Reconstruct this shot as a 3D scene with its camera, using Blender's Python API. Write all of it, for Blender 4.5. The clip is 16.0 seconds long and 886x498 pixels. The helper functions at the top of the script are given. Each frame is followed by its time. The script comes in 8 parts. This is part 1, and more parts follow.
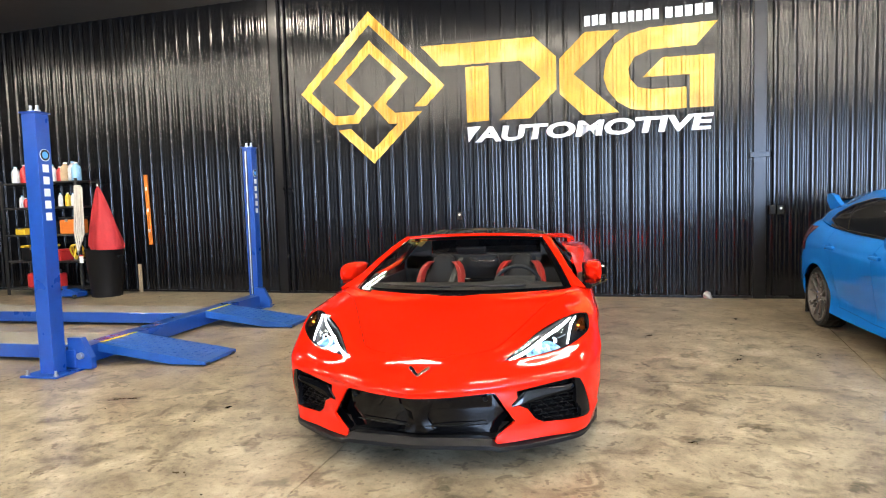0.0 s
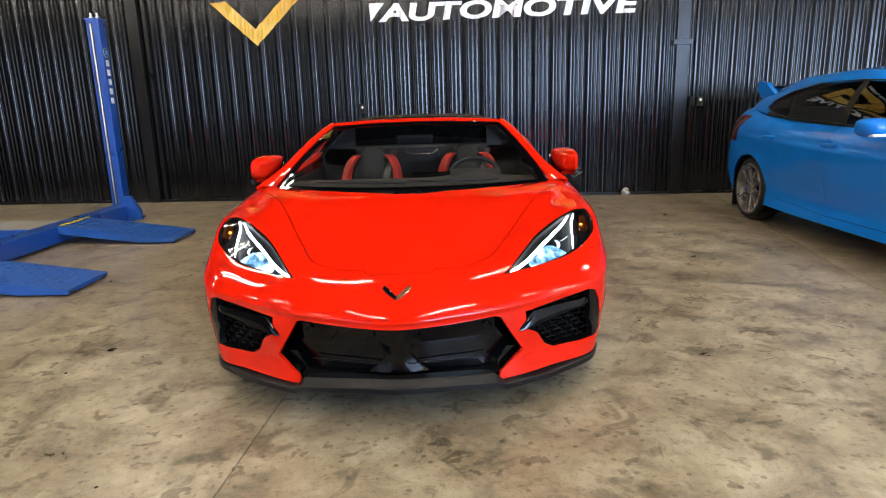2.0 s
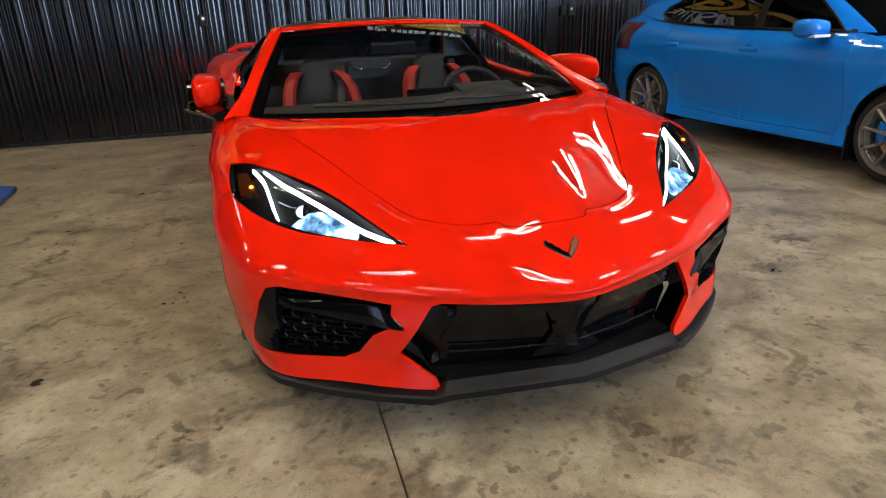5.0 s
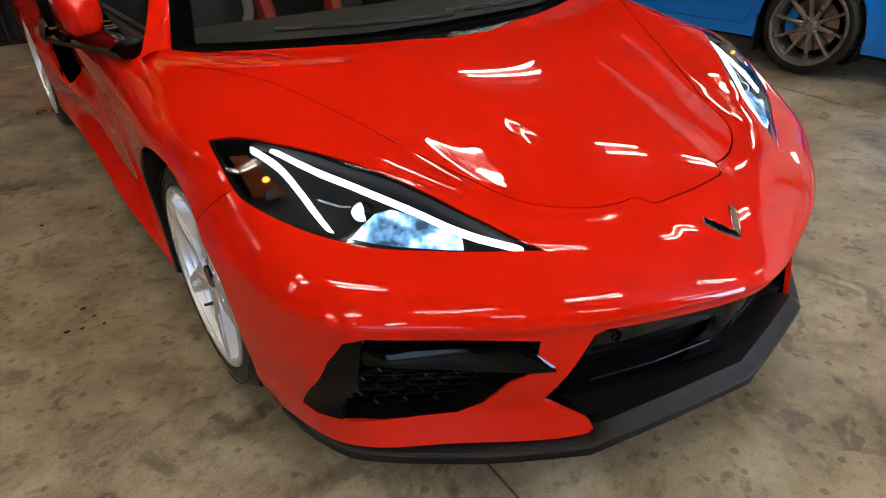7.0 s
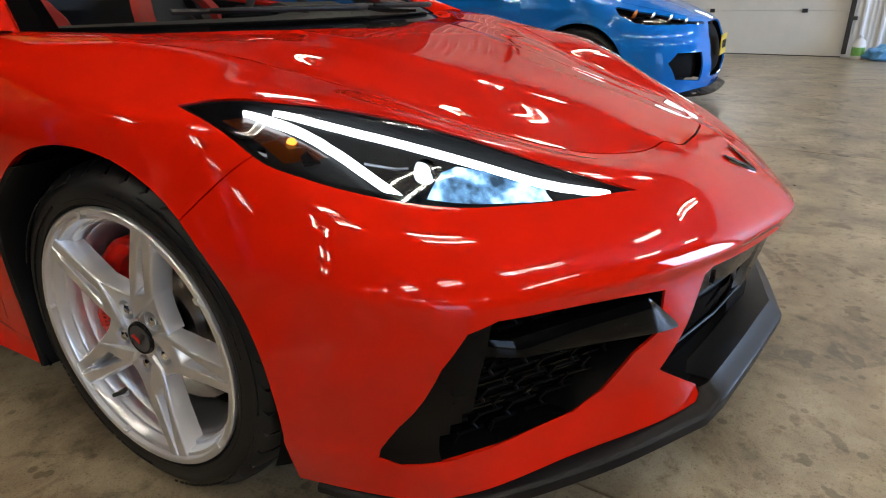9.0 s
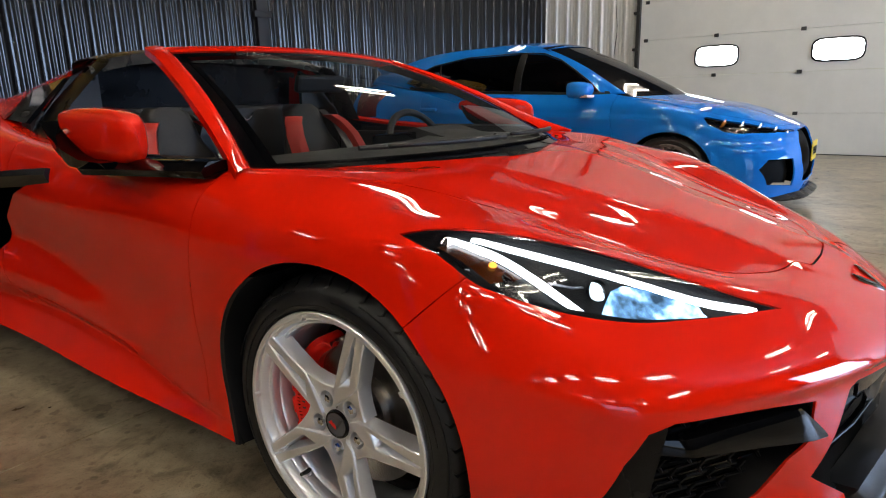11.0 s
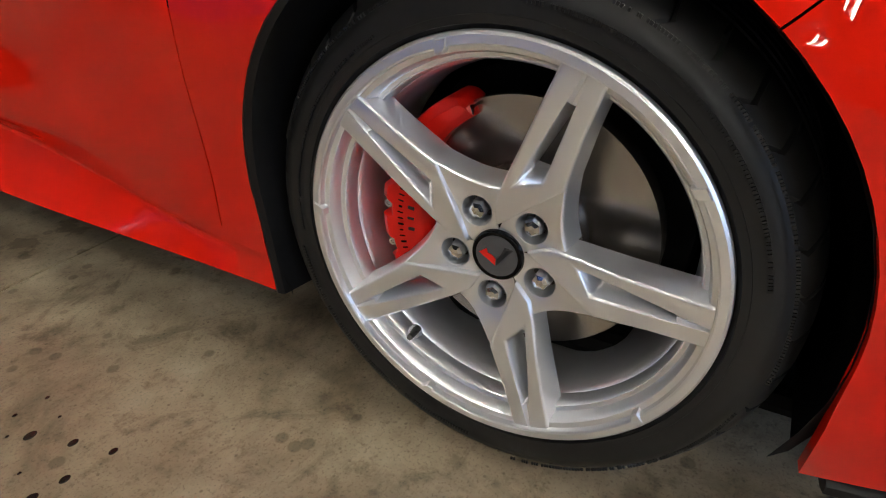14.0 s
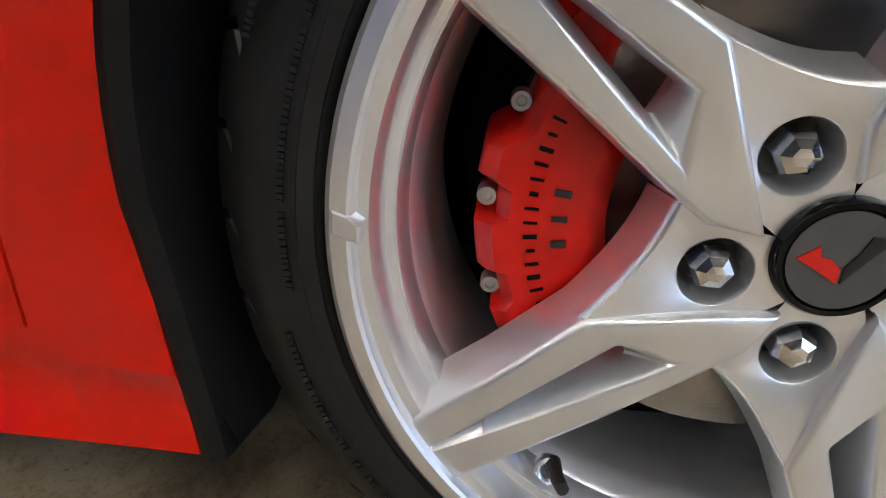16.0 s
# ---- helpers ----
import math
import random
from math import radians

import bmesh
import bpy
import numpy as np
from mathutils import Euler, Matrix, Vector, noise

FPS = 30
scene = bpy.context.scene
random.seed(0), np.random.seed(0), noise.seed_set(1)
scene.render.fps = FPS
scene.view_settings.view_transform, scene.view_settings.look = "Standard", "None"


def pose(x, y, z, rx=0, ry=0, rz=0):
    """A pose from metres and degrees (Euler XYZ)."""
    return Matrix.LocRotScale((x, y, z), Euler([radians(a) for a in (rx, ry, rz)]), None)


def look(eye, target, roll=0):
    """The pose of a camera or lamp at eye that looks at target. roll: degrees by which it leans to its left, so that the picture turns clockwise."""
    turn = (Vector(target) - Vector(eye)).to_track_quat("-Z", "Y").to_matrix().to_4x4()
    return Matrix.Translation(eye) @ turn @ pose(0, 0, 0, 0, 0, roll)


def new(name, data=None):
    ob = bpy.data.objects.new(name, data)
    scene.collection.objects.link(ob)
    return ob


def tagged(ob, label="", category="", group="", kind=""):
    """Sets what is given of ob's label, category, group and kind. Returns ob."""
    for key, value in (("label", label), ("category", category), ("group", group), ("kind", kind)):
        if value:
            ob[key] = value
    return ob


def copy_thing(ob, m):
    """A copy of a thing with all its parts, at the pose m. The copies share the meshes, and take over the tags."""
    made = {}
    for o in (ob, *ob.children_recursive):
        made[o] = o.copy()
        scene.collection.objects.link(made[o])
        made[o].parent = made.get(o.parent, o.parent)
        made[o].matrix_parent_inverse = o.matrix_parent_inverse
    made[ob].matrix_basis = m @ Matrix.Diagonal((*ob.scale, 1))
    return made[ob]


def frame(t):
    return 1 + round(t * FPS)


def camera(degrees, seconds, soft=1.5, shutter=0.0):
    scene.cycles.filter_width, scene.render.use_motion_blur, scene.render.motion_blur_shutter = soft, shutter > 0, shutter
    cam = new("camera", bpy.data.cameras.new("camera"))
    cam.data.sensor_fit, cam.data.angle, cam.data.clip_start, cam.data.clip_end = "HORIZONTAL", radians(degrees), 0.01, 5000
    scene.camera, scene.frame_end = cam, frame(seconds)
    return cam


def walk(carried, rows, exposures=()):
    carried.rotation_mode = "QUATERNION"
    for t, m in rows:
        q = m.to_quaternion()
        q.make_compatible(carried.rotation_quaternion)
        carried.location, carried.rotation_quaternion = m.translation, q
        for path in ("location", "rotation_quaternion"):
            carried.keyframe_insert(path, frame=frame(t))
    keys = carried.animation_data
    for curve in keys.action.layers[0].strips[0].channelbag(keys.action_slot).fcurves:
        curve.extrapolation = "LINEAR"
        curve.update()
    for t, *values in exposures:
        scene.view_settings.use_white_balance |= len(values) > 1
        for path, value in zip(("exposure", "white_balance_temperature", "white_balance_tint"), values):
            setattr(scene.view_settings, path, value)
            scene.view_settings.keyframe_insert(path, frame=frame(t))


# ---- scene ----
cam = camera(71.1, 16.0, soft=1.1)
PATH = [
    (0, (0.844, -3.965, 1.402), (0.412, -2.017, 1.261), -1.7),
    (0.5, (0.727, -3.773, 1.36), (0.371, -1.823, 1.093), -1.6),
    (1, (0.534, -3.561, 1.324), (0.393, -1.591, 1.008), -1.5),
    (1.5, (0.363, -3.379, 1.257), (0.276, -1.421, 0.858), -1.7),
    (2, (0.228, -3.18, 1.241), (0.194, -1.231, 0.791), -1.6),
    (2.5, (0.071, -3.011, 1.195), (0.179, -1.065, 0.745), -1.6),
    (3, (-0.134, -2.859, 1.168), (0.135, -0.932, 0.705), -1.7),
    (3.5, (-0.317, -2.715, 1.129), (-0.001, -0.83, 0.54), -1.7),
    (4, (-0.491, -2.547, 1.147), (-0.053, -0.709, 0.492), -1.7),
    (4.5, (-0.69, -2.433, 1.165), (-0.211, -0.611, 0.496), -1.6),
    (4.7, (-0.767, -2.398, 1.161), (-0.237, -0.591, 0.488), -1.8),
    (6.8, (-1.196, -1.537, 1.191), (-0.259, -0.08, 0.191), -1.2),
    (7, (-1.214, -1.447, 1.19), (-0.201, -0.055, 0.171), -1.1),
    (7.5, (-1.224, -1.268, 1.111), (-0.045, -0.003, 0.107), -1.7),
    (8, (-1.236, -1.112, 1.008), (0.134, -0.06, 0.0), -1.7),
    (8.2, (-1.273, -1.07, 0.949), (0.15, -0.052, -0.019), -1.6),
    (10.3, (-1.722, -0.816, 0.847), (0.038, 0.021, 0.398), -1.4),
    (10.5, (-1.729, -0.823, 0.876), (-0.023, 0.123, 0.433), -1.4),
    (11, (-1.718, -0.853, 0.965), (-0.14, 0.283, 0.495), -1.4),
    (11.5, (-1.669, -0.86, 1.013), (-0.294, 0.444, 0.372), -1.3),
    (12, (-1.621, -0.79, 0.952), (-0.368, 0.583, 0.213), -0.9),
    (12.5, (-1.597, -0.655, 0.841), (-0.395, 0.696, -0.013), -0.6),
    (13, (-1.575, -0.478, 0.774), (-0.181, 0.622, -0.148), -0.9),
    (13.5, (-1.494, -0.332, 0.703), (0.039, 0.563, -0.218), -0.7),
    (14, (-1.464, -0.224, 0.675), (0.051, 0.609, -0.331), -0.4),
    (14.5, (-1.415, -0.101, 0.646), (0.120, 0.660, -0.386), -1.8),
    (15, (-1.315, 0.029, 0.598), (0.290, 0.566, -0.467), -1.4),
    (15.5, (-1.244, 0.119, 0.485), (0.501, 0.539, -0.397), -0.5),
    (16, (-1.192, 0.170, 0.446), (0.605, 0.380, -0.410), 0.2),
]
walk(cam, [(t, look(eye, target, roll)) for t, eye, target, roll in PATH],
     [(0, 0.8, 6500, 10), (0.5, 0.5, 6500, 10), (1, 0.25, 6500, 10), (2, 0.15, 6500, 10), (3.5, 0.05, 6500, 10), (4.7, -0.1, 6500, 10), (6.8, -0.45, 6500, 10), (8.2, -0.6, 6500, 10), (10.3, -0.45, 6500, 10), (11.5, -0.35, 6500, 10), (12.3, 0.0, 7050, 10), (12.9, -0.12, 6600, 10), (13.5, -0.18, 6150, 10), (14, 0.04, 6000, 10), (14.5, 0.13, 5900, 10), (16, 0.15, 5850, 10)])

# ---- world, daylight, exposure ----
ROOM = pose(0, 0, 0, 0, 0, -3.5)      # the hall is turned a little against the parked cars
EAST, WEST, NORTH, SOUTH, HIGH = 9.4, -12.0, 5.4, -9.5, 4.9
world = bpy.data.worlds.new("world")
scene.world = world
world.use_nodes = True
_n = world.node_tree.nodes
_sky = _n.new("ShaderNodeTexSky")
_sky.sky_type, _sky.sun_disc = "NISHITA", False
_sky.sun_elevation, _sky.sun_rotation = radians(35), radians(160)
world.node_tree.links.new(_sky.outputs["Color"], _n["Background"].inputs["Color"])
_n["Background"].inputs["Strength"].default_value = 0.15
sun_data = bpy.data.lights.new("sun", "SUN")
sun_data.energy, sun_data.angle, sun_data.color = 2.0, radians(0.5), (1.0, 0.95, 0.88)
sun = new("sun", sun_data)
sun.matrix_world = pose(0, 0, 12, 50, 0, 200)
scene.view_settings.exposure = 0.0

# ---- materials ----
def material(name, color=(0.8, 0.8, 0.8), rough=0.5, metal=0.0, **more):
    m = bpy.data.materials.new(name)
    m.use_nodes = True
    b = m.node_tree.nodes["Principled BSDF"]
    b.inputs["Base Color"].default_value = (*color, 1)
    b.inputs["Roughness"].default_value = rough
    b.inputs["Metallic"].default_value = metal
    for key, value in more.items():
        b.inputs[key.replace("_", " ")].default_value = value
    return m


def node(m, kind, **inputs):
    n = m.node_tree.nodes.new("ShaderNode" + kind)
    for key, value in inputs.items():
        n.inputs[key.replace("_", " ")].default_value = value
    return n


def wire(m, a, b):
    m.node_tree.links.new(a, b)


def bsdf(m):
    return m.node_tree.nodes["Principled BSDF"]


def ramp(m, fac, stops):
    r = m.node_tree.nodes.new("ShaderNodeValToRGB")
    els = r.color_ramp.elements
    while len(els) < len(stops):
        els.new(0.5)
    for e, (p, c) in zip(els, stops):
        e.position, e.color = p, (*c, 1) if len(c) == 3 else c
    wire(m, fac, r.inputs["Fac"])
    return r.outputs["Color"]


def noise_tex(m, scale, detail=6, rough=0.6, coords="Object"):
    tc = m.node_tree.nodes.new("ShaderNodeTexCoord")
    n = node(m, "TexNoise", Scale=scale, Detail=detail, Roughness=rough)
    wire(m, tc.outputs[coords], n.inputs["Vector"])
    return n.outputs["Fac"]


def mix(m, fac, a, b, kind="MIX"):
    n = m.node_tree.nodes.new("ShaderNodeMix")
    n.data_type, n.blend_type = "RGBA", kind
    for sock, value in ((n.inputs[0], fac), (n.inputs[6], a), (n.inputs[7], b)):
        if hasattr(value, "is_linked"):
            wire(m, value, sock)
        elif isinstance(value, tuple):
            sock.default_value = (*value, 1)
        else:
            sock.default_value = value
    return n.outputs[2]


def bump(m, height, strength=0.2, distance=0.01):
    b = node(m, "Bump", Strength=strength, Distance=distance)
    wire(m, height, b.inputs["Height"])
    wire(m, b.outputs["Normal"], bsdf(m).inputs["Normal"])


def vary_rough(m, fac, lo, hi):
    r = node(m, "MapRange")
    r.inputs["To Min"].default_value, r.inputs["To Max"].default_value = lo, hi
    wire(m, fac, r.inputs["Value"])
    wire(m, r.outputs["Result"], bsdf(m).inputs["Roughness"])


def grained(name, color, rough=0.5, metal=0.0, scale=30, spread=0.15, bumps=0.1, dist=0.002, **more):
    """A surface whose colour and gloss vary at two scales."""
    m = material(name, color, rough, metal, **more)
    a, b = noise_tex(m, scale, 8), noise_tex(m, scale / 9, 4)
    lo = tuple(c * (1 - spread) for c in color)
    hi = tuple(min(1, c * (1 + spread)) for c in color)
    fac = mix(m, 0.5, a, b)
    wire(m, ramp(m, fac, [(0.3, lo), (0.7, hi)]), bsdf(m).inputs["Base Color"])
    vary_rough(m, b, max(0.02, rough - 0.12), min(1, rough + 0.12))
    if bumps:
        bump(m, a, bumps, dist)
    return m


def glow(name, color, strength):
    m = bpy.data.materials.new(name)
    m.use_nodes = True
    n = m.node_tree.nodes
    n.remove(n["Principled BSDF"])
    e = node(m, "Emission", Color=(*color, 1), Strength=strength)
    wire(m, e.outputs[0], n["Material Output"].inputs["Surface"])
    return m


def car_paint(name, color, flake=0.0):
    m = material(name, color, 0.5, 0.0, Coat_Weight=1.0, Coat_Roughness=0.006, Coat_IOR=1.42, Specular_IOR_Level=0.0)
    b, a = noise_tex(m, 2.5, 3), noise_tex(m, 900, 2)
    lo, hi = tuple(c * 0.94 for c in color), tuple(min(1, c * 1.05) for c in color)
    wire(m, ramp(m, mix(m, 0.3 + flake, b, a), [(0.35, lo), (0.65, hi)]), bsdf(m).inputs["Base Color"])
    return m


def concrete():
    m = material("stained_concrete", (0.3, 0.26, 0.2), 0.35)
    tc = m.node_tree.nodes.new("ShaderNodeTexCoord")
    big = node(m, "TexNoise", Scale=0.55, Detail=7, Roughness=0.62, Distortion=0.6)
    mid = node(m, "TexNoise", Scale=3.1, Detail=10, Roughness=0.68, Distortion=0.4)
    fine = node(m, "TexNoise", Scale=26, Detail=10, Roughness=0.7)
    grit = node(m, "TexNoise", Scale=210, Detail=4, Roughness=0.6)
    spots = node(m, "TexVoronoi", Scale=2.6)
    warp = node(m, "TexNoise", Scale=7.0, Detail=8)
    for n in (big, mid, fine, grit, warp):
        wire(m, tc.outputs["Object"], n.inputs["Vector"])
    off = m.node_tree.nodes.new("ShaderNodeVectorMath")
    off.operation = "MULTIPLY_ADD"
    wire(m, warp.outputs["Color"], off.inputs[0])
    off.inputs[1].default_value = (0.55, 0.55, 0)
    wire(m, tc.outputs["Object"], off.inputs[2])
    wire(m, off.outputs[0], spots.inputs["Vector"])
    base = ramp(m, mid.outputs["Fac"], [(0.34, (0.13, 0.108, 0.078)), (0.45, (0.27, 0.23, 0.17)), (0.55, (0.37, 0.325, 0.245)), (0.68, (0.50, 0.455, 0.37))])
    base = mix(m, ramp(m, big.outputs["Fac"], [(0.35, (0, 0, 0)), (0.68, (0.75, 0.75, 0.75))]), base, mix(m, 1.0, base, (0.70, 0.665, 0.61), "MULTIPLY"))
    base = mix(m, ramp(m, fine.outputs["Fac"], [(0.36, (0.9, 0.9, 0.9)), (0.47, (0, 0, 0))]), base, mix(m, 1.0, base, (0.62, 0.59, 0.55), "MULTIPLY"))
    blot = ramp(m, spots.outputs["Distance"], [(0.07, (0.85, 0.85, 0.85)), (0.25, (0, 0, 0))])
    base = mix(m, blot, base, mix(m, 1.0, base, (0.34, 0.32, 0.30), "MULTIPLY"))
    edge = node(m, "TexNoise", Scale=4.4, Detail=14, Roughness=0.66, Distortion=0.9)
    smear = node(m, "TexNoise", Scale=1.0, Detail=9, Roughness=0.7)
    slide = node(m, "Mapping", Scale=(1.3, 9.0, 1.0), Rotation=(0, 0, 0.5))
    wire(m, tc.outputs["Object"], edge.inputs["Vector"])
    wire(m, tc.outputs["Object"], slide.inputs["Vector"])
    wire(m, slide.outputs["Vector"], smear.inputs["Vector"])
    base = mix(m, ramp(m, edge.outputs["Fac"], [(0.57, (0, 0, 0)), (0.645, (0.85, 0.85, 0.85))]), base, mix(m, 1.0, base, (0.46, 0.43, 0.40), "MULTIPLY"))
    base = mix(m, ramp(m, smear.outputs["Fac"], [(0.60, (0, 0, 0)), (0.72, (0.35, 0.35, 0.35))]), base, mix(m, 1.0, base, (1.3, 1.3, 1.3), "MULTIPLY"))
    for scale, r0, r1, tone in ((5.5, 0.16, 0.22, (0.46, 0.43, 0.40)), (14.0, 0.13, 0.17, (0.52, 0.49, 0.46)), (44.0, 0.07, 0.13, (0.5, 0.47, 0.44))):
        dots = node(m, "TexVoronoi", Scale=scale, Randomness=1.0)
        wire(m, off.outputs[0] if scale < 10 else tc.outputs["Object"], dots.inputs["Vector"])
        base = mix(m, ramp(m, dots.outputs["Distance"], [(r0, (0.85, 0.85, 0.85)), (r1, (0, 0, 0))]), base, mix(m, 1.0, base, tone, "MULTIPLY"))
    base = mix(m, ramp(m, grit.outputs["Fac"], [(0.34, (0.9, 0.9, 0.9)), (0.46, (0, 0, 0))]), base, mix(m, 1.0, base, (0.62, 0.60, 0.57), "MULTIPLY"))
    base = mix(m, 1.0, base, (0.99, 0.95, 0.87), "MULTIPLY")
    wire(m, base, bsdf(m).inputs["Base Color"])
    vary_rough(m, mid.outputs["Fac"], 0.16, 0.50)
    bump(m, fine.outputs["Fac"], 0.10, 0.004)
    return m


CONCRETE = concrete()
JOINT_DIRT = grained("joint_dirt", (0.055, 0.042, 0.030), 0.85, 0.0, 40, 0.5, 0.2)
OIL = material("oil_drop", (0.02, 0.017, 0.014), 0.25)
BLACK_STEEL = material("black_painted_steel", (0.0035, 0.0035, 0.004), 0.15, 0.0, Specular_IOR_Level=0.30)
vary_rough(BLACK_STEEL, noise_tex(BLACK_STEEL, 2.2, 6), 0.11, 0.22)
BLACK_TRIM = grained("black_steel_trim", (0.005, 0.005, 0.006), 0.30, 0.0, 12, 0.4, 0.03, Specular_IOR_Level=0.25)
WHITE_STEEL = grained("white_painted_steel", (0.72, 0.71, 0.68), 0.42, 0.0, 7, 0.06, 0.04)
CEILING = grained("ceiling_steel", (0.07, 0.068, 0.065), 0.5, 0.0, 5, 0.1, 0.0)
DOOR_WHITE = grained("white_sectional_door", (0.70, 0.68, 0.62), 0.45, 0.0, 4, 0.07, 0.03)
DOOR_BEIGE = grained("beige_steel_door", (0.55, 0.47, 0.37), 0.45, 0.0, 5, 0.06, 0.03)
DARK_IRON = grained("dark_iron", (0.05, 0.048, 0.046), 0.45, 0.6, 30, 0.3)
ZINC = grained("galvanised_steel", (0.55, 0.55, 0.55), 0.35, 0.9, 40, 0.15)
LIFT_BLUE = grained("blue_powder_coat", (0.007, 0.055, 0.28), 0.30, 0.0, 16, 0.16, 0.05, Coat_Weight=0.3)
PLATE_BLUE = grained("blue_chequer_plate", (0.010, 0.070, 0.29), 0.38, 0.0, 20, 0.22, 0.1)
DUSTY = grained("dusty_steel_deck", (0.22, 0.205, 0.18), 0.6, 0.0, 14, 0.25, 0.1)
BADGE_BLUE = grained("pale_blue_print", (0.10, 0.38, 0.75), 0.4, 0.0, 30, 0.1, 0.0)
LEATHER = grained("black_leather", (0.020, 0.0195, 0.0195), 0.50, 0.0, 120, 0.25, 0.10, Specular_IOR_Level=0.25)
YELLOW = grained("safety_yellow", (0.80, 0.58, 0.02), 0.5, 0.0, 30, 0.1)
WHITE_PAINT = grained("white_wall_paint", (0.80, 0.80, 0.78), 0.4, 0.0, 10, 0.05, 0.0)
WHITE_PLASTIC = grained("white_plastic", (0.74, 0.73, 0.70), 0.4, 0.0, 40, 0.06, 0.0)
BLACK_PLASTIC = grained("black_plastic", (0.006, 0.006, 0.0065), 0.5, 0.0, 60, 0.3, 0.06, Specular_IOR_Level=0.25)
RUBBER = grained("tyre_rubber", (0.011, 0.011, 0.011), 0.46, 0.0, 80, 0.3, 0.1, Specular_IOR_Level=0.35)
GLOSS_BLACK = material("gloss_black", (0.0015, 0.0015, 0.0018), 0.04, 0.0, Specular_IOR_Level=0.24)
SATIN_BLACK = grained("satin_black", (0.003, 0.003, 0.0034), 0.28, 0.0, 50, 0.2, 0.03, Specular_IOR_Level=0.14)
LAMP_TUBE = glow("led_tube", (1.0, 0.90, 0.74), 98)
DAY_PANE = glow("bright_daylight_pane", (0.90, 0.96, 1.0), 9.0)


def gold():
    m = material("gold_wall_paint", (0.75, 0.52, 0.06), 0.4)
    tc = m.node_tree.nodes.new("ShaderNodeTexCoord")
    w = node(m, "TexNoise", Scale=1.3, Detail=3)
    wire(m, tc.outputs["Object"], w.inputs["Vector"])
    wire(m, ramp(m, w.outputs["Fac"], [(0.38, (0.52, 0.28, 0.02)), (0.52, (0.62, 0.37, 0.035)), (0.64, (0.74, 0.54, 0.16))]), bsdf(m).inputs["Base Color"])
    return m


GOLD = gold()

# ---- building helpers ----
def mesh_of(bm, name, mats, smooth=None):
    me = bpy.data.meshes.new(name)
    if smooth is not None:
        for f in bm.faces:
            f.smooth = True
        for e in bm.edges:
            if len(e.link_faces) == 2 and e.calc_face_angle(0) > radians(smooth):
                e.smooth = False
    bm.to_mesh(me)
    bm.free()
    for m in (mats if isinstance(mats, (list, tuple)) else [mats]):
        me.materials.append(m)
    return me


def part(name, bm, mats, parent=None, label="", smooth=None, at=None):
    """Links a bmesh as one mesh object, under a thing or a part where one is given."""
    ob = new(name, mesh_of(bm, name, mats, smooth))
    if parent is not None:
        ob.parent = parent
    if at is not None:
        ob.matrix_basis = at
    if label:
        ob["label"] = label
    return ob


def thing(name, label, category, at=None, group="", kind=""):
    ob = tagged(new(name), label, category, group, kind)
    if at is not None:
        ob.matrix_basis = at
    return ob


def add_box(bm, x0, x1, y0, y1, z0, z1, bevel=0.0, m=None):
    v = [bm.verts.new((x, y, z)) for x in (x0, x1) for y in (y0, y1) for z in (z0, z1)]
    fs = [bm.faces.new([v[i] for i in q]) for q in ((0, 1, 3, 2), (4, 6, 7, 5), (0, 4, 5, 1), (2, 3, 7, 6), (0, 2, 6, 4), (1, 5, 7, 3))]
    if bevel:
        es = {e for f in fs for e in f.edges}
        r = bmesh.ops.bevel(bm, geom=list(es), offset=bevel, segments=2, profile=0.5, affect="EDGES", clamp_overlap=True)
        v = list({w for f in r["faces"] for w in f.verts} | {w for w in v if w.is_valid})
    if m is not None:
        for w in v:
            if w.is_valid:
                w.co = m @ w.co
    return v


def box(*a, **k):
    bm = bmesh.new()
    add_box(bm, *a, **k)
    return bm


def add_prism(bm, pts, d0, d1, axes="xz", m=None):
    """A flat outline drawn out from d0 to d1 along the third axis."""
    def put(a, b, d):
        p = {"xz": (a, d, b), "xy": (a, b, d), "yz": (d, a, b)}[axes]
        return m @ Vector(p) if m is not None else Vector(p)
    lo = [bm.verts.new(put(a, b, d0)) for a, b in pts]
    hi = [bm.verts.new(put(a, b, d1)) for a, b in pts]
    n = len(pts)
    bm.faces.new(lo)
    bm.faces.new(hi[::-1])
    for i in range(n):
        bm.faces.new((lo[i], hi[i], hi[(i + 1) % n], lo[(i + 1) % n]))
    return lo + hi


def prism(*a, **k):
    bm = bmesh.new()
    add_prism(bm, *a, **k)
    bmesh.ops.recalc_face_normals(bm, faces=bm.faces)
    return bm


def add_lathe(bm, prof, n=48, axis="z", m=None, a0=0.0, a1=2 * math.pi):
    """Spins (radius, height) pairs round an axis."""
    full = abs(a1 - a0 - 2 * math.pi) < 1e-6
    cols = n if full else n + 1
    rings = []
    for i in range(cols):
        a = a0 + (a1 - a0) * i / n
        row = []
        for r, h in prof:
            c, s = r * math.cos(a), r * math.sin(a)
            p = Vector({"z": (c, s, h), "x": (h, c, s), "y": (c, h, s)}[axis])
            row.append(bm.verts.new(m @ p if m is not None else p))
        rings.append(row)
    for i in range(cols if full else n):
        a, b = rings[i], rings[(i + 1) % cols]
        for j in range(len(prof) - 1):
            bm.faces.new((a[j], a[j + 1], b[j + 1], b[j]))
    return rings


def lathe(prof, n=48, axis="z", m=None, **k):
    bm = bmesh.new()
    add_lathe(bm, prof, n, axis, m, **k)
    bmesh.ops.remove_doubles(bm, verts=bm.verts, dist=1e-5)
    bmesh.ops.recalc_face_normals(bm, faces=bm.faces)
    return bm


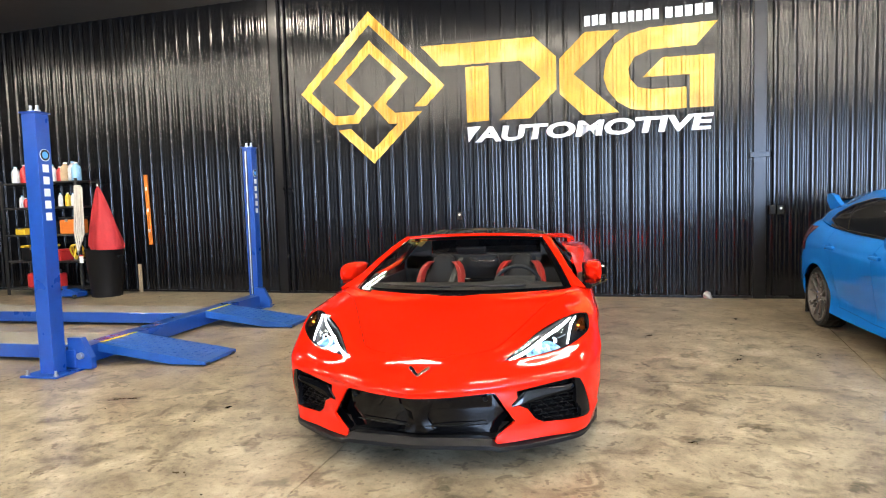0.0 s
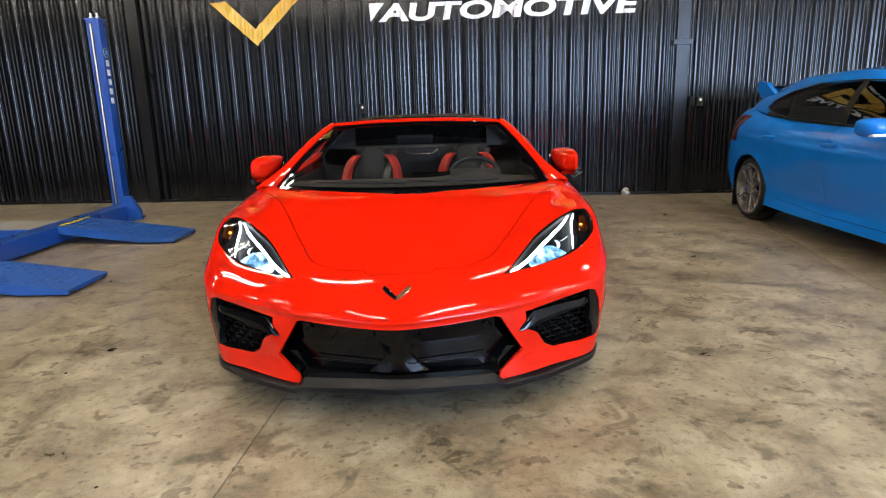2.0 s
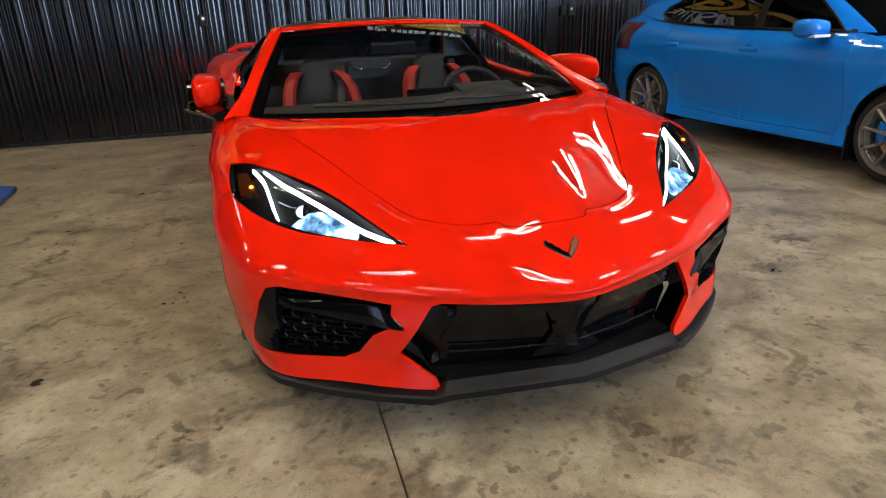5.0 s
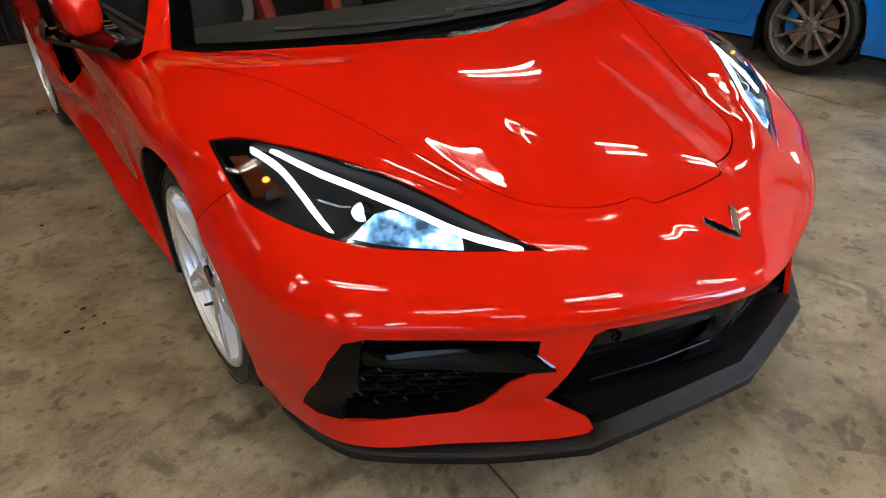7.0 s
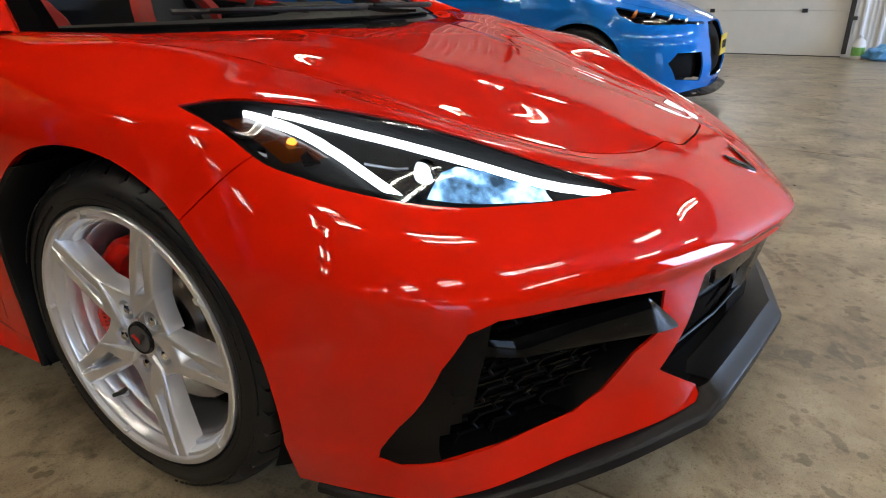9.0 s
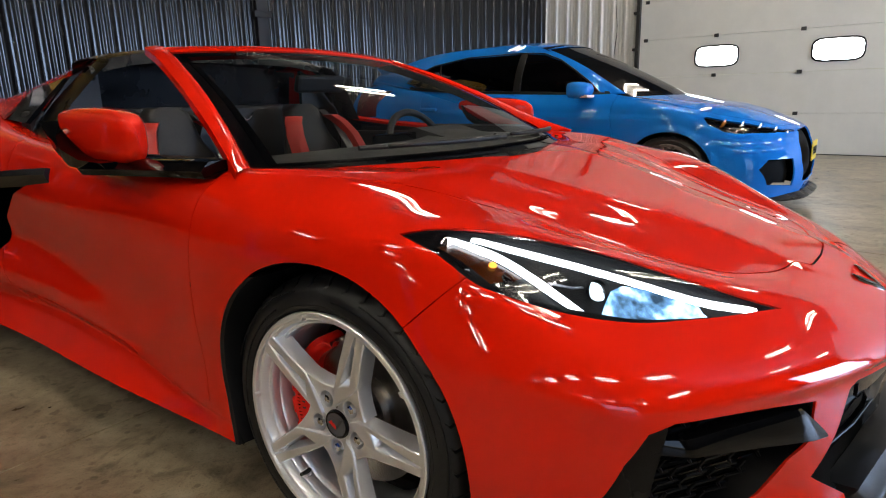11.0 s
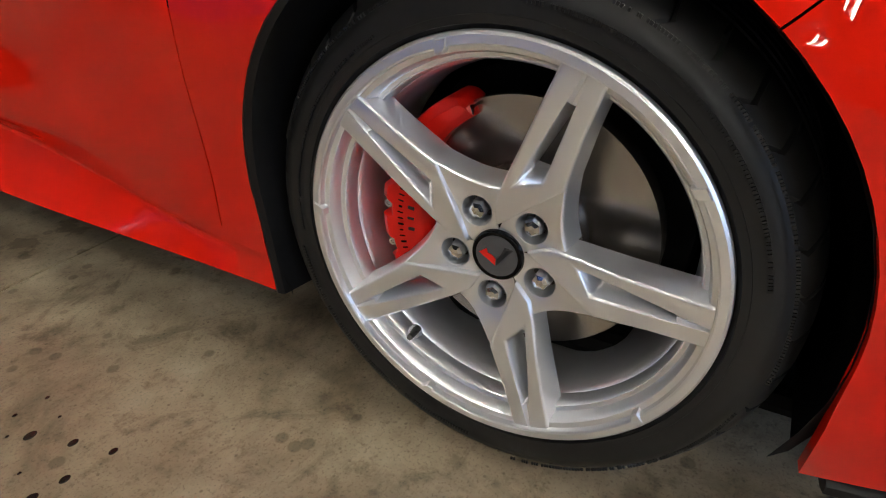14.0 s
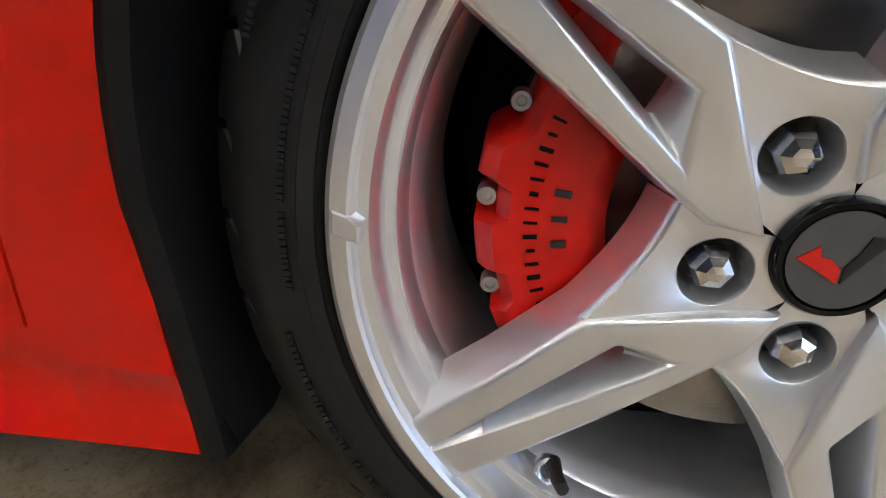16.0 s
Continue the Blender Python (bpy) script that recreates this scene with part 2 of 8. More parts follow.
def add_tube(bm, pts, r, n=10, closed=False, cap=True):
    """A round bar along a line of points."""
    pts = [Vector(p) for p in pts]
    rings = []
    up = Vector((0, 0, 1))
    for i, p in enumerate(pts):
        a, b = pts[max(0, i - 1)], pts[min(len(pts) - 1, i + 1)]
        d = (b - a).normalized()
        s = d.cross(up)
        s = s.normalized() if s.length > 1e-3 else d.cross(Vector((1, 0, 0))).normalized()
        t = s.cross(d)
        rr = r[i] if isinstance(r, (list, tuple)) else r
        rings.append([bm.verts.new(p + rr * (s * math.cos(2 * math.pi * k / n) + t * math.sin(2 * math.pi * k / n))) for k in range(n)])
    for a, b in zip(rings, rings[1:]):
        for k in range(n):
            bm.faces.new((a[k], a[(k + 1) % n], b[(k + 1) % n], b[k]))
    if cap:
        bm.faces.new(rings[0][::-1])
        bm.faces.new(rings[-1])
    return rings


def tube(*a, **k):
    bm = bmesh.new()
    add_tube(bm, *a, **k)
    return bm


def spline(keys, t):
    """Smooth value between (t, value) keys, with no overshoot."""
    if t <= keys[0][0]:
        return keys[0][1]
    if t >= keys[-1][0]:
        return keys[-1][1]
    for i in range(len(keys) - 1):
        (t0, a), (t1, b) = keys[i], keys[i + 1]
        if t <= t1:
            d = (b - a) / (t1 - t0)
            dl = (a - keys[i - 1][1]) / (t0 - keys[i - 1][0]) if i > 0 else d
            dr = (keys[i + 2][1] - b) / (keys[i + 2][0] - t1) if i + 2 < len(keys) else d
            m0 = 0 if dl * d <= 0 else 2 * dl * d / (dl + d)
            m1 = 0 if dr * d <= 0 else 2 * dr * d / (dr + d)
            h, u = t1 - t0, (t - t0) / (t1 - t0)
            return a * (1 + 2 * u) * (1 - u) ** 2 + m0 * h * u * (1 - u) ** 2 + b * u * u * (3 - 2 * u) - m1 * h * u * u * (1 - u)


# ---- the hall ----
def structure(name, bm, mats, at=ROOM, label="", smooth=None, category=""):
    return tagged(part(name, bm, mats, None, "", smooth, at), label, category, "", "structure")


PITCH = 0.2286


def ribbed(bm, length, height, z0=0.0, holes=()):
    """Ribbed wall sheet along x from 0 to length, facing -y; tall ribs with two low ones between."""
    prof = []
    k = 0
    while k * PITCH < length + 0.01:
        x = k * PITCH
        prof += [(x - 0.034, 0), (x - 0.0195, -0.0212), (x - 0.0175, -0.0231), (x - 0.0145, -0.024), (x + 0.0145, -0.024), (x + 0.0175, -0.0231), (x + 0.0195, -0.0212), (x + 0.034, 0), (x + 0.072, 0), (x + 0.080, -0.005), (x + 0.094, -0.005), (x + 0.102, 0),
                 (x + 0.128, 0), (x + 0.136, -0.005), (x + 0.150, -0.005), (x + 0.158, 0)]
        k += 1
    prof = [(min(max(x, 0), length), y) for x, y in prof]
    def strip(pts, za, zb):
        lo = [bm.verts.new((x, y, za)) for x, y in pts]
        hi = [bm.verts.new((x, y, zb)) for x, y in pts]
        for i in range(len(pts) - 1):
            if pts[i + 1][0] - pts[i][0] > 1e-5:
                bm.faces.new((lo[i], lo[i + 1], hi[i + 1], hi[i]))
    cuts = sorted({0.0, length} | {h for x0, x1, _, _ in holes for h in (x0, x1)})
    for a, b in zip(cuts, cuts[1:]):
        pts = [(a, 0)] + [p for p in prof if a < p[0] < b] + [(b, 0)]
        spans = [(z0, height)]
        for x0, x1, h0, h1 in holes:
            if a >= x0 - 1e-6 and b <= x1 + 1e-6:
                spans = [(z0, h0), (h1, height)]
        for za, zb in spans:
            if zb - za > 0.01:
                strip(pts, za, zb)


def wall(name, at, length, mat, label, holes=()):
    """A ribbed sheet in front of a solid wall of 0.2 m, with openings through both."""
    bm = bmesh.new()
    ribbed(bm, length, HIGH, 0.0, holes)
    cuts = sorted({0.0, length} | {h for x0, x1, _, _ in holes for h in (x0, x1)})
    for a, b in zip(cuts, cuts[1:]):
        spans = [(0, HIGH)]
        for x0, x1, h0, h1 in holes:
            if a >= x0 - 1e-6 and b <= x1 + 1e-6:
                spans = [(0, h0), (h1, HIGH)]
        for za, zb in spans:
            if zb - za > 0.01:
                add_box(bm, a, b, 0.004, 0.2, za, zb)
    return structure(name, bm, mat, at, label, 29)


wall("wall_north", ROOM @ pose(WEST, NORTH, 0), EAST - WEST, BLACK_STEEL, "black painted ribbed steel wall of the workshop", holes=())
GD0, GD1, GDH = -0.82, 3.50, 3.6        # sectional door in the east wall
MD0, MD1 = -2.42, -1.42                 # plain steel door beside it
wall("wall_east", ROOM @ pose(EAST, NORTH, 0, 0, 0, -90), NORTH - SOUTH, WHITE_STEEL, "white ribbed steel wall with a sectional door",
     holes=((NORTH - GD1, NORTH - GD0, 0, GDH), (NORTH - MD1, NORTH - MD0, 0, 2.1)))
wall("wall_west", ROOM @ pose(WEST, SOUTH, 0, 0, 0, 90), NORTH - SOUTH, BLACK_STEEL, "black painted ribbed steel wall", holes=())
OPEN0, OPEN1, OPENH = 4.4, 9.0, 3.6     # open door behind the start of the walk
wall("wall_south", ROOM @ pose(EAST, SOUTH, 0, 0, 0, 180), EAST - WEST, BLACK_STEEL, "black ribbed steel wall with open vehicle doors",
     holes=((EAST - OPEN1, EAST - OPEN0, 0, OPENH), (EAST + 4.0, EAST + 8.5, 0, OPENH)))
structure("ceiling", box(WEST - 0.2, EAST + 0.2, SOUTH - 0.2, NORTH + 0.2, HIGH, HIGH + 0.15), CEILING, label="plain steel ceiling of the workshop")

# daylight in the two open vehicle doors of the south wall
for k, (a, b) in enumerate(((OPEN0, OPEN1), (-8.5, -4.0))):
    d = bpy.data.lights.new("daylight", "AREA")
    d.shape, d.size, d.size_y, d.energy, d.color = "RECTANGLE", b - a, OPENH - 0.75, (1450, 150)[k], (0.46, 0.65, 1.0)
    lamp = new("daylight", d)
    lamp.matrix_world = ROOM @ pose((a + b) / 2, SOUTH - 0.1, OPENH / 2 + 0.37, 90, 0, 0)
    structure("trim", box(a - 0.1, a, SOUTH - 0.02, SOUTH + 0.06, 0, OPENH, bevel=0.008), WHITE_STEEL, label="white steel door jamb", category="trim")
    structure("trim", box(b, b + 0.1, SOUTH - 0.02, SOUTH + 0.06, 0, OPENH, bevel=0.008), WHITE_STEEL, label="white steel door jamb", category="trim")

structure("ground", box(-250, 250, -250, 250, -0.4, -0.2), CONCRETE, label="paved yard outside")


def floor_slabs():
    floor = thing("floor", "stained sealed concrete floor with sawn joints", "floor", ROOM, kind="structure")
    us = [WEST - 0.2, -10.95, -7.5, -4.05, -0.5, 2.95, 6.4, EAST + 0.2]
    vs = [SOUTH - 0.8, -5.93, -2.48, 0.995, 4.42, NORTH + 0.8]
    g = 0.0026
    # the joints run a little askew to the walls
    joint_u = lambda u, v: u + 0.10 * (v - 1.1) if u == 2.95 else u
    joint_v = lambda u, v: v + 0.034 * u
    for a, b in zip(us, us[1:]):
        for c, d in zip(vs, vs[1:]):
            pts = []
            for u, v, p, q in ((a, c, g, g), (b, c, -g, g), (b, d, -g, -g), (a, d, g, -g)):
                w = joint_v(u, v)
                pts.append((joint_u(u, w) + p, w + q))
            bm = prism(pts, -0.12, 0.0, "xy")
            bmesh.ops.bevel(bm, geom=[e for e in bm.edges if all(x.co.z > -0.01 for x in e.verts)], offset=0.0025, segments=2, profile=0.5, affect="EDGES")
            part("slab", bm, CONCRETE, floor)
    part("subfloor", box(WEST - 0.2, EAST + 0.2, SOUTH - 0.2, NORTH + 0.2, -0.18, -0.009), JOINT_DIRT, floor, "dark dirt in the joints")


floor_slabs()


# posts and trims on the black wall
def wall_post(u, w, d, label):
    bm = box(u - w / 2, u + w / 2, NORTH - d, NORTH - 0.002, 0, HIGH - 0.01, bevel=0.006)
    structure("trim", bm, BLACK_TRIM, label=label, category="trim")


wall_post(-4.36, 0.16, 0.07, "black steel post on the wall")
wall_post(-4.20, 0.05, 0.045, "black steel edge trim on the wall")
wall_post(2.90, 0.16, 0.06, "black steel post on the wall")
structure("trim", box(WEST, EAST, NORTH - 0.03, NORTH - 0.001, 0.0, 0.035), BLACK_TRIM, label="black base trim of the wall", category="trim")
structure("trim", box(2.78, 3.02, NORTH - 0.075, NORTH - 0.05, 1.92, 1.99, bevel=0.004), BLACK_TRIM, label="black steel bracket on the post", category="trim")


def ceiling_lamp():
    lamp = thing("ceiling_light", "twin-tube strip light under the ceiling", "ceiling light", group="ceiling lights")
    part("housing", box(-0.62, 0.62, -0.17, 0.17, 0.0, 0.06, bevel=0.01), WHITE_STEEL, lamp)
    for s in (-0.12, 0.12):
        part("tube", lathe([(0.0, -0.6), (0.022, -0.6), (0.022, 0.6), (0.0, 0.6)], 12, "x", Matrix.Translation((0, s, -0.025))), LAMP_TUBE, lamp, "lit white tube")
    return lamp


first = None
for u in (-10.5, -7.5, -4.5, -1.5, 1.5, 4.5, 7.5):
    for v in (-7.5, -4.6, -1.7, 1.2) + ((4.1,) if abs(u) == 4.5 else ()):
        at = ROOM @ pose(u, v, HIGH - 0.07)
        if first is None:
            first = ceiling_lamp()
            first.matrix_basis = at
        else:
            copy_thing(first, at)

# ---- four-post lift ----
def lift_post(lift, x, y, height, side=1):
    w = .072
    post = part("post", box(-w, w, -w, w, 0.015, height, bevel=0.006), LIFT_BLUE, lift, at=pose(x, y, 0))
    part("base_plate", box(-0.19, 0.19, -0.17, 0.17, 0, 0.016, bevel=0.003), LIFT_BLUE, post)
    part("slot", box(-0.045, 0.0, min(side * (w - .003), side * (w + .0025)), max(side * (w - .003), side * (w + .0025)), 0.2, height - 0.04), DARK_IRON, post)
    part("guide_rod", lathe([(0.008, 0.2), (0.008, height - 0.05)], 10, m=Matrix.Translation((-0.022, side * (w + .006), 0))), ZINC, post)
    part("cap_plate", box(-w - .012, w + .012, -w - .012, w + .012, height, height + 0.012, bevel=0.002), LIFT_BLUE, post)
    for dx, dy in ((-0.15, -0.13), (0.15, -0.13), (0.15, 0.13), (-0.15, 0.13)):
        part("bolt", lathe([(0, 0.06), (0.011, 0.06), (0.011, 0.03), (0.02, 0.03), (0.02, 0.016), (0.0, 0.016)], 10, m=Matrix.Translation((dx, dy, 0))), ZINC, post)
    for dx in (-0.04, 0.03):
        part("stud", lathe([(0, 0.06), (0.012, 0.06), (0.012, 0.02), (0.024, 0.02), (0.024, 0.0), (0, 0)], 10, m=Matrix.Translation((dx, 0, height + 0.012))), ZINC, post)
    # round badge and a column of plain white bars
    badge = part("badge", lathe([(0, 0.0), (0.052, 0.0), (0.052, -0.005)], 28, "x", Matrix.Translation((w + .004, 0, height - 0.36))), WHITE_PAINT, post, "round white badge")
    part("badge_disc", lathe([(0, 0.0), (0.048, 0.0), (0.048, -0.004)], 28, "x", Matrix.Translation((w + .0048, 0, height - 0.36))), LEATHER, badge)
    part("badge_disc", lathe([(0, 0.0), (0.030, 0.0), (0.030, -0.004)], 28, "x", Matrix.Translation((w + .0056, 0, height - 0.36))), BADGE_BLUE, badge)
    for k in range(5):
        part("lettering_bar", box(w - .0005, w + .0025, -0.031, 0.031, -0.034, 0.034, m=Matrix.Translation((0, 0, height - 0.475 - k * 0.105))), WHITE_PAINT, post)
    return post


def car_lift():
    lift = thing("car_lift", "blue steel four-post car lift lowered to the floor", "car lift", pose(0, 0, 0))
    X, Y0, Y1, H = -3.78, 0.62, 4.22, 2.30
    lift_post(lift, X, Y0, H)
    lift_post(lift, X, Y1, H, -1)
    lift_post(lift, X - 5.5, Y0, H)
    lift_post(lift, X - 5.5, Y1, H, -1)
    part("cross_beam", box(X - 0.06, X + 0.14, Y0 + 0.1, Y1 - 0.1, 0.03, 0.19, bevel=0.008), LIFT_BLUE, lift)
    for y, s in ((Y0, 1), (Y1, -1)):
        b = part("carriage", prism([(0.06, 0.02), (0.30, 0.02), (0.30, 0.12), (0.2, 0.30), (0.06, 0.30)], y + s * 0.11, y + s * 0.17, "xz", Matrix.Translation((X, 0, 0))), LIFT_BLUE, lift)
        part("pin", lathe([(0, 0.0), (0.03, 0.0), (0.03, 0.03), (0, 0.03)], 14, "y", Matrix.Translation((X + 0.2, y + s * 0.11 - 0.03, 0.14))), ZINC, b)
    for a, b in ((0.98, 1.50), (2.72, 3.24)):
        run = part("runway", box(X - 5.5, X - 0.02, a, b, 0.04, 0.17, bevel=0.006), LIFT_BLUE, lift)
        part("deck", box(X - 5.48, X - 0.04, a + 0.012, b - 0.012, 0.1705, 0.1745), DUSTY, run, "dusty grey steel deck")
        # approach ramp
        x0, x1 = X + 0.15, -2.50
        ra = part("ramp", prism([(x0, 0.20), (x0, 0.12), (x1 - 0.35, 0.015), (x1, 0.015), (x1, 0.045)], a, b, "xz"), PLATE_BLUE, lift, "blue chequer-plate approach ramp")
        bm = bmesh.new()
        sl = math.atan2(0.155, x1 - x0)
        for i in range(15):
            for j in range(8):
                m = pose(x0 + 0.06 + i * (x1 - x0 - 0.1) / 15, a + 0.05 + j * (b - a - 0.1) / 7, 0, 0, 0, 45 if (i + j) % 2 else -45)
                m.translation.z = 0.2035 - (m.translation.x - x0) * math.tan(sl)
                add_box(bm, -0.016, 0.016, -0.004, 0.004, -0.004, 0.001, m=m)
        tagged(part("tread_pattern", bm, PLATE_BLUE, ra), kind="stuff")
        for k in range(8):
            y = a + 0.03 + k * (b - a - 0.03) / 8
            part("warning_mark", prism([(x0 + 0.002, y), (x0 + 0.04, y + 0.012), (x0 + 0.04, y + 0.045), (x0 + 0.002, y + 0.033)], 0.199, 0.2045, "xy"), YELLOW, ra)
        for y in (a + 0.05, b - 0.05):
            part("roller", lathe([(0, -0.03), (0.018, -0.03), (0.018, 0.03), (0, 0.03)], 12, "y", Matrix.Translation((x1 - 0.015, y, 0.02))), DARK_IRON, ra)


car_lift()

# ---- smooth car bodies from character lines ----
def dense(P, counts, mirrored=False, edges=()):
    """Runs smooth curves through the points of P along its first axis. edges: pairs of lines with a tight fillet between them."""
    P = np.asarray(P, float)
    k = len(P)
    h = np.maximum(np.linalg.norm(P[1:] - P[:-1], axis=-1, keepdims=True), 1e-4)
    d = (P[1:] - P[:-1]) / h
    m = np.empty_like(P)
    m[1:-1] = (h[1:] * d[:-1] + h[:-1] * d[1:]) / (h[1:] + h[:-1])
    m[0], m[-1] = d[0], d[-1]
    for e in edges:
        m[e], m[e + 1] = 0.25 * m[e] + 0.75 * d[e - 1], 0.25 * m[e + 1] + 0.75 * d[e + 1]
    if mirrored:
        m[0] = d[0] * np.array([1.0, 0.0, 0.0])
    out = []
    for i in range(k - 1):
        for j in range(counts[i]):
            u = j / counts[i]
            out.append(P[i] * (1 + 2 * u) * (1 - u) ** 2 + m[i] * h[i] * u * (1 - u) ** 2 + P[i + 1] * u * u * (3 - 2 * u) - m[i + 1] * h[i] * u * u * (1 - u))
    out.append(P[-1])
    return np.array(out)


class Shell:
    """One half (x > 0) of a car body: nested lines from the sill up, each from the middle of the nose back to the tail."""

    def __init__(self, lines, rows, cols, edges=(), nose=True, shape=None):
        ctrl = np.array(lines, float)
        g = dense(ctrl, rows, False, edges)
        self.grid = np.swapaxes(dense(np.swapaxes(g, 0, 1), cols, nose), 0, 1)
        if shape is not None:
            self.grid = shape(self.grid)
        nr, nc, _ = self.grid.shape
        a, b, c, d = self.grid[:-1, :-1], self.grid[:-1, 1:], self.grid[1:, 1:], self.grid[1:, :-1]
        self.tris = np.concatenate([np.stack([a, b, c], 2).reshape(-1, 3, 3), np.stack([a, c, d], 2).reshape(-1, 3, 3)])
        self.bm = bmesh.new()
        v = [[self.bm.verts.new(p) for p in row] for row in self.grid]
        for i in range(nr - 1):
            for j in range(nc - 1):
                try:
                    self.bm.faces.new((v[i][j], v[i][j + 1], v[i + 1][j + 1], v[i + 1][j]))
                except ValueError:
                    pass
        bmesh.ops.remove_doubles(self.bm, verts=self.bm.verts, dist=1e-5)

    def at(self, axis, a, b, keep=None):
        """The outermost place of the body over (a, b): axis 'z' over (x, y), 'y' over (x, z), 'x' over (y, z)."""
        ia, ib, ic = {"z": (0, 1, 2), "y": (0, 2, 1), "x": (1, 2, 0)}[axis]
        t = self.tris
        A, B, C = t[:, 0], t[:, 1], t[:, 2]
        det = (B[:, ib] - C[:, ib]) * (A[:, ia] - C[:, ia]) + (C[:, ia] - B[:, ia]) * (A[:, ib] - C[:, ib])
        det = np.where(np.abs(det) < 1e-12, 1e-12, det)
        l0 = ((B[:, ib] - C[:, ib]) * (a - C[:, ia]) + (C[:, ia] - B[:, ia]) * (b - C[:, ib])) / det
        l1 = ((C[:, ib] - A[:, ib]) * (a - C[:, ia]) + (A[:, ia] - C[:, ia]) * (b - C[:, ib])) / det
        l2 = 1 - l0 - l1
        ok = (l0 > -1e-3) & (l1 > -1e-3) & (l2 > -1e-3)
        if axis == "y":
            ok &= A[:, 1] < 0
        if not ok.any():
            i = np.argmin((A[:, ia] - a) ** 2 + (A[:, ib] - b) ** 2 + (0 if axis != "y" else np.where(A[:, 1] < 0, 0, 9)))
            return Vector(A[i])
        p = l0[ok, None] * A[ok] + l1[ok, None] * B[ok] + l2[ok, None] * C[ok]
        i = np.argmin(p[:, 1]) if axis == "y" else np.argmax(p[:, ic])
        return Vector(p[i])

    def cut(self, pts, axis, keep, closed=True):
        """Cuts the sheet's faces along an outline that is seen along an axis."""
        ia, ib, ic = {"z": (0, 1, 2), "y": (0, 2, 1), "x": (1, 2, 0)}[axis]
        n = len(pts)
        for i in range(n if closed else n - 1):
            p, q = pts[i], pts[(i + 1) % n]
            e = 0.006
            lo = (min(p[0], q[0]) - e, min(p[1], q[1]) - e)
            hi = (max(p[0], q[0]) + e, max(p[1], q[1]) + e)
            fs = []
            for f in self.bm.faces:
                c = f.calc_center_median()
                if not keep(c):
                    continue
                us, ws = [v.co[ia] for v in f.verts], [v.co[ib] for v in f.verts]
                if max(us) > lo[0] and min(us) < hi[0] and max(ws) > lo[1] and min(ws) < hi[1]:
                    fs.append(f)
            if not fs:
                continue
            d = Vector((0, 0, 0))
            d[ia], d[ib] = q[0] - p[0], q[1] - p[1]
            along = Vector((0, 0, 0))
            along[ic] = 1
            co = Vector((0, 0, 0))
            co[ia], co[ib] = p
            geom = list({x for f in fs for x in (*f.verts, *f.edges)}) + fs
            bmesh.ops.bisect_plane(self.bm, geom=geom, dist=1e-5, plane_co=co, plane_no=d.cross(along).normalized())

    def seam(self, pts, axis, keep, w=0.0019):
        """Cuts a narrow gap along a line; returns a test for the faces in it."""
        for s in (-1, 1):
            off = []
            for i, p in enumerate(pts):
                a, b = pts[max(0, i - 1)], pts[min(len(pts) - 1, i + 1)]
                dx, dy = b[0] - a[0], b[1] - a[1]
                k = math.hypot(dx, dy)
                off.append((p[0] - s * w * dy / k, p[1] + s * w * dx / k))
            self.cut(off, axis, keep, False)
        ia, ib = {"z": (0, 1), "y": (0, 2), "x": (1, 2)}[axis]

        def inside(c):
            if not keep(c):
                return False
            for p, q in zip(pts, pts[1:]):
                dx, dy = q[0] - p[0], q[1] - p[1]
                t = ((c[ia] - p[0]) * dx + (c[ib] - p[1]) * dy) / (dx * dx + dy * dy)
                t = min(1, max(0, t))
                if math.hypot(c[ia] - p[0] - t * dx, c[ib] - p[1] - t * dy) < w * 1.02:
                    return True
            return False
        return inside

    def sort(self, tell):
        """Sorts the faces into panels by a test on their middles; keeps normals for later."""
        bm = self.bm
        bmesh.ops.recalc_face_normals(bm, faces=bm.faces)
        out = sum(f.normal.x * f.calc_area() for f in bm.faces)
        if out < 0:
            bmesh.ops.reverse_faces(bm, faces=bm.faces)
        bm.normal_update()
        bm.verts.index_update()
        self.co = [v.co.copy() for v in bm.verts]
        self.no = [v.normal.copy() for v in bm.verts]
        self.panels = {}
        for f in bm.faces:
            self.panels.setdefault(tell(f.calc_center_median()), []).append([v.index for v in f.verts])

    def panel(self, names, depth=0.0, flange=0.0, sides=(1, -1), flip=False):
        """A bmesh of panels: moved inwards by depth, with edges turned in by flange."""
        bm = bmesh.new()
        for s in sides:
            made = {}
            for nm in ([names] if isinstance(names, str) else names):
                for idx in self.panels.get(nm, []):
                    vs = []
                    for i in idx:
                        if i not in made:
                            p, n = self.co[i], self.no[i]
                            x = p.x - n.x * depth if p.x > 1e-4 else 0.0
                            made[i] = bm.verts.new((s * x, p.y - n.y * depth, p.z - n.z * depth))
                        vs.append(made[i])
                    try:
                        bm.faces.new(vs if (s > 0) != flip else vs[::-1])
                    except ValueError:
                        pass
            if flange:
                bm.normal_update()
                edges = [e for e in bm.edges if e.is_boundary and not all(abs(v.co.x) < 1e-4 for v in e.verts) and e.verts[0] in set(made.values())]
                back = {v: i for i, v in made.items()}
                low = {}
                for e in edges:
                    q = []
                    for v in e.verts:
                        if v not in low:
                            n = self.no[back[v]]
                            low[v] = bm.verts.new(v.co - Vector((s * n.x if abs(v.co.x) > 1e-4 else 0, n.y, n.z)) * flange)
                        q.append(low[v])
                    a, b = e.verts
                    f = e.link_faces[0]
                    order = [l.vert for l in f.loops]
                    if order[(order.index(a) + 1) % len(order)] is b:
                        bm.faces.new((b, a, q[0], q[1]))
                    else:
                        bm.faces.new((a, b, q[1], q[0]))
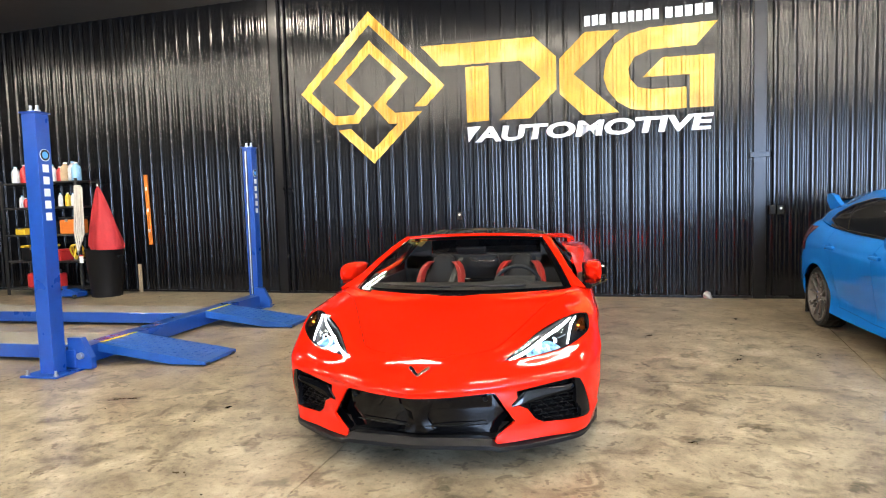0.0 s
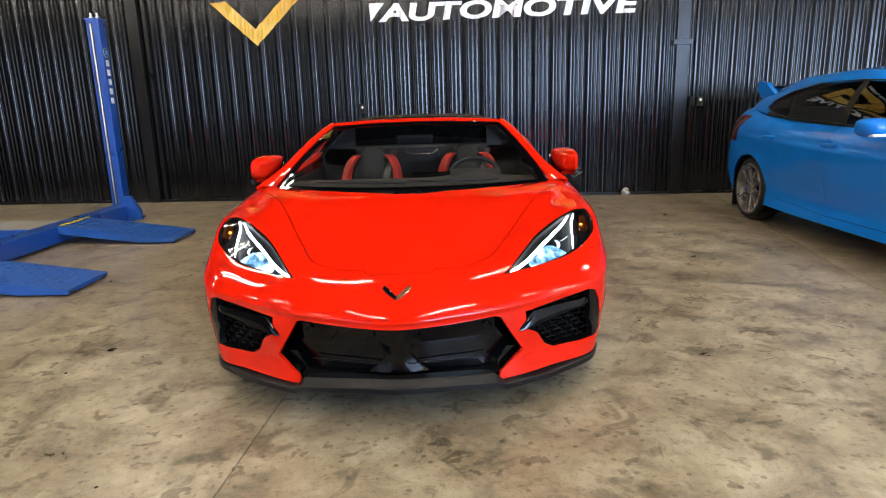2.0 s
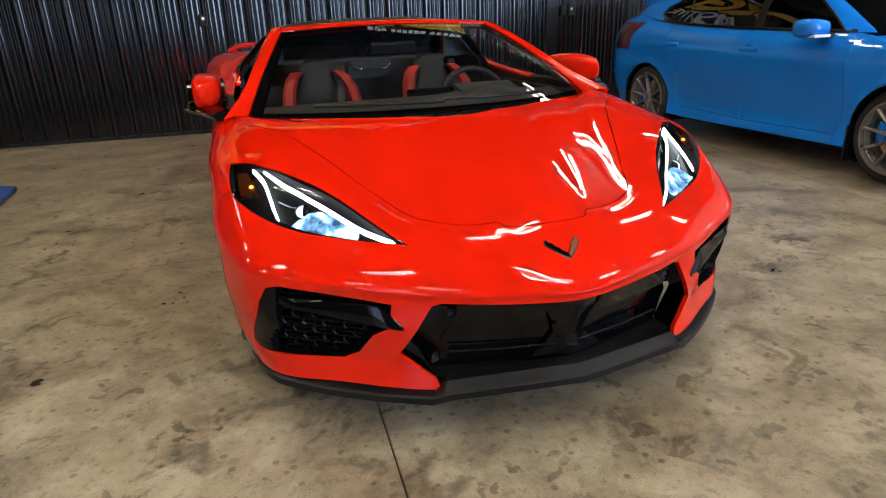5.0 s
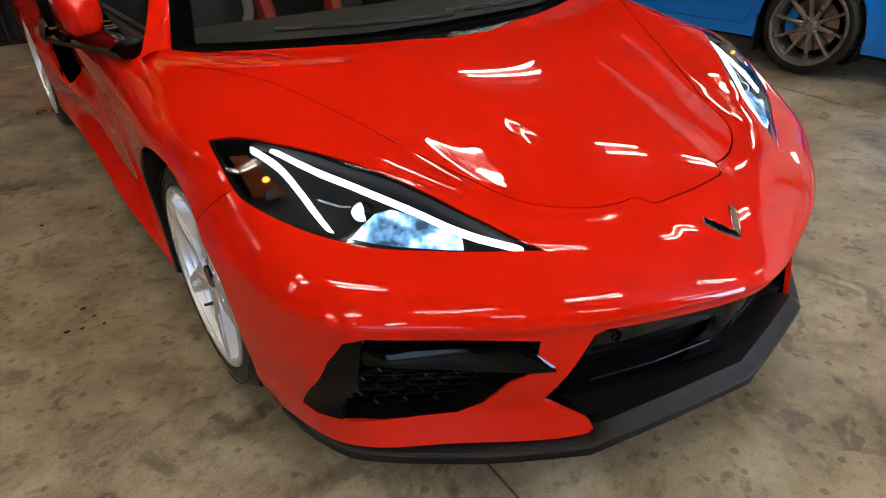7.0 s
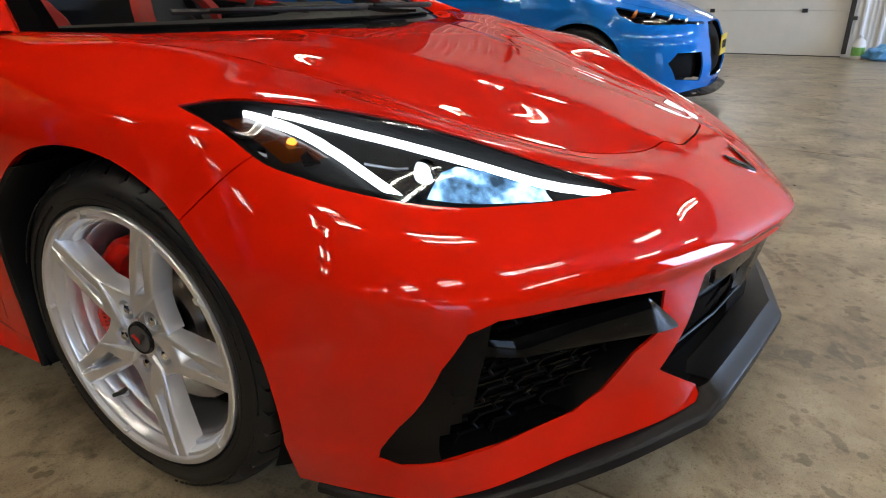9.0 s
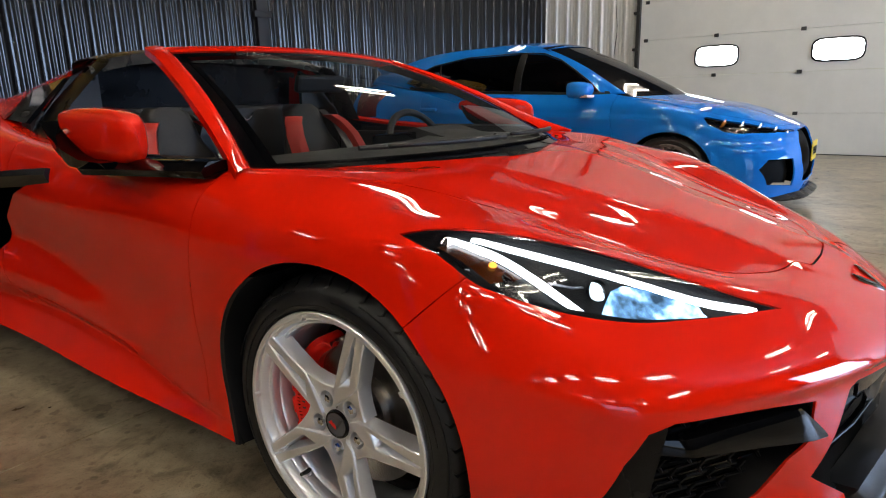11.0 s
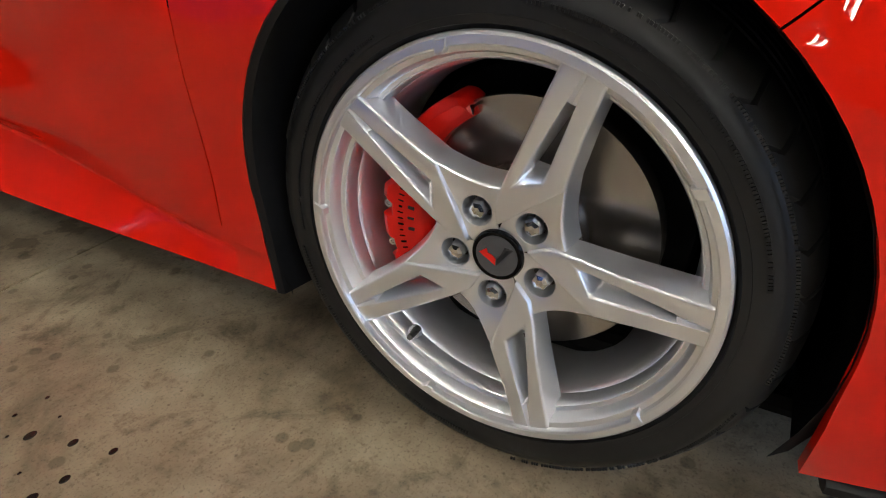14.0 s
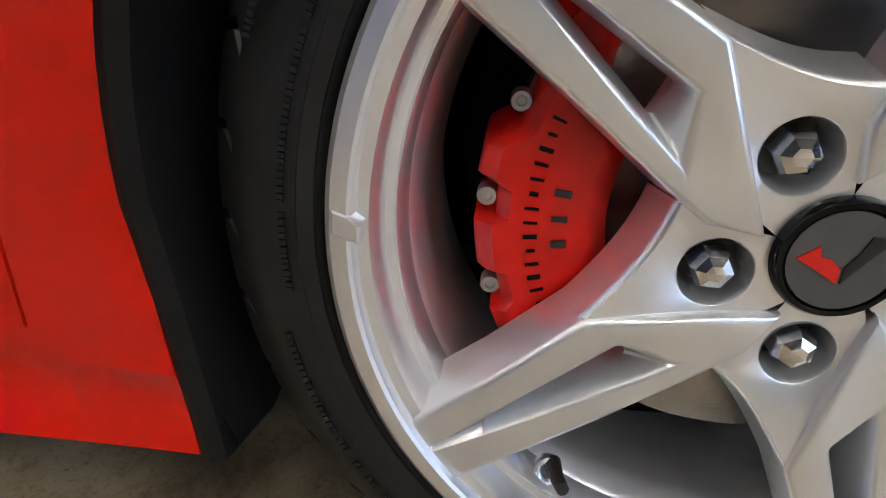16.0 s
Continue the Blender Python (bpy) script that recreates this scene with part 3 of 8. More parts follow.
        bmesh.ops.remove_doubles(bm, verts=[v for v in bm.verts if abs(v.co.x) < 1e-4], dist=1e-5)
        return bm


def in_poly(pts, a, b):
    hit = False
    n = len(pts)
    for i in range(n):
        (x0, y0), (x1, y1) = pts[i], pts[(i + 1) % n]
        if (y0 > b) != (y1 > b) and a < (x1 - x0) * (b - y0) / (y1 - y0) + x0:
            hit = not hit
    return hit


def smooth_line(pts, n=6, closed=False):
    """Rounds a line of 2D points."""
    k = len(pts)
    out = []
    for i in range(k if closed else k - 1):
        p = [pts[j % k] if closed else pts[min(max(j, 0), k - 1)] for j in (i - 1, i, i + 1, i + 2)]
        for j in range(n):
            u = j / n
            out.append(tuple(0.5 * (2 * p[1][c] + (p[2][c] - p[0][c]) * u + (2 * p[0][c] - 5 * p[1][c] + 4 * p[2][c] - p[3][c]) * u * u
                                    + (3 * p[1][c] - p[0][c] - 3 * p[2][c] + p[3][c]) * u ** 3) for c in range(len(pts[0]))))
    if not closed:
        out.append(tuple(pts[-1]))
    return out

# ---- materials of the cars ----
RED = car_paint("red_car_paint", (0.66, 0.0105, 0.0015))
BLUE = car_paint("blue_car_paint", (0.006, 0.155, 0.56), 0.1)


def thin_glass(name, tint, ior=1.5):
    m = bpy.data.materials.new(name)
    m.use_nodes = True
    n = m.node_tree.nodes
    n.remove(n["Principled BSDF"])
    t = node(m, "BsdfTransparent", Color=(*tint, 1))
    g = node(m, "BsdfGlossy", Roughness=0.01)
    f = node(m, "Fresnel", IOR=ior)
    x = m.node_tree.nodes.new("ShaderNodeMixShader")
    wire(m, f.outputs[0], x.inputs[0])
    wire(m, t.outputs[0], x.inputs[1])
    wire(m, g.outputs[0], x.inputs[2])
    wire(m, x.outputs[0], n["Material Output"].inputs["Surface"])
    return m


LAMP_GLASS = thin_glass("clear_lamp_cover", (0.96, 0.97, 0.98))
SCREEN_GLASS = thin_glass("tinted_windscreen", (0.66, 0.69, 0.68))
DARK_GLASS = thin_glass("dark_tinted_glass", (0.05, 0.055, 0.06), 1.6)
SILVER = material("silver_painted_alloy", (0.91, 0.92, 0.95), 0.31, 0.84, Coat_Weight=0.25, Coat_Roughness=0.12)
CAP_GREY = grained("grey_cap_enamel", (0.075, 0.075, 0.08), 0.22, 0.0, 60, 0.1, 0.0)
BRIGHT = material("bright_chrome", (0.85, 0.85, 0.86), 0.08, 1.0)
DISC_STEEL = material("worn_brake_disc", (0.42, 0.39, 0.36), 0.26, 1.0, Anisotropic=0.7)
CALIPER_RED = grained("red_caliper_paint", (0.66, 0.010, 0.004), 0.35, 0.0, 40, 0.06, 0.0, Coat_Weight=0.3, Specular_IOR_Level=0.2)
DARK_RIM = grained("dark_grey_alloy", (0.22, 0.21, 0.20), 0.3, 0.7, 60, 0.15, 0.02)
LINER = grained("black_wheel_liner", (0.003, 0.003, 0.003), 0.8, 0.0, 40, 0.3, 0.1, Specular_IOR_Level=0.12)
DRL = glow("daytime_light_strip", (0.88, 0.95, 1.0), 12.0)
BEAM = glow("lit_projector_lens", (0.72, 0.87, 1.0), 3.5)
LAMP_METAL = material("dark_lamp_reflector", (0.30, 0.33, 0.38), 0.38, 0.8)
# emission puts the lens light on the reflector into its colour, blue to white
LIT_BOWL = glow("lit_lamp_bowl", (0.50, 0.76, 1.0), 3.2)
facets = node(LIT_BOWL, "TexVoronoi", Scale=210)
wire(LIT_BOWL, LIT_BOWL.node_tree.nodes.new("ShaderNodeTexCoord").outputs["Object"], facets.inputs["Vector"])
glimmer = mix(LIT_BOWL, 1.0, ramp(LIT_BOWL, noise_tex(LIT_BOWL, 24, 2), [(0.34, (0.03, 0.06, 0.10)), (0.52, (0.16, 0.36, 0.62)), (0.70, (0.9, 1.3, 1.6))]), ramp(LIT_BOWL, facets.outputs["Distance"], [(0.1, (1, 1, 1)), (0.6, (0.72, 0.74, 0.78))]), "MULTIPLY")
wire(LIT_BOWL, glimmer, next(n for n in LIT_BOWL.node_tree.nodes if n.type == "EMISSION").inputs["Color"])
# painted glare of the headlight, uneven from dim blue to white
GLARE_STEP = glow("lit_lamp_step", (0.72, 0.88, 1.0), 3.2)
wire(GLARE_STEP, ramp(GLARE_STEP, noise_tex(GLARE_STEP, 45, 3), [(0.38, (0.16, 0.22, 0.28)), (0.52, (0.62, 0.80, 0.95)), (0.64, (1.2, 1.3, 1.35))]), next(n for n in GLARE_STEP.node_tree.nodes if n.type == "EMISSION").inputs["Color"])
LAMP_DARK = material("dark_lamp_panel", (0.003, 0.0033, 0.004), 0.42, 0.0, Specular_IOR_Level=0.12)
AMBER = material("amber_reflector", (0.09, 0.018, 0.001), 0.16, 0.0, Coat_Weight=0.6)
AMBER_LIT = glow("lit_amber_bulb", (1.0, 0.38, 0.05), 3.5)
BADGE_CHROME = material("dark_badge_chrome", (0.30, 0.29, 0.28), 0.15, 1.0)
AMBER_PLATE = material("coloured_badge_enamel", (0.12, 0.035, 0.010), 0.3, 0.0)
RED_LEATHER = grained("red_leather", (0.42, 0.022, 0.014), 0.45, 0.0, 120, 0.15, 0.12)
DASH = grained("dark_grey_dashboard", (0.032, 0.032, 0.033), 0.55, 0.0, 150, 0.2, 0.15)
GREY_HOOP = grained("dark_grey_hoop", (0.022, 0.022, 0.023), 0.35, 0.0, 60, 0.15, 0.04)
CARBON = grained("matt_black_splitter", (0.006, 0.006, 0.0065), 0.36, 0.0, 90, 0.25, 0.05, Specular_IOR_Level=0.20)
MESH_BLACK = grained("black_mesh_plastic", (0.003, 0.003, 0.0034), 0.36, 0.0, 60, 0.2, 0.0, Specular_IOR_Level=0.12)
NUMBER_YELLOW = material("yellow_plate", (0.75, 0.52, 0.03), 0.4)
TAIL_RED = material("red_tail_lamp", (0.09, 0.004, 0.006), 0.1, 0.0, Coat_Weight=1.0)
LAMP_AMBER = material("amber_lamp_lens", (0.55, 0.15, 0.01), 0.2, 0.0, Coat_Weight=0.8)
PIANO = material("dark_gloss_plastic", (0.002, 0.002, 0.0022), 0.05, 0.0, Specular_IOR_Level=0.24)
TAIL_LIT = glow("lit_tail_lamp", (1.0, 0.02, 0.012), 30.0)

# ---- wheels ----
from mathutils.geometry import tessellate_polygon


MADE = {}


def shared(name, key, build, mats, parent, label="", smooth=None, at=None):
    """A part whose mesh is built once and shared by its repeats."""
    if key not in MADE:
        MADE[key] = mesh_of(build(), name, mats, smooth)
    ob = new(name, MADE[key])
    ob.parent = parent
    if at is not None:
        ob.matrix_basis = at
    if label:
        ob["label"] = label
    return ob


def tyre_mesh(R, W, rim, blocks=40):
    """A tyre round x; outer side towards +x, middle of the tread at 0; thin cuts across both shoulders."""
    h = W / 2
    half = [(rim - 0.006, h - 0.030), (rim + 0.004, h - 0.012), (rim + 0.009, h - 0.007), (rim + 0.0095, h - 0.0045), (rim + 0.018, h - 0.0035), (rim + 0.0185, h - 0.0042), ((rim + R) / 2 - 0.004, h - 0.003), (R - 0.030, h - 0.009), (R - 0.024, h - 0.0135),
            (R - 0.0165, h - 0.019), (R - 0.011, h - 0.026), (R - 0.0055, h - 0.036), (R - 0.0025, h - 0.047), (R - 0.0005, h - 0.060)]
    groove = []
    for x in (0.048, 0.0155):
        groove += [(R, x + 0.006), (R - 0.007, x + 0.0045), (R - 0.007, x - 0.0045), (R, x - 0.006)]
    top = groove + [(r, -x) for r, x in reversed(groove)]
    prof = half + top + [(r, -x) for r, x in reversed(half)]
    bm = bmesh.new()
    cut = 0.0034 * blocks / (2 * math.pi * R)
    rings = []
    for k in range(blocks):
        for q in (0, cut * 0.6, cut, 0.25, 0.5, 0.75, 1 - cut, 1 - cut * 0.6):
            ring = []
            for r, x in prof:
                shoulder = r > R - 0.020 and abs(x) > 0.055
                lean = 0.25 * max(0.0, (R - r) / 0.02) if shoulder else 0.0
                a = 2 * math.pi * (k + q + lean * (1 if x > 0 else -1)) / blocks
                rr = r - 0.0085 if shoulder and (q < cut * 0.8 or q > 1 - cut * 0.8) else r
                ring.append(bm.verts.new(pol(rr, a, x)))
            rings.append(ring)
    for i, a in enumerate(rings):
        b = rings[(i + 1) % len(rings)]
        for j in range(len(prof) - 1):
            bm.faces.new((a[j], a[j + 1], b[j + 1], b[j]))
    bmesh.ops.recalc_face_normals(bm, faces=bm.faces)
    return bm


def pol(r, a, x):
    return Vector((x, r * math.cos(a), r * math.sin(a)))


def rim_barrel(R, depth):
    prof = [(R - 0.002, -0.012), (R + 0.001, -0.006), (R, 0.0), (R - 0.003, 0.0024), (R - 0.0115, 0.0026), (R - 0.0135, 0.0010), (R - 0.0145, -0.0065), (R - 0.0205, -0.0085), (R - 0.0225, -0.0120),
            (R - 0.0255, -0.0260), (R - 0.0300, -0.0280), (R - 0.0315, -0.0270), (R - 0.0335, -0.0300), (R - 0.0345, -0.0500), (R - 0.038, -0.054), (R - 0.041, -0.075), (R - 0.046, -0.110), (R - 0.040, -depth + 0.03), (R - 0.012, -depth)]
    bm = bmesh.new()
    add_lathe(bm, prof, 120, "x")
    bmesh.ops.recalc_face_normals(bm, faces=bm.faces)
    bmesh.ops.reverse_faces(bm, faces=bm.faces)
    return bm


def loft(bm, rings, close_ends=True, ring_closed=True):
    vs = [[bm.verts.new(p) for p in r] for r in rings]
    for a, b in zip(vs, vs[1:]):
        n = len(a)
        for k in range(n if ring_closed else n - 1):
            bm.faces.new((a[k], a[(k + 1) % n], b[(k + 1) % n], b[k]))
    if close_ends and ring_closed:
        bm.faces.new(vs[0][::-1])
        bm.faces.new(vs[-1])
    return vs


SPOKE0, LUG = 39.0, 20.8      # turn of the first spoke, and of the nut beside it


def face_height(r):
    return spline([(0.03, -0.0215), (0.075, -0.0200), (0.100, -0.0150), (0.125, -0.0105), (0.17, -0.0060), (0.25, -0.0035)], r)


def spoke_wedge():
    """One cast spoke along +y: a straight ridge and a kinked one, split by a tapered slot, that run together to a point at the hub."""
    bm = bmesh.new()
    lift = lambda u, t, h=0.0, flat=None: bm.verts.new((face_height(math.hypot(u, t)) + h if flat is None else flat, u, t))
    tip_a, a1, a2, a3, point = lift(.2450, -.0265), lift(.150, -.0280, .0005), lift(.092, -.0305, .0020), lift(.062, -.0300, .0040), lift(.0365, -.0165, .0060)
    kink, b1, tip_b = lift(.1255, .0345, .0022), lift(.187, .0268), lift(.2450, .0232)
    g0, g1, p1a, p1b = lift(.2450, -.0012), lift(.2450, .0028), lift(.2120, -.0052), lift(.2120, .0052)
    p2, p3 = lift(.1165, .0100, .0012), lift(.0945, -.0175, .0022)
    gf, p1f = lift(.2450, .0008, -.0035), lift(.2095, 0, -.0055)
    h1, h2, h3 = lift(.2075, 0, flat=-.034), lift(.1215, .0072, flat=-.034), lift(.1180, -.0120, flat=-.034)
    low = [lift(u, t, flat=-.044) for u, t in ((.245, -.0330), (.150, -.0335), (.092, -.0360), (.060, -.0350), (.034, -.0180), (.1280, .0395), (.190, .0315), (.245, .0280))]
    deep = [lift(u, t, flat=-.050) for u, t in ((.2070, 0), (.1217, .0070), (.1182, -.0118))]
    for f in ((tip_a, a1, a2, p3, p1a, g0), (a2, a3, point, kink, p2, p3), (kink, b1, tip_b, g1, p1b, p2),
              (p1a, p3, h3, h1), (p3, p2, h2, h3), (p2, p1b, h1, h2), (g0, p1a, p1f, gf), (gf, p1f, p1b, g1), (p1a, h1, p1f), (p1f, h1, p1b),
              (h1, h3, deep[2], deep[0]), (h3, h2, deep[1], deep[2]), (h2, h1, deep[0], deep[1])):
        bm.faces.new(f)
    ring = [tip_a, a1, a2, a3, point, kink, b1, tip_b]
    for i in range(7):
        bm.faces.new((ring[i], low[i], low[i + 1], ring[i + 1]))
    bmesh.ops.recalc_face_normals(bm, faces=bm.faces)
    if sum(f.normal.x * f.calc_area() for f in bm.faces) < 0:
        bmesh.ops.reverse_faces(bm, faces=bm.faces)
    bm.normal_update()
    def edge_run(vs):
        pairs = [{a, b} for a, b in zip(vs, vs[1:])]
        return [e for e in bm.edges if set(e.verts) in pairs]
    bmesh.ops.bevel(bm, geom=edge_run([tip_a, a1, a2, a3, point, kink, b1, tip_b]) + edge_run([p1a, p3, p2, p1b]) + edge_run([p3, h3]) + edge_run([p2, h2]), offset=.0036, segments=3, profile=.5, affect="EDGES", clamp_overlap=False)
    bmesh.ops.triangulate(bm, faces=[f for f in bm.faces if len(f.verts) > 4])
    return bm


def hub_web():
    """One of the five flat webs of the dished hub, with the opening of a nut well and a rounded edge towards the window."""
    bm = bmesh.new()
    level = lambda v: face_height(v.length) - .0008
    nxt = Matrix.Rotation(radians(72), 2)
    kink, vee, foot = Vector((.1275, .0330)), nxt @ Vector((.0790, -.0300)), nxt @ Vector((.040, -.0178))
    rim = [kink.lerp(vee, q / 12) - kink.normalized() * (.0085 * math.sin(math.pi * q / 12)) for q in range(13)]
    arc = [Vector((math.cos(g), math.sin(g))) * .0325 for g in (radians(49 - 72 * q / 8) for q in range(9))]
    inner = [Vector((.052, -.0130)), Vector((.105, .010))]
    outline = rim + [foot] + arc + inner
    well = [Vector((math.cos(radians(LUG)), math.sin(radians(LUG)))) * .0592 + Vector((math.cos(g), math.sin(g))) * .0205 for g in (2 * math.pi * q / 28 for q in range(28))]
    edges = []
    made = {}
    for lp in (outline, well):
        vs = [bm.verts.new((level(v), *v)) for v in lp]
        made[len(made)] = vs
        edges += [bm.edges.new((vs[q], vs[(q + 1) % len(vs)])) for q in range(len(vs))]
    bmesh.ops.triangle_fill(bm, use_beauty=True, edges=edges, normal=(1, 0, 0))
    # rounded edge and wall of the web
    rows = [made[0][:13]]
    for out, drop in ((.0013, .0006), (.0028, .0022), (.0040, .0050), (.0120, .0300)):
        rows.append([bm.verts.new((level(v) - drop, *(v + (kink + vee).normalized() * out))) for v in rim])
    for r0, r1 in zip(rows, rows[1:]):
        for q in range(12):
            bm.faces.new((r0[q], r0[q + 1], r1[q + 1], r1[q]))
    # rounded mouth of the nut well
    c = Vector((math.cos(radians(LUG)), math.sin(radians(LUG)))) * .0592
    rows = [made[1]]
    for size, drop in ((.0196, .0006), (.0190, .0022)):
        rows.append([bm.verts.new((level(v) - drop, *(c + (v - c).normalized() * size))) for v in well])
    for r0, r1 in zip(rows, rows[1:]):
        for q in range(28):
            bm.faces.new((r0[q], r0[(q + 1) % 28], r1[(q + 1) % 28], r1[q]))
    bmesh.ops.recalc_face_normals(bm, faces=bm.faces)
    for f in bm.faces:
        if f.normal.x < -.05:
            f.normal_flip()
    return bm


def lug_well():
    bm = bmesh.new()
    add_lathe(bm, [(0.0195, -0.0185), (0.0186, -0.0215), (0.0176, -0.046), (0.0, -0.047)], 28, "x")
    bmesh.ops.recalc_face_normals(bm, faces=bm.faces)
    return bm


def lug_nut():
    bm = bmesh.new()
    add_lathe(bm, [(0.0122, -0.050), (0.0122, -0.0235), (0.0100, -0.0190), (0.0050, -0.0168), (0.0, -0.0164)], 6, "x")
    bmesh.ops.recalc_face_normals(bm, faces=bm.faces)
    return bm


def caliper_block():
    """An arched brake caliper with a stepped outer face."""
    bm = bmesh.new()
    rings = []
    A0, A1, n = -38, 66, 104
    for i in range(n + 1):
        t = i / n
        a = A0 + (A1 - A0) * t
        ro = spline([(-38, .160), (-33, .184), (-31, .187), (-20, .187), (-18.5, .177), (-12, .177), (-10.5, .187), (-1, .187), (0, .174), (6.5, .174), (7.5, .187), (12, .187), (19, .170), (26, .170), (32, .186), (40, .190), (58, .190), (63, .182), (66, .165)], a)
        a = radians(a)
        ri = spline([(radians(-38), .110), (radians(18), .110), (radians(40), .146), (radians(66), .156)], a)
        xf = spline([(0, -0.070), (0.07, -0.052), (0.14, -0.047), (0.64, -0.047), (0.70, -0.058), (0.9, -0.060), (1, -0.075)], t)
        rings.append([pol(ri, a, -0.125), pol(ri, a, xf - 0.014), pol(ri + 0.008, a, xf - 0.004), pol(ri + 0.014, a, xf - 0.001), pol(min(0.176, ro - 0.008), a, xf), pol(min(0.180, ro - 0.005), a, xf - 0.003), pol(ro - 0.002, a, xf - 0.0065), pol(ro, a, xf - 0.010), pol(ro, a, -0.125)])
    loft(bm, rings)
    bmesh.ops.recalc_face_normals(bm, faces=bm.faces)
    return bm


def slanted_bar(r, a, w, h, x):
    u, t = Vector((0, math.cos(a), math.sin(a))), Vector((0, -math.sin(a), math.cos(a)))
    bm = bmesh.new()
    pts = [u * (r + p) + t * q for p, q in ((-w / 2, -h / 2), (w / 2, -h / 2), (w / 2, h / 2), (-w / 2, h / 2))]
    loft(bm, [[p + Vector((x - 0.001, 0, 0)) for p in pts], [p + Vector((x + 0.0008, 0, 0)) for p in pts]])
    bmesh.ops.recalc_face_normals(bm, faces=bm.faces)
    return bm


def sidewall_marks(r):
    """Small raised marks round the side of a tyre."""
    bm = bmesh.new()
    random.seed(8)
    for a0, a1, dr, h in ((20, 75, 0.012, 0.0034), (200, 262, 0.012, 0.0034), (95, 170, -0.004, 0.004), (275, 350, -0.004, 0.004), (-5, 60, -0.012, 0.0035), (110, 190, 0.018, 0.0035)):
        a = a0
        while a < a1:
            w = random.uniform(0.5, 0.9) * h
            u, t = pol(1, radians(a), 0), pol(1, radians(a + 90), 0)
            ring = [u * (r + dr + p * h / 2) + t * (q * w / 2) for p, q in ((-1, -1), (1, -1), (1, 1), (-1, 1))]
            if random.random() > 0.12:
                loft(bm, [[p + Vector((-0.001, 0, 0)) for p in ring], [p + Vector((0.0012, 0, 0)) for p in ring]])
            a += math.degrees((w + h * 0.35) / r)
    bmesh.ops.recalc_face_normals(bm, faces=bm.faces)
    return bm


def rim_tab(a):
    """A small slanted lug on the lip of the rim."""
    u, t = Vector((0, math.cos(a), math.sin(a))), Vector((0, -math.sin(a), math.cos(a)))
    bm = bmesh.new()
    pts = [(0.2555, -0.006), (0.2555, 0.008), (0.246, 0.005), (0.240, 0.0), (0.240, -0.010), (0.246, -0.009)]
    put = lambda k, x: [Vector((x, 0, 0)) + u * (0.2475 + (p - 0.2475) * k) + t * (q * k) for p, q in pts]
    loft(bm, [put(1.0, -0.012), put(1.0, 0.002), put(0.8, 0.0040)])
    bmesh.ops.recalc_face_normals(bm, faces=bm.faces)
    return bm


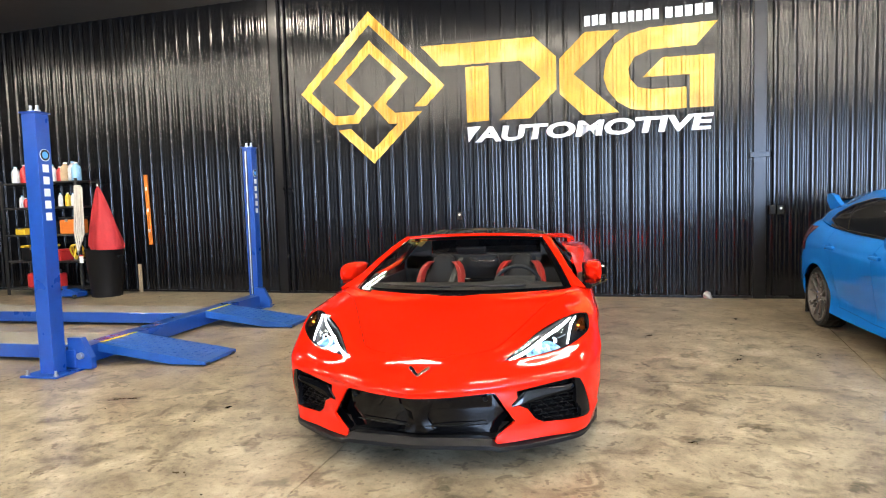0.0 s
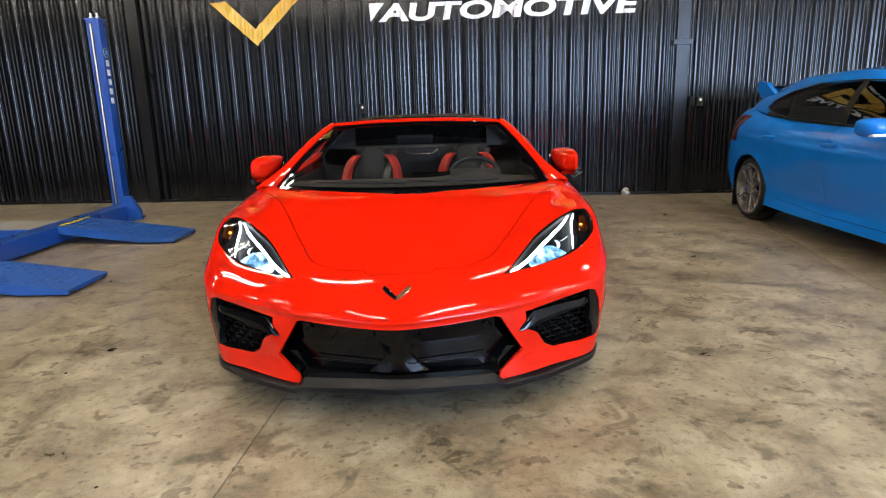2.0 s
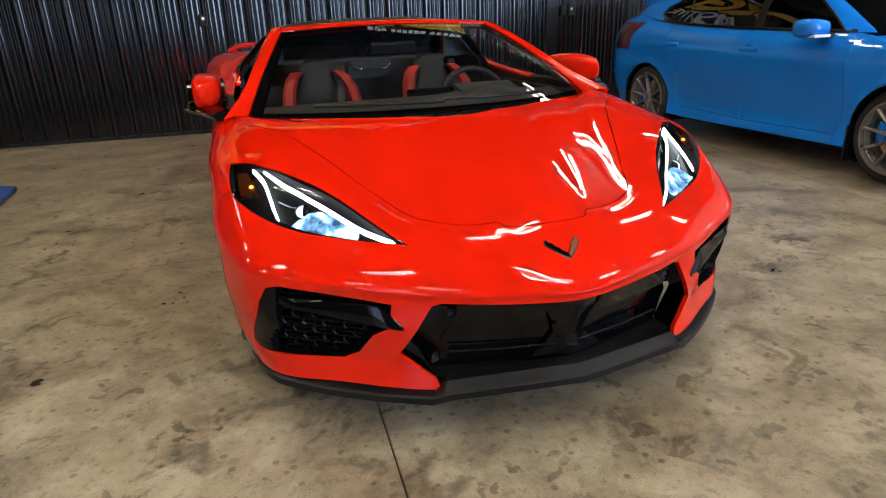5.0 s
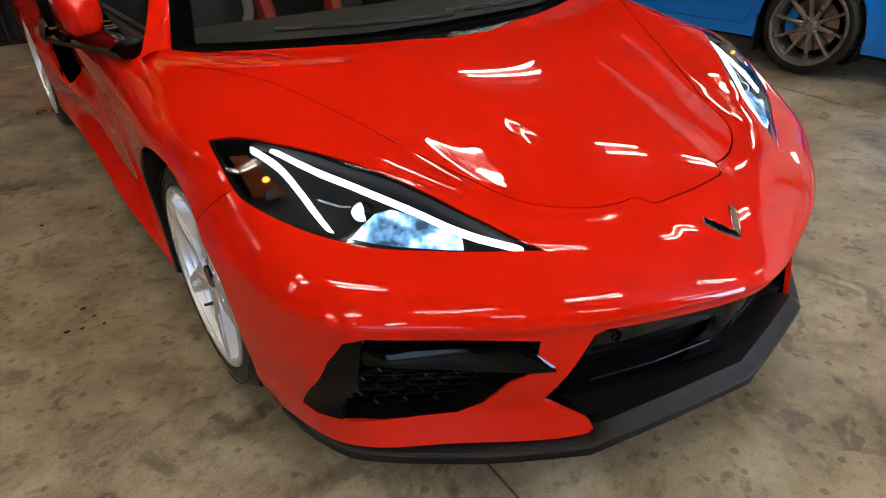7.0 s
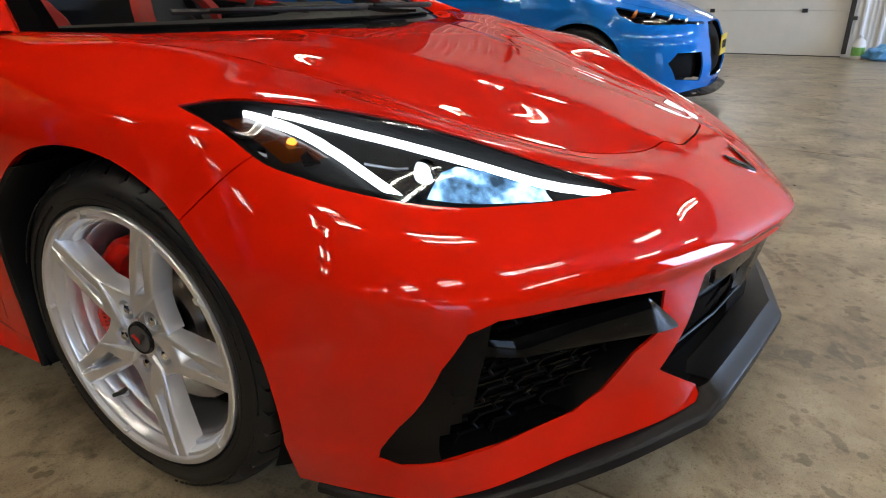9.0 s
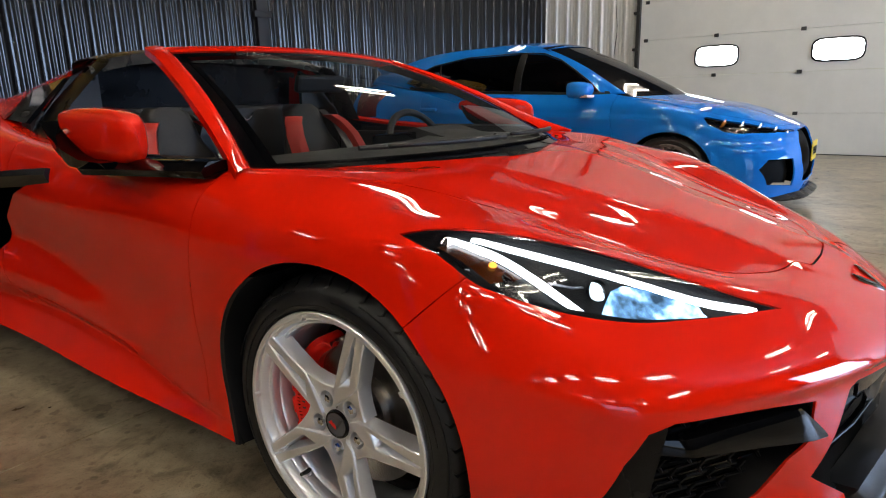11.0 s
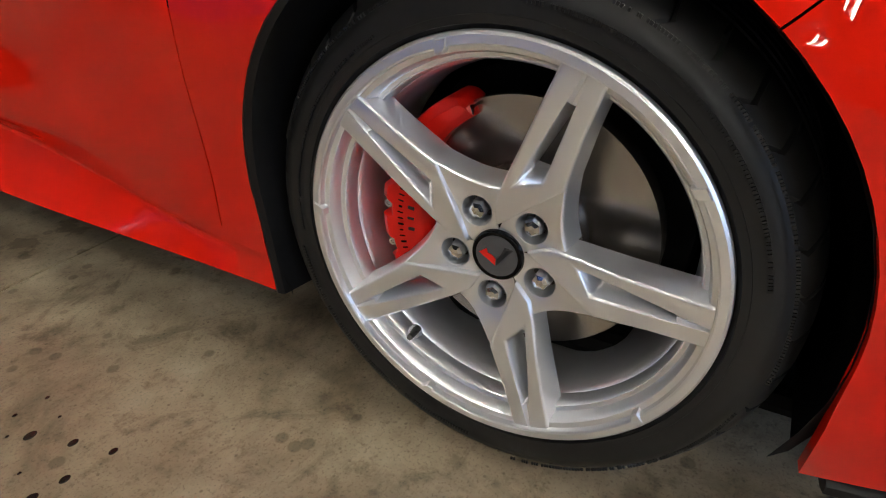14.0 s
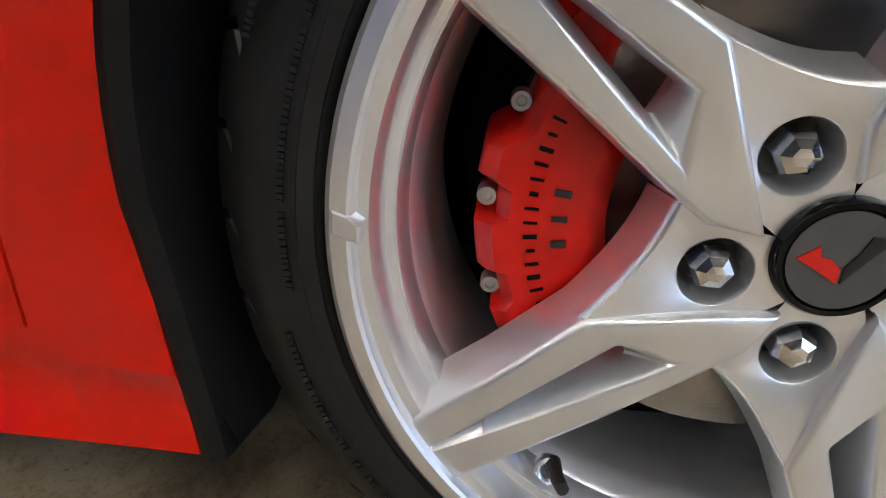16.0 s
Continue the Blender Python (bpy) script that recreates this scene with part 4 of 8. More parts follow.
def sports_wheel(car, side, y, z, x_face, R, W, grow=1.0):
    """A silver split-spoke wheel; its local x points out of the car."""
    flip = pose(side * x_face, y, z) @ (Matrix.Identity(4) if side > 0 else Matrix.Diagonal((-1, 1, 1, 1)))
    w = shared("wheel", ("rim", side), lambda: rim_barrel(0.259, 0.20), SILVER, car, "silver alloy wheel", 35, flip @ Matrix.Diagonal((1, grow, grow, 1)))
    shared("tyre", ("tyre", R), lambda: tyre_mesh(R / grow, W, 0.256), RUBBER, w, "low-profile black tyre", 32, pose(-W / 2 + 0.003, 0, 0))
    tagged(shared("sidewall_lettering", ("marks", R), lambda: sidewall_marks(0.5 * (0.256 + R / grow) - 0.002), RUBBER, w, at=pose(0.0005, 0, 0)), kind="stuff")
    for k in range(5):
        shared("spoke", "spoke", spoke_wedge, SILVER, w, "split silver spoke", 33, pose(0, 0, 0, SPOKE0 + 72 * k))
        shared("hub_web", "web", hub_web, SILVER, w, "dished silver hub", 33, pose(0, 0, 0, SPOKE0 + 72 * k))
    for k in range(5):
        a = radians(2.9 + 72 * k)
        at = Matrix.Translation(pol(0.0592, radians(SPOKE0 + LUG + 72 * k), -0.0025)) @ pose(0, 0, 0, 31 * k)
        shared("lug_well", "well", lug_well, [SILVER], w, smooth=40, at=at)
        # dark disc paints the shade at the bottom of the silver well
        shared("well_floor", "wfloor", lambda: lathe([(0.0, -0.0440), (0.0174, -0.0440), (0.0174, -0.0455)], 20, "x"), DARK_IRON, w, at=at)
        shared("lug_nut", "nut", lug_nut, BRIGHT, w, "bright hexagonal nut", at=at)
        shared("rim_tab", ("tab", k), lambda: rim_tab(a + 0.01), SILVER, w, smooth=30)
    shared("hub_cap", "cap", lambda: lathe([(0.0, 0.0040), (0.0275, 0.0040), (0.0285, 0.0058), (0.0312, 0.0058), (0.0331, 0.003), (0.0331, -0.03)], 48, "x", Matrix.Translation((-0.0215, 0, 0))), GLOSS_BLACK, w, "round black hub cap", 40)
    shared("cap_disc", "capdisc", lambda: lathe([(0.0, 0.001), (0.0270, 0.001), (0.0270, 0.0)], 36, "x", Matrix.Translation((-0.0172, 0, 0))), CAP_GREY, w)
    for k, (pts, mt) in enumerate((([(-0.0225, 0.001), (-0.001, -0.012), (-0.0008, -0.004), (-0.006, 0.001), (-0.011, 0.002), (-0.013, 0.008)], CALIPER_RED), ([(0.021, 0.013), (0.013, 0.004), (0.0008, -0.012), (0.001, -0.003), (0.006, 0.004), (0.010, 0.014)], LEATHER))):
        shared("cap_mark", ("mark", k), lambda: prism([(-p, q) for p, q in pts], -0.0168, -0.0152, "yz"), mt, w)
    shared("valve", "valve", lambda: tube([pol(0.214, radians(307), -0.040), pol(0.211, radians(307), -0.026), pol(0.206, radians(307), -0.012)], [0.006, 0.0048, 0.0042], 12), DARK_IRON, w)
    shared("valve_ring", "vring", lambda: lathe([(0.0095, -0.006), (0.0095, 0.001), (0.0070, 0.002), (0.0055, 0.001), (0.0055, -0.004)], 20, "z", Matrix.Translation(pol(0.2185, radians(307), -0.036)) @ pose(0, 0, 0, 0, 75, 0)), SILVER, w, smooth=40)
    shared("brake_disc", "disc", lambda: lathe([(0.06, -0.075), (0.085, -0.075), (0.087, -0.093), (0.172, -0.093), (0.172, -0.122), (0.08, -0.122)], 72, "x"), DISC_STEEL, w, "worn steel brake disc", 35)
    shared("brake_caliper", "cal", caliper_block, CALIPER_RED, w, "red brake caliper", 35)
    for k in range(15):
        shared("lettering_bar", ("calbar", k), lambda: slanted_bar(0.154, radians(-23 + 3.25 * k), 0.0080 - 0.003 * (k % 4 == 1), 0.0015 + 0.0010 * (k % 3 == 0), -0.0470), SATIN_BLACK, w)
    for k in range(3):
        shared("lettering_bar", ("calbar2", k), lambda: slanted_bar(0.138, radians(-5.5 + 6.4 * k), 0.009, 0.004 - 0.001 * (k == 1), -0.0470), GREY_HOOP, w)
    for a, r in ((3.3, .1800), (22, .1755), (-15.3, .1825)):
        shared("caliper_bolt", ("cbolt", a), lambda: lathe([(0.0, .0085), (.0026, .0085), (.0032, .0105), (.0055, .0105), (.0062, .0090), (.0062, 0.0)], 14, "x", Matrix.Translation(pol(r, radians(a), -0.068))), ZINC, w, smooth=35)
    shared("backing", "backing", lambda: lathe([(0.0, -0.16), (0.20, -0.16), (0.205, -0.19)], 40, "x"), LINER, w)
    return w

# ---- red sports car ----
# character lines from the sill up; each from the middle of the nose round the corner to the tail
SILL = [(0, -.950, .165), (.22, -.912, .160), (.42, -.862, .165), (.65, -.712, .160), (.835, -.560, .150), (.905, -.345, .152), (.925, 0, .152), (.926, .36, .174), (.943, .9, .196), (.932, 1.5, .212), (.94, 2.3, .20), (.95, 2.72, .20), (.85, 3.5, .30)]
LOW = [(0, -.955, .235), (.22, -.915, .235), (.45, -.835, .235), (.66, -.685, .236), (.850, -.545, .238), (.928, -.352, .240), (.948, 0, .25), (.923, .37, .216), (.880, .9, .272), (.860, 1.5, .300), (.935, 2.3, .30), (.97, 2.72, .30), (.88, 3.52, .40)]
LEDGE = [(0, -.9545, .249), (.22, -.9145, .249), (.45, -.8345, .249), (.66, -.6845, .25), (.85, -.5445, .252), (.928, -.3515, .254), (.948, 0, .264), (.926, .372, .232), (.882, .9, .285), (.861, 1.5, .313), (.942, 2.3, .315), (.97, 2.72, .314), (.88, 3.52, .414)]
MIDDLE = [(0, -.958, .34), (.22, -.918, .34), (.46, -.832, .34), (.67, -.702, .345), (.862, -.560, .35), (.944, -.345, .36), (.958, 0, .37), (.926, .38, .335), (.908, .9, .330), (.896, 1.5, .37), (.955, 2.3, .42), (.975, 2.72, .45), (.90, 3.54, .52)]
UNDER = [(0, -.956, .424), (.22, -.910, .428), (.45, -.828, .434), (.67, -.708, .447), (.852, -.584, .470), (.949, -.325, .490), (.960, 0, .50), (.940, .41, .47), (.892, .95, .47), (.862, 1.5, .52), (.95, 2.3, .56), (.975, 2.72, .58), (.90, 3.56, .62)]
CREASE = [(0, -.967, .446), (.22, -.918, .453), (.45, -.836, .464), (.67, -.712, .482), (.852, -.572, .506), (.950, -.270, .575), (.959, 0, .61), (.944, .42, .58), (.905, .95, .57), (.885, 1.5, .60), (.955, 2.3, .66), (.968, 2.72, .68), (.88, 3.56, .70)]
LAMP_LOW = [(0, -.892, .502), (.20, -.852, .515), (.42, -.738, .553), (.63, -.602, .566), (.805, -.455, .607), (.903, -.262, .690), (.950, 0, .705), (.945, .42, .68), (.930, .95, .66), (.912, 1.5, .70), (.955, 2.3, .76), (.965, 2.72, .78), (.87, 3.52, .80)]
LAMP_TOP = [(0, -.815, .545), (.19, -.785, .556), (.41, -.660, .592), (.575, -.478, .653), (.768, -.245, .738), (.868, -.115, .735), (.900, .06, .757), (.922, .42, .775), (.918, .95, .79), (.900, 1.5, .82), (.94, 2.3, .88), (.945, 2.72, .90), (.85, 3.5, .88)]
SEAM = [(0, -.735, .580), (.16, -.705, .586), (.40, -.565, .610), (.495, -.365, .670), (.60, -.14, .748), (.70, .02, .790), (.785, .13, .805), (.868, .40, .812), (.885, .95, .835), (.87, 1.5, .87), (.88, 2.3, .955), (.87, 2.72, .965), (.78, 3.46, .925)]
HOOD = [(0, -.33, .705), (.15, -.31, .708), (.31, -.23, .732), (.44, -.08, .767), (.56, .08, .797), (.65, .17, .810), (.73, .25, .816), (.840, .43, .822), (.85, .95, .84), (.83, 1.5, .885), (.76, 2.3, .985), (.73, 2.72, .98), (.64, 3.44, .93)]
COWL = [(0, .08, .800), (.16, .088, .802), (.33, .125, .805), (.47, .175, .807), (.60, .235, .808), (.69, .285, .808), (.745, .325, .808), (.800, .43, .812), (.82, .95, .83), (.78, 1.5, .88), (.62, 2.3, 1.00), (.55, 2.72, .98), (.50, 3.42, .93)]


def arch(cy, cz, r, y_front, y_rear):
    pts = [(cy + r * math.cos(radians(a)), cz + r * math.sin(radians(a))) for a in range(0, 181, 5)]
    return [(y_rear, -0.05)] + pts + [(y_front, -0.05)]



def faired(g, first, along=90, across=110):
    """Takes the waves out of a body sheet: along its lines everywhere, and across them from row first up, with no shrinking."""
    out = g.copy()
    for _ in range(along):
        for k in (.5, -.506):
            wide = np.concatenate([out[:, 1:2] * [-1, 1, 1], out], axis=1)
            out[:, :-1] += k * (.5 * (wide[:, :-2] + wide[:, 2:]) - out[:, :-1])
    for _ in range(across):
        for k in (.5, -.5045):
            out[first:-1] += k * (.5 * (out[first - 1:-2] + out[first + 1:]) - out[first:-1])
    out[:, 0, 0] = 0
    return out


def hood_creases(g):
    """Presses the raised middle of the hood, the valleys beside it and the pointed beak ahead of it into the body."""
    g = faired(g, 25)
    x, y, z = g[..., 0], g[..., 1], g[..., 2]
    # calm crown over the front wheels
    crown = np.interp(np.arange(len(g)), [28, 37, 47, 58], [0, 1, 1, 0])[:, None]
    for _ in range(60):
        z[:, 1:-1] += .5 * crown * np.clip((.6 - y[:, 1:-1]) / .3, 0, 1) * np.clip((x[:, 1:-1] - .5) / .15, 0, 1) * (.5 * (z[:, :-2] + z[:, 2:]) - z[:, 1:-1])
    # one clean sheet between the two valleys: a low curve through what the lines give there
    valley = np.interp(y, [-.72, -.6, -.4, -.2, 0, .1], [.30, .37, .44, .49, .50, .50])
    sheet = (np.arange(len(g))[:, None] > 40) & (y > -.74) & (y < .16) & (x < valley + .06)
    terms = lambda a, b: np.stack([a ** i * b ** j for i in (0, 2, 4) for j in range(4)], -1)
    fit = np.linalg.lstsq(terms(x[sheet], y[sheet]), z[sheet], rcond=None)[0]
    keep = np.clip((valley + .07 - x) / .11, 0, 1) * np.clip((y + .74) / .06, 0, 1) * np.clip((.16 - y) / .08, 0, 1) * (np.arange(len(g))[:, None] > 40)
    keep = keep * keep * (3 - 2 * keep)
    g[..., 2] = z = z + keep * (np.where(keep > 0, terms(x, y) @ fit, z) - z)
    dome = np.interp(y, [-.95, -.735, -.30, .12], [.030, .140, .215, .300])
    far = np.interp(y, [-.735, -.30, .12], [.30, .375, .50])
    back = np.clip((.14 - y) / .12, 0, 1)
    top = np.clip((z - .50) / .05, 0, 1) * back
    edge = np.clip((dome + .05 - np.abs(x)) / .05, 0, 1)
    rise = edge * edge * (3 - 2 * edge) * np.interp(y, [-.93, -.80, -.735, -.3, .1], [0, .0022, .0034, .0036, .002])
    fall = np.clip((np.abs(x) - dome) / (far - dome), 0, 1)
    dip = np.where(fall < 1, np.sin(np.pi * fall) ** 2, 0) * np.interp(y, [-.72, -.60, -.2, .1], [0, .001, .002, .001])
    out = g.copy()
    out[..., 2] = z + top * (rise - np.where(y > -.735, dip, 0))
    # fuller bumper between its crease and the lamps
    for row in range(23, 28):
        full = .008 * math.sin(math.pi * (row - 22) / 6) * np.interp(x[row], [.38, .58, .88, .95], [0, 1, 1, 0]) * (y[row] < .1)
        out[row] += full[:, None] * np.array([.45, -.55, .70])
    return out


# ---- windscreen, hoop, cabin and mirrors of the red car ----
def screen_point(u, v):
    """A place on the windscreen: u across from -1 to 1, v from the cowl to the header."""
    a = abs(u)
    base = Vector((.79 * u, .085 + .275 * a ** 2.2, .806))
    top = Vector((.548 * u, .985 + .05 * a * a, 1.152 - .020 * a * a))
    p = base.lerp(top, v)
    p.z += .030 * math.sin(math.pi * v) * (1 - .35 * a)
    p.y -= .012 * math.sin(math.pi * v)
    return p


def ribbon(rows, mat, name, parent, label="", smooth=40, ring=False, ends=False):
    bm = bmesh.new()
    loft(bm, rows, ends, ring)
    bmesh.ops.recalc_face_normals(bm, faces=bm.faces)
    return part(name, bm, mat, parent, label, smooth)


def greenhouse(car, sh):
    us, vs = np.linspace(-.955, .955, 25), np.linspace(.035, .945, 15)
    glass = ribbon([[screen_point(u, v) for u in us] for v in vs], SCREEN_GLASS, "windscreen", car, "tinted raked windscreen", 60)
    glass.visible_shadow = False
    for nm, rows in (("top_band", [[screen_point(u, v) for u in np.linspace(-1, 1, 25)] for v in (.925, .96, 1.0)]),
                     ("bottom_band", [[screen_point(u, v) for u in np.linspace(-1, 1, 25)] for v in (.0, .025, .05)])):
        ribbon([[p + Vector((0, .0, -.003)) for p in r] for r in rows], GLOSS_BLACK, nm, glass, "black printed edge of the glass")
    for s in (1, -1):
        ribbon([[screen_point(s * u, v) + Vector((0, 0, -.003)) for u in (.93, .965, 1.0)] for v in np.linspace(0, 1, 15)], GLOSS_BLACK, "side_band", glass, "black printed edge of the glass")
        # red pillar: inner edge along the glass, outer edge down the side
        outer = smooth_line([(.880, .300, .818), (.785, .515, .905), (.708, .735, 1.008), (.640, .940, 1.092), (.596, 1.085, 1.138), (.578, 1.120, 1.146)], 5)
        rows = []
        n = len(outer)
        for i, o in enumerate(outer):
            v = i / (n - 1)
            g = screen_point(s, min(1, v * 1.0))
            o = Vector((s * o[0], o[1], o[2]))
            mid = g.lerp(o, .55) + Vector((s * .004, -.006, .012))
            rows.append([g + Vector((0, 0, -.012)), g + Vector((0, 0, .004)), g.lerp(o, .2) + Vector((0, 0, .012)), mid, o + Vector((0, 0, .002)), o + Vector((-s * .004, .012, -.016)), o + Vector((-s * .05, .03, -.03))])
        ribbon(rows, RED, "pillar", car, "red windscreen pillar", 40)
        rows = [[r[5], r[6], r[0]] for r in rows]
        ribbon(rows, LEATHER, "pillar_lining", car, "black pillar lining")
        # hoop side, quarter glass and buttress
        ribbon([[Vector((s * a, y, z)) for a, y, z in r] for r in (
            ((.765, 1.46, .87), (.775, 1.52, .87), (.765, 1.60, .875)), ((.680, 1.44, .98), (.690, 1.50, .98), (.685, 1.58, .98)), ((.600, 1.42, 1.07), (.612, 1.48, 1.075), (.60, 1.56, 1.07)), ((.535, 1.42, 1.125), (.545, 1.48, 1.135), (.53, 1.56, 1.13)))],
            SATIN_BLACK, "hoop_side", car, "black hoop behind the seats")
        but = [((.795, 1.80, .900), (.705, 1.74, .995), (.615, 1.58, 1.088), (.540, 1.53, 1.140), (.42, 1.53, 1.150)), ((.770, 1.92, .915), (.690, 1.92, .985), (.600, 1.92, 1.045), (.53, 1.92, 1.080), (.44, 1.92, 1.075)),
               ((.70, 2.25, .955), (.660, 2.25, .980), (.61, 2.25, 1.000), (.55, 2.25, 1.015), (.46, 2.25, .995)), ((.63, 2.70, .965), (.62, 2.70, .970), (.60, 2.70, .978), (.56, 2.70, .980), (.48, 2.7, .968)), ((.56, 3.15, .95), (.555, 3.15, .96), (.55, 3.15, .965), (.53, 3.15, .965), (.48, 3.15, .955))]
        g = dense([[Vector((s * a, y, z)) for a, y, z in r] for r in but], [4, 5, 5, 4])
        ribbon([[Vector(p) for p in r] for r in g], RED, "buttress", car, "red flying buttress", 40)
        q = bmesh.new()
        pts = [Vector((s * a, y, z)) for a, y, z in ((.775, 1.58, .915), (.706, 1.56, .995), (.636, 1.56, 1.066), (.668, 1.74, 1.030), (.755, 1.82, .930))]
        loft(q, [[p + Vector((s * .004, 0, .004)) for p in pts], [p + Vector((-s * .01, 0, 0)) for p in pts]])
        bmesh.ops.recalc_face_normals(q, faces=q.faces)
        part("quarter_glass", q, GLOSS_BLACK, car, "black quarter glass")
        part("roof_latch", lathe([(.0, .012), (.012, .012), (.016, .006), (.026, .006), (.026, -.01)], 22, "x", Matrix.Translation((s * .590, 1.47, 1.082))), SATIN_BLACK, car)
        part("hoop_lining", prism([(s * .50, .82), (s * .77, .82), (s * .75, .90), (s * .60, 1.075), (s * .50, 1.12)], 1.60, 1.62, "xz"), LEATHER, car, "black lining inside the hoop")
        # door top rail and side glass edge
        ribbon([[Vector((s * a, y, z)) for a, z in ((.815, .80), (.822, .838), (.850, .846), (.862, .838))] for y in np.linspace(.40, 1.50, 9)], BLACK_PLASTIC, "door_rail", car, "black rail along the door top")
    # header over the screen
    rows = []
    for u in np.linspace(-1, 1, 29):
        g = screen_point(u, 1.0)
        rows.append([g + Vector((0, -.002, -.012)), g + Vector((0, 0, .003)), g + Vector((0, .022, .014)), g + Vector((0, .055, .016)), g + Vector((0, .075, .008)), g + Vector((0, .08, -.015)), g + Vector((0, .02, -.03))])
    ribbon(rows, RED, "header", car, "red windscreen header", 40)
    rows = []
    for x in np.linspace(-.545, .545, 21):
        z = 1.182 - .045 * (x / .545) ** 4
        rows.append([(x, 1.47, z - .05), (x, 1.48, z - .012), (x, 1.52, z), (x, 1.62, z + .002), (x, 1.69, z - .008), (x, 1.70, z - .05)])
    ribbon(rows, SATIN_BLACK, "roof_hoop", car, "black roof hoop", 40)
    ribbon([[Vector((x, 1.70, 1.14)), Vector((x, 1.72, 1.0)), Vector((x, 1.74, .80))] for x in (-.52, 0, .52)], SATIN_BLACK, "rear_window", car, "small dark rear window")
    # cowl panel and wipers
    rows = []
    for u in np.linspace(-.99, .99, 25):
        p = screen_point(u, 0)
        rows.append([p + Vector((0, -.03, -.010)), p + Vector((0, -.004, -.004)), p + Vector((0, .05, .014)), p + Vector((0, .05, -.03))])
    ribbon(rows, SATIN_BLACK, "cowl_panel", car, "black cowl panel")
    for a, b in (((-.02, .05), (-.60, .055)), ((.62, .05), (.05, .06))):
        pts = [screen_point(a[0] + (b[0] - a[0]) * t, a[1] + (b[1] - a[1]) * t) + Vector((0, -.004, .020)) for t in np.linspace(0, 1, 9)]
        wiper = part("wiper", tube(pts, [.009, .009, .008, .008, .007, .007, .006, .006, .005], 8), BLACK_PLASTIC, car, "black wiper arm", 50)
        pts = [screen_point(a[0] + (b[0] - a[0]) * t, a[1] + .02 + (b[1] - a[1]) * t) + Vector((0, -.002, .010)) for t in np.linspace(.25, 1.15, 9)]
        part("wiper_blade", tube(pts, .007, 6), RUBBER, wiper)


def seat(car, x):
    back = []
    for z, y, w in ((.50, 1.24, .165), (.60, 1.28, .175), (.70, 1.33, .172), (.775, 1.355, .150), (.815, 1.37, .118), (.86, 1.385, .104), (.90, 1.40, .098), (.935, 1.412, .088), (.958, 1.42, .055)):
        ring = []
        for k in range(20):
            a = 2 * math.pi * k / 20
            c, d = math.cos(a), math.sin(a)
            ring.append((x + w * math.copysign(abs(c) ** .7, c), y + .05 + .062 * math.copysign(abs(d) ** .8, d) - .02 * c * c, z))
        back.append(ring)
    b = ribbon(back, LEATHER, "seat_back", car, "black leather seat with red side bolsters", 50, True, True)
    for s in (-1, 1):
        bol = []
        for z, y, w in ((.54, 1.18, .168), (.64, 1.19, .182), (.74, 1.22, .186), (.82, 1.265, .172), (.875, 1.305, .145), (.905, 1.335, .112)):
            c = x + s * w
            bol.append([(c - .035, y + .05, z), (c - .022, y, z), (c + .012, y - .012, z), (c + .035, y + .02, z), (c + .03, y + .09, z)])
        ribbon(bol, RED_LEATHER, "bolster", b, "red leather bolster", 50, True, True)
    cush = []
    for y, z, w in ((.76, .44, .17), (.80, .48, .185), (.98, .48, .19), (1.18, .46, .175)):
        cush.append([(x - w, y, z - .1), (x - w, y, z + .02), (x - w * .6, y, z - .01), (x, y, z - .015), (x + w * .6, y, z - .01), (x + w, y, z + .02), (x + w, y, z - .1)])
    ribbon(cush, LEATHER, "seat_cushion", car, smooth=50, ring=True, ends=True)
    belt = [Vector((x + .15, 1.46, .93)), Vector((x + .13, 1.34, .86)), Vector((x + .10, 1.22, .74)), Vector((x - .05, 1.06, .56))]
    ribbon([[p + Vector((-.022, 0, 0)), p + Vector((.022, 0, 0))] for p in belt], GREY_HOOP, "seat_belt", car, "grey seat belt")


